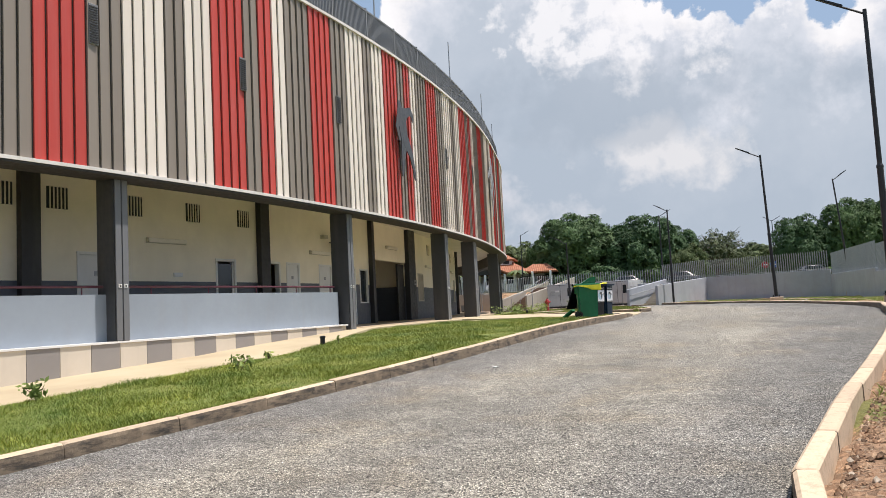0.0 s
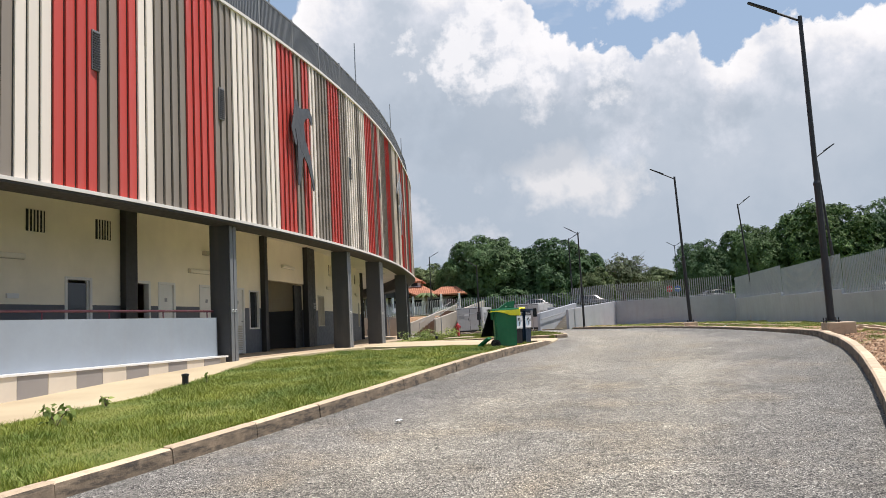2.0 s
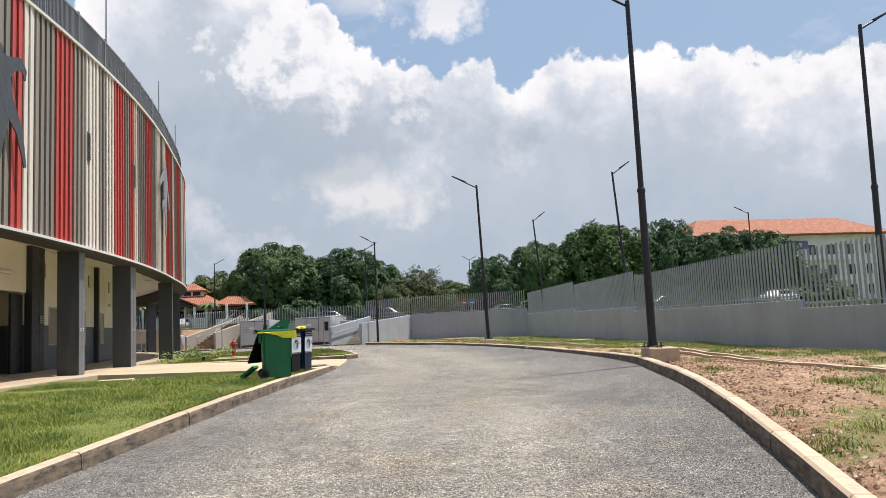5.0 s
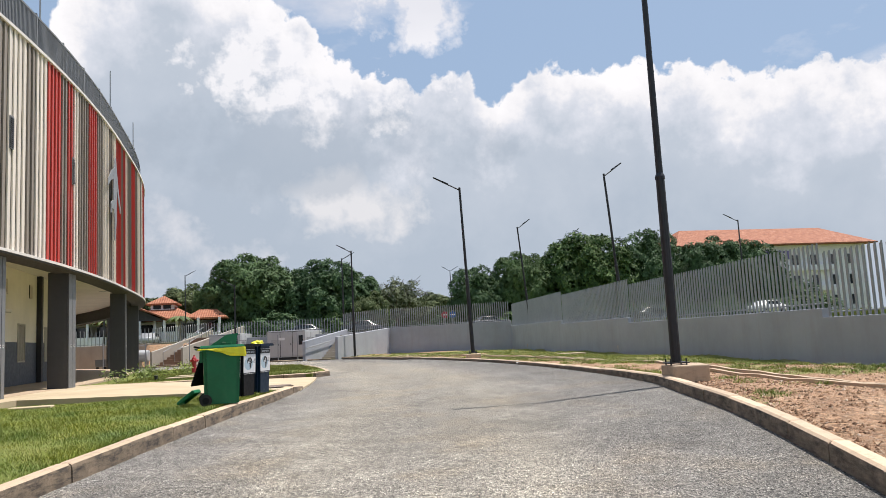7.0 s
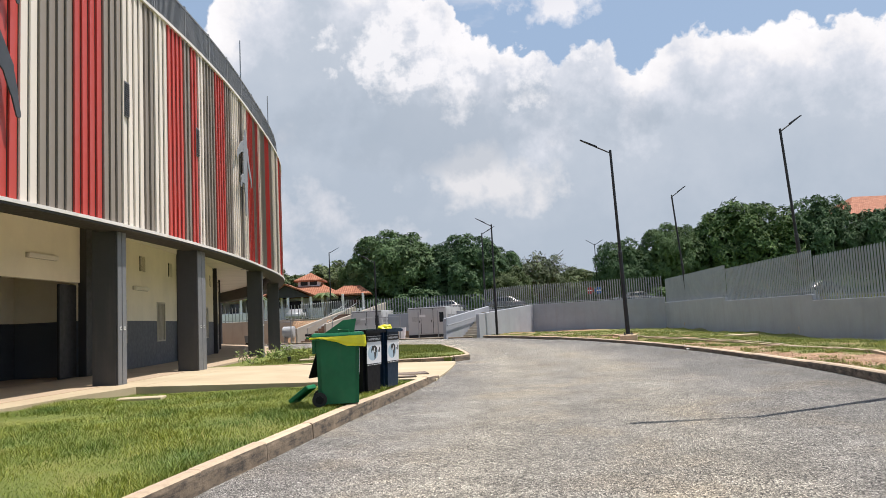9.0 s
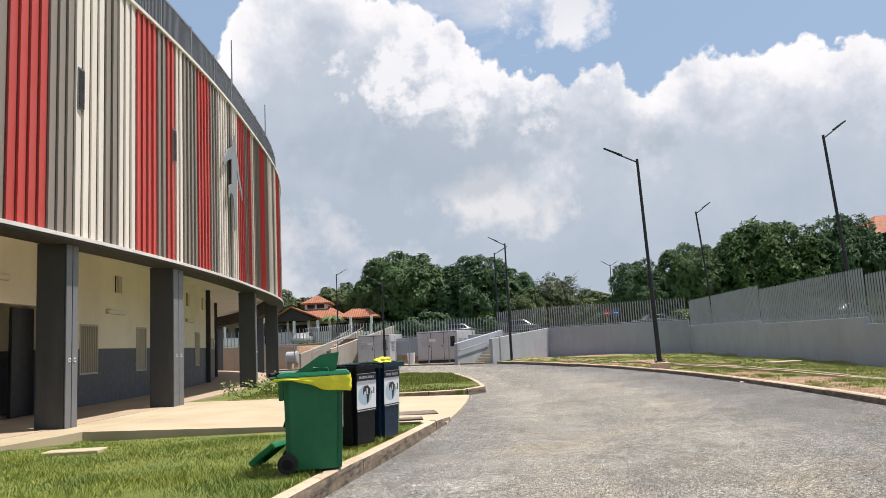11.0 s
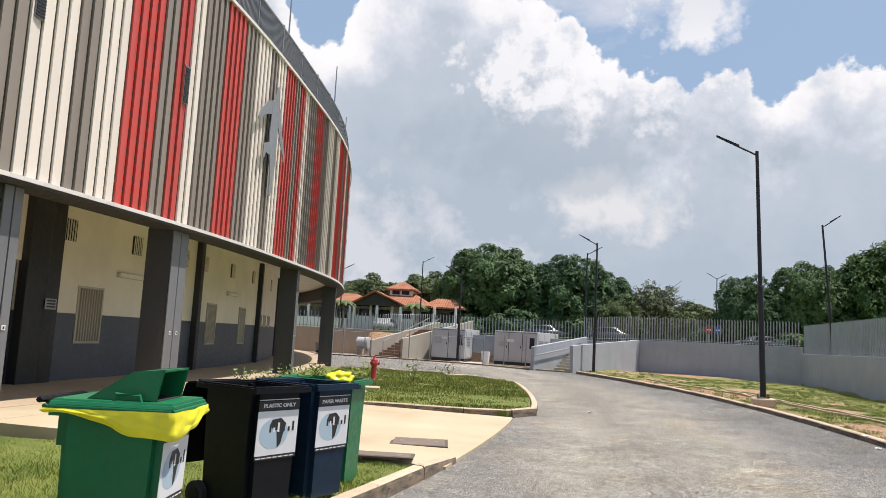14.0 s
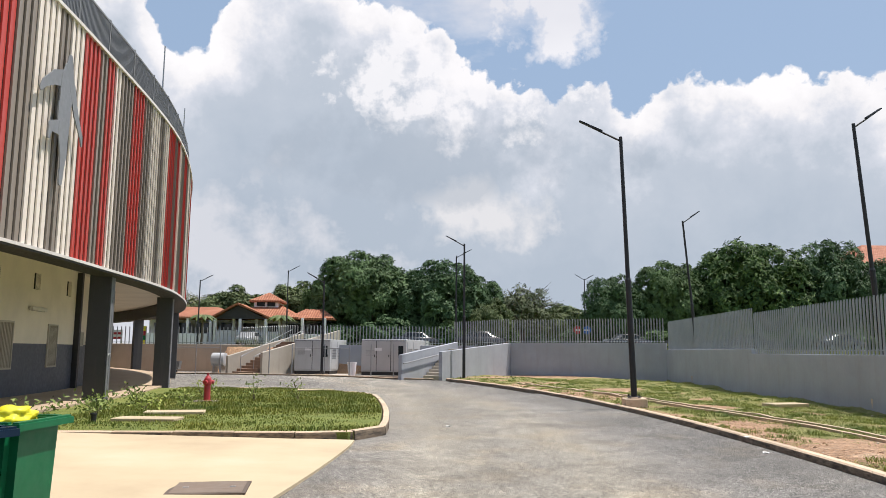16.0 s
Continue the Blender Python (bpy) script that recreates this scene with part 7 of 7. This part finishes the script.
g = np.random.default_rng(3)
n = 290000
y = 5.0 + (27.5 - 5.0) * g.uniform(0, 1, n) ** 0.95
lo = np.array([path_r(v) + 0.06 for v in y])
hi = np.array([kerb_l(v) - 0.16 for v in y])
r = lo + (hi - lo) * g.uniform(0, 1, n)
x = CX + np.sqrt((R + r) ** 2 - (y - CY) ** 2)
thick = noise_field(x, y, 0.9, 2.0)
keep = g.uniform(0, 1, n) < np.maximum(0.7, 0.75 + 0.6 * thick)
x, y, thick = x[keep], y[keep], thick[keep]
h = np.clip(0.062 + 0.075 * thick + 0.03 * noise_field(x, y, 3.2, 8.0) + g.normal(0, 0.012, len(x)), 0.034, 0.15) * np.where(y > 25.6, 0.6, 1.0)
z = np.array([lawn_z(v) for v in y]) - 0.015
grass = blades("grass", np.stack([x, y, z], 1), h, 4, m_blade, 0.0034, 1.35)
tagged(grass, "short green lawn grass with taller tufts", "grass", kind="stuff")
n = 42000
y = g.uniform(Y_ISLAND + 0.15, Y_END - 0.3, n)
x0 = np.array([circle_x(0.6)(v) for v in y])
x1 = np.array([island_x(v) - 0.12 for v in y])
x = x0 + (x1 - x0) * g.uniform(0, 1, n)
thick = noise_field(x, y, 1.1, 5.0)
h = np.clip(0.05 + 0.05 * thick + g.normal(0, 0.015, n), 0.02, 0.14)
grass = blades("grass", np.stack([x, y, np.full(n, 0.02)], 1), h, 5, m_blade_dry, 0.01)
tagged(grass, "short sunlit grass on the kerbed island", "grass", kind="stuff")
# sparse clumps on the verge
n = 150000
y = 5.0 + 59.0 * g.uniform(0, 1, n) ** 1.15
xk = np.array([right_kerb(v) + 0.26 for v in y])
xw = np.array([wall_x(v) - 0.05 for v in y])
x = xk + (xw - xk) * g.uniform(0, 1, n)
keep = g.uniform(0, 1, n) < np.array([turf_cover(a, b) for a, b in zip(x, y)])
x, y = x[keep], y[keep]
z = np.array([land(a, b) for a, b in zip(x, y)]) - 0.015
h = np.clip(0.035 + g.normal(0, 0.012, len(x)), 0.015, 0.09)
# tufts: blades crowded round some of those roots
roots = g.choice(len(x), 2000, replace=False)
per = g.integers(30, 110, len(roots))
kx = np.repeat(roots, per)
rad = np.repeat(g.uniform(0.06, 0.28, len(roots)), per) * np.sqrt(g.uniform(0, 1, len(kx)))
ang = g.uniform(0, 2 * np.pi, len(kx))
tx = x[kx] + rad * np.cos(ang)
ty = y[kx] + rad * np.sin(ang)
tx = np.maximum(tx, np.array([right_kerb(v) + 0.28 for v in ty]))
tz = np.array([land(a, b) for a, b in zip(tx, ty)]) - 0.01
x, y, z = np.concatenate([x, tx]), np.concatenate([y, ty]), np.concatenate([z, tz])
h = np.concatenate([h, np.clip(0.06 + g.normal(0, 0.02, len(tx)), 0.025, 0.12)])
grass = blades("grass", np.stack([x, y, z], 1), h, 6, m_blade_verge, 0.005, 1.3)
tagged(grass, "sparse dry grass tufts on the soil verge", "grass", kind="stuff")
# grass on the terrace behind the fence
n = 30000
y = g.uniform(14, 70, n)
x = np.array([wall_x(v) for v in y]) + 1.0 + 14 * g.uniform(0, 1, n) ** 1.5
z = np.array([land(a, b) for a, b in zip(x, y)]) - 0.02
grass = blades("grass", np.stack([x, y, z], 1), np.clip(0.14 + g.normal(0, 0.05, n), 0.05, 0.3), 7, m_blade_dry, 0.02)
tagged(grass, "rough grass on the land behind the fence", "grass", kind="stuff")

# clods of earth and broken stone on the verge
verts, faces = [], []
cg = random.Random(8)
for i in range(34000):
    y = 4.0 + 22.0 * cg.random() ** 1.2 if i < 31000 else cg.uniform(26, 60)
    k = right_kerb(y) + 0.26
    x = k + (wall_x(y) - k) * cg.random() ** 1.7
    s = 0.008 + 0.032 * cg.random() ** 4
    z = land(x, y)
    b = len(verts)
    for dx, dy, dz in ((1, 0, 0), (-0.5, 0.87, 0), (-0.5, -0.87, 0), (0.1, 0.1, 0.9), (0.55, -0.45, 0.45), (-0.5, 0.2, 0.5)):
        verts.append((x + s * dx * cg.uniform(0.6, 1.3), y + s * dy * cg.uniform(0.6, 1.3), z - 0.004 + s * dz * cg.uniform(0.6, 1.2)))
    faces += [(b, b + 4, b + 3), (b + 1, b + 5, b + 2), (b + 1, b + 3, b + 5), (b + 2, b + 5, b + 3), (b + 2, b + 3, b + 4), (b, b + 2, b + 4), (b, b + 3, b + 1)]
clods = raw("soil_clods", verts, faces, m_clod)
tagged(clods, "reddish clods of earth and broken stone", "rubble", kind="stuff")
# loose chippings on the road along both kerbs
verts, faces = [], []
for i in range(9000):
    y = cg.uniform(4.0, 34.0)
    a, b_ = circle_x(KERB_L)(y) + 0.02, right_kerb(y) - 0.02
    t = cg.random()
    x = a + (b_ - a) * t
    s = 0.004 + 0.007 * cg.random() ** 2
    z = road_z(x, y)
    b = len(verts)
    for dx, dy, dz in ((1, 0, 0), (-0.5, 0.87, 0), (-0.5, -0.87, 0), (0.1, 0.1, 0.9)):
        verts.append((x + s * dx * cg.uniform(0.6, 1.3), y + s * dy * cg.uniform(0.6, 1.3), z + s * dz))
    faces += [(b, b + 1, b + 3), (b + 1, b + 2, b + 3), (b + 2, b, b + 3)]
chips = raw("road_chippings", verts, faces, m_asphalt)
tagged(chips, "loose stone chippings lying on the road", "gravel", kind="stuff")
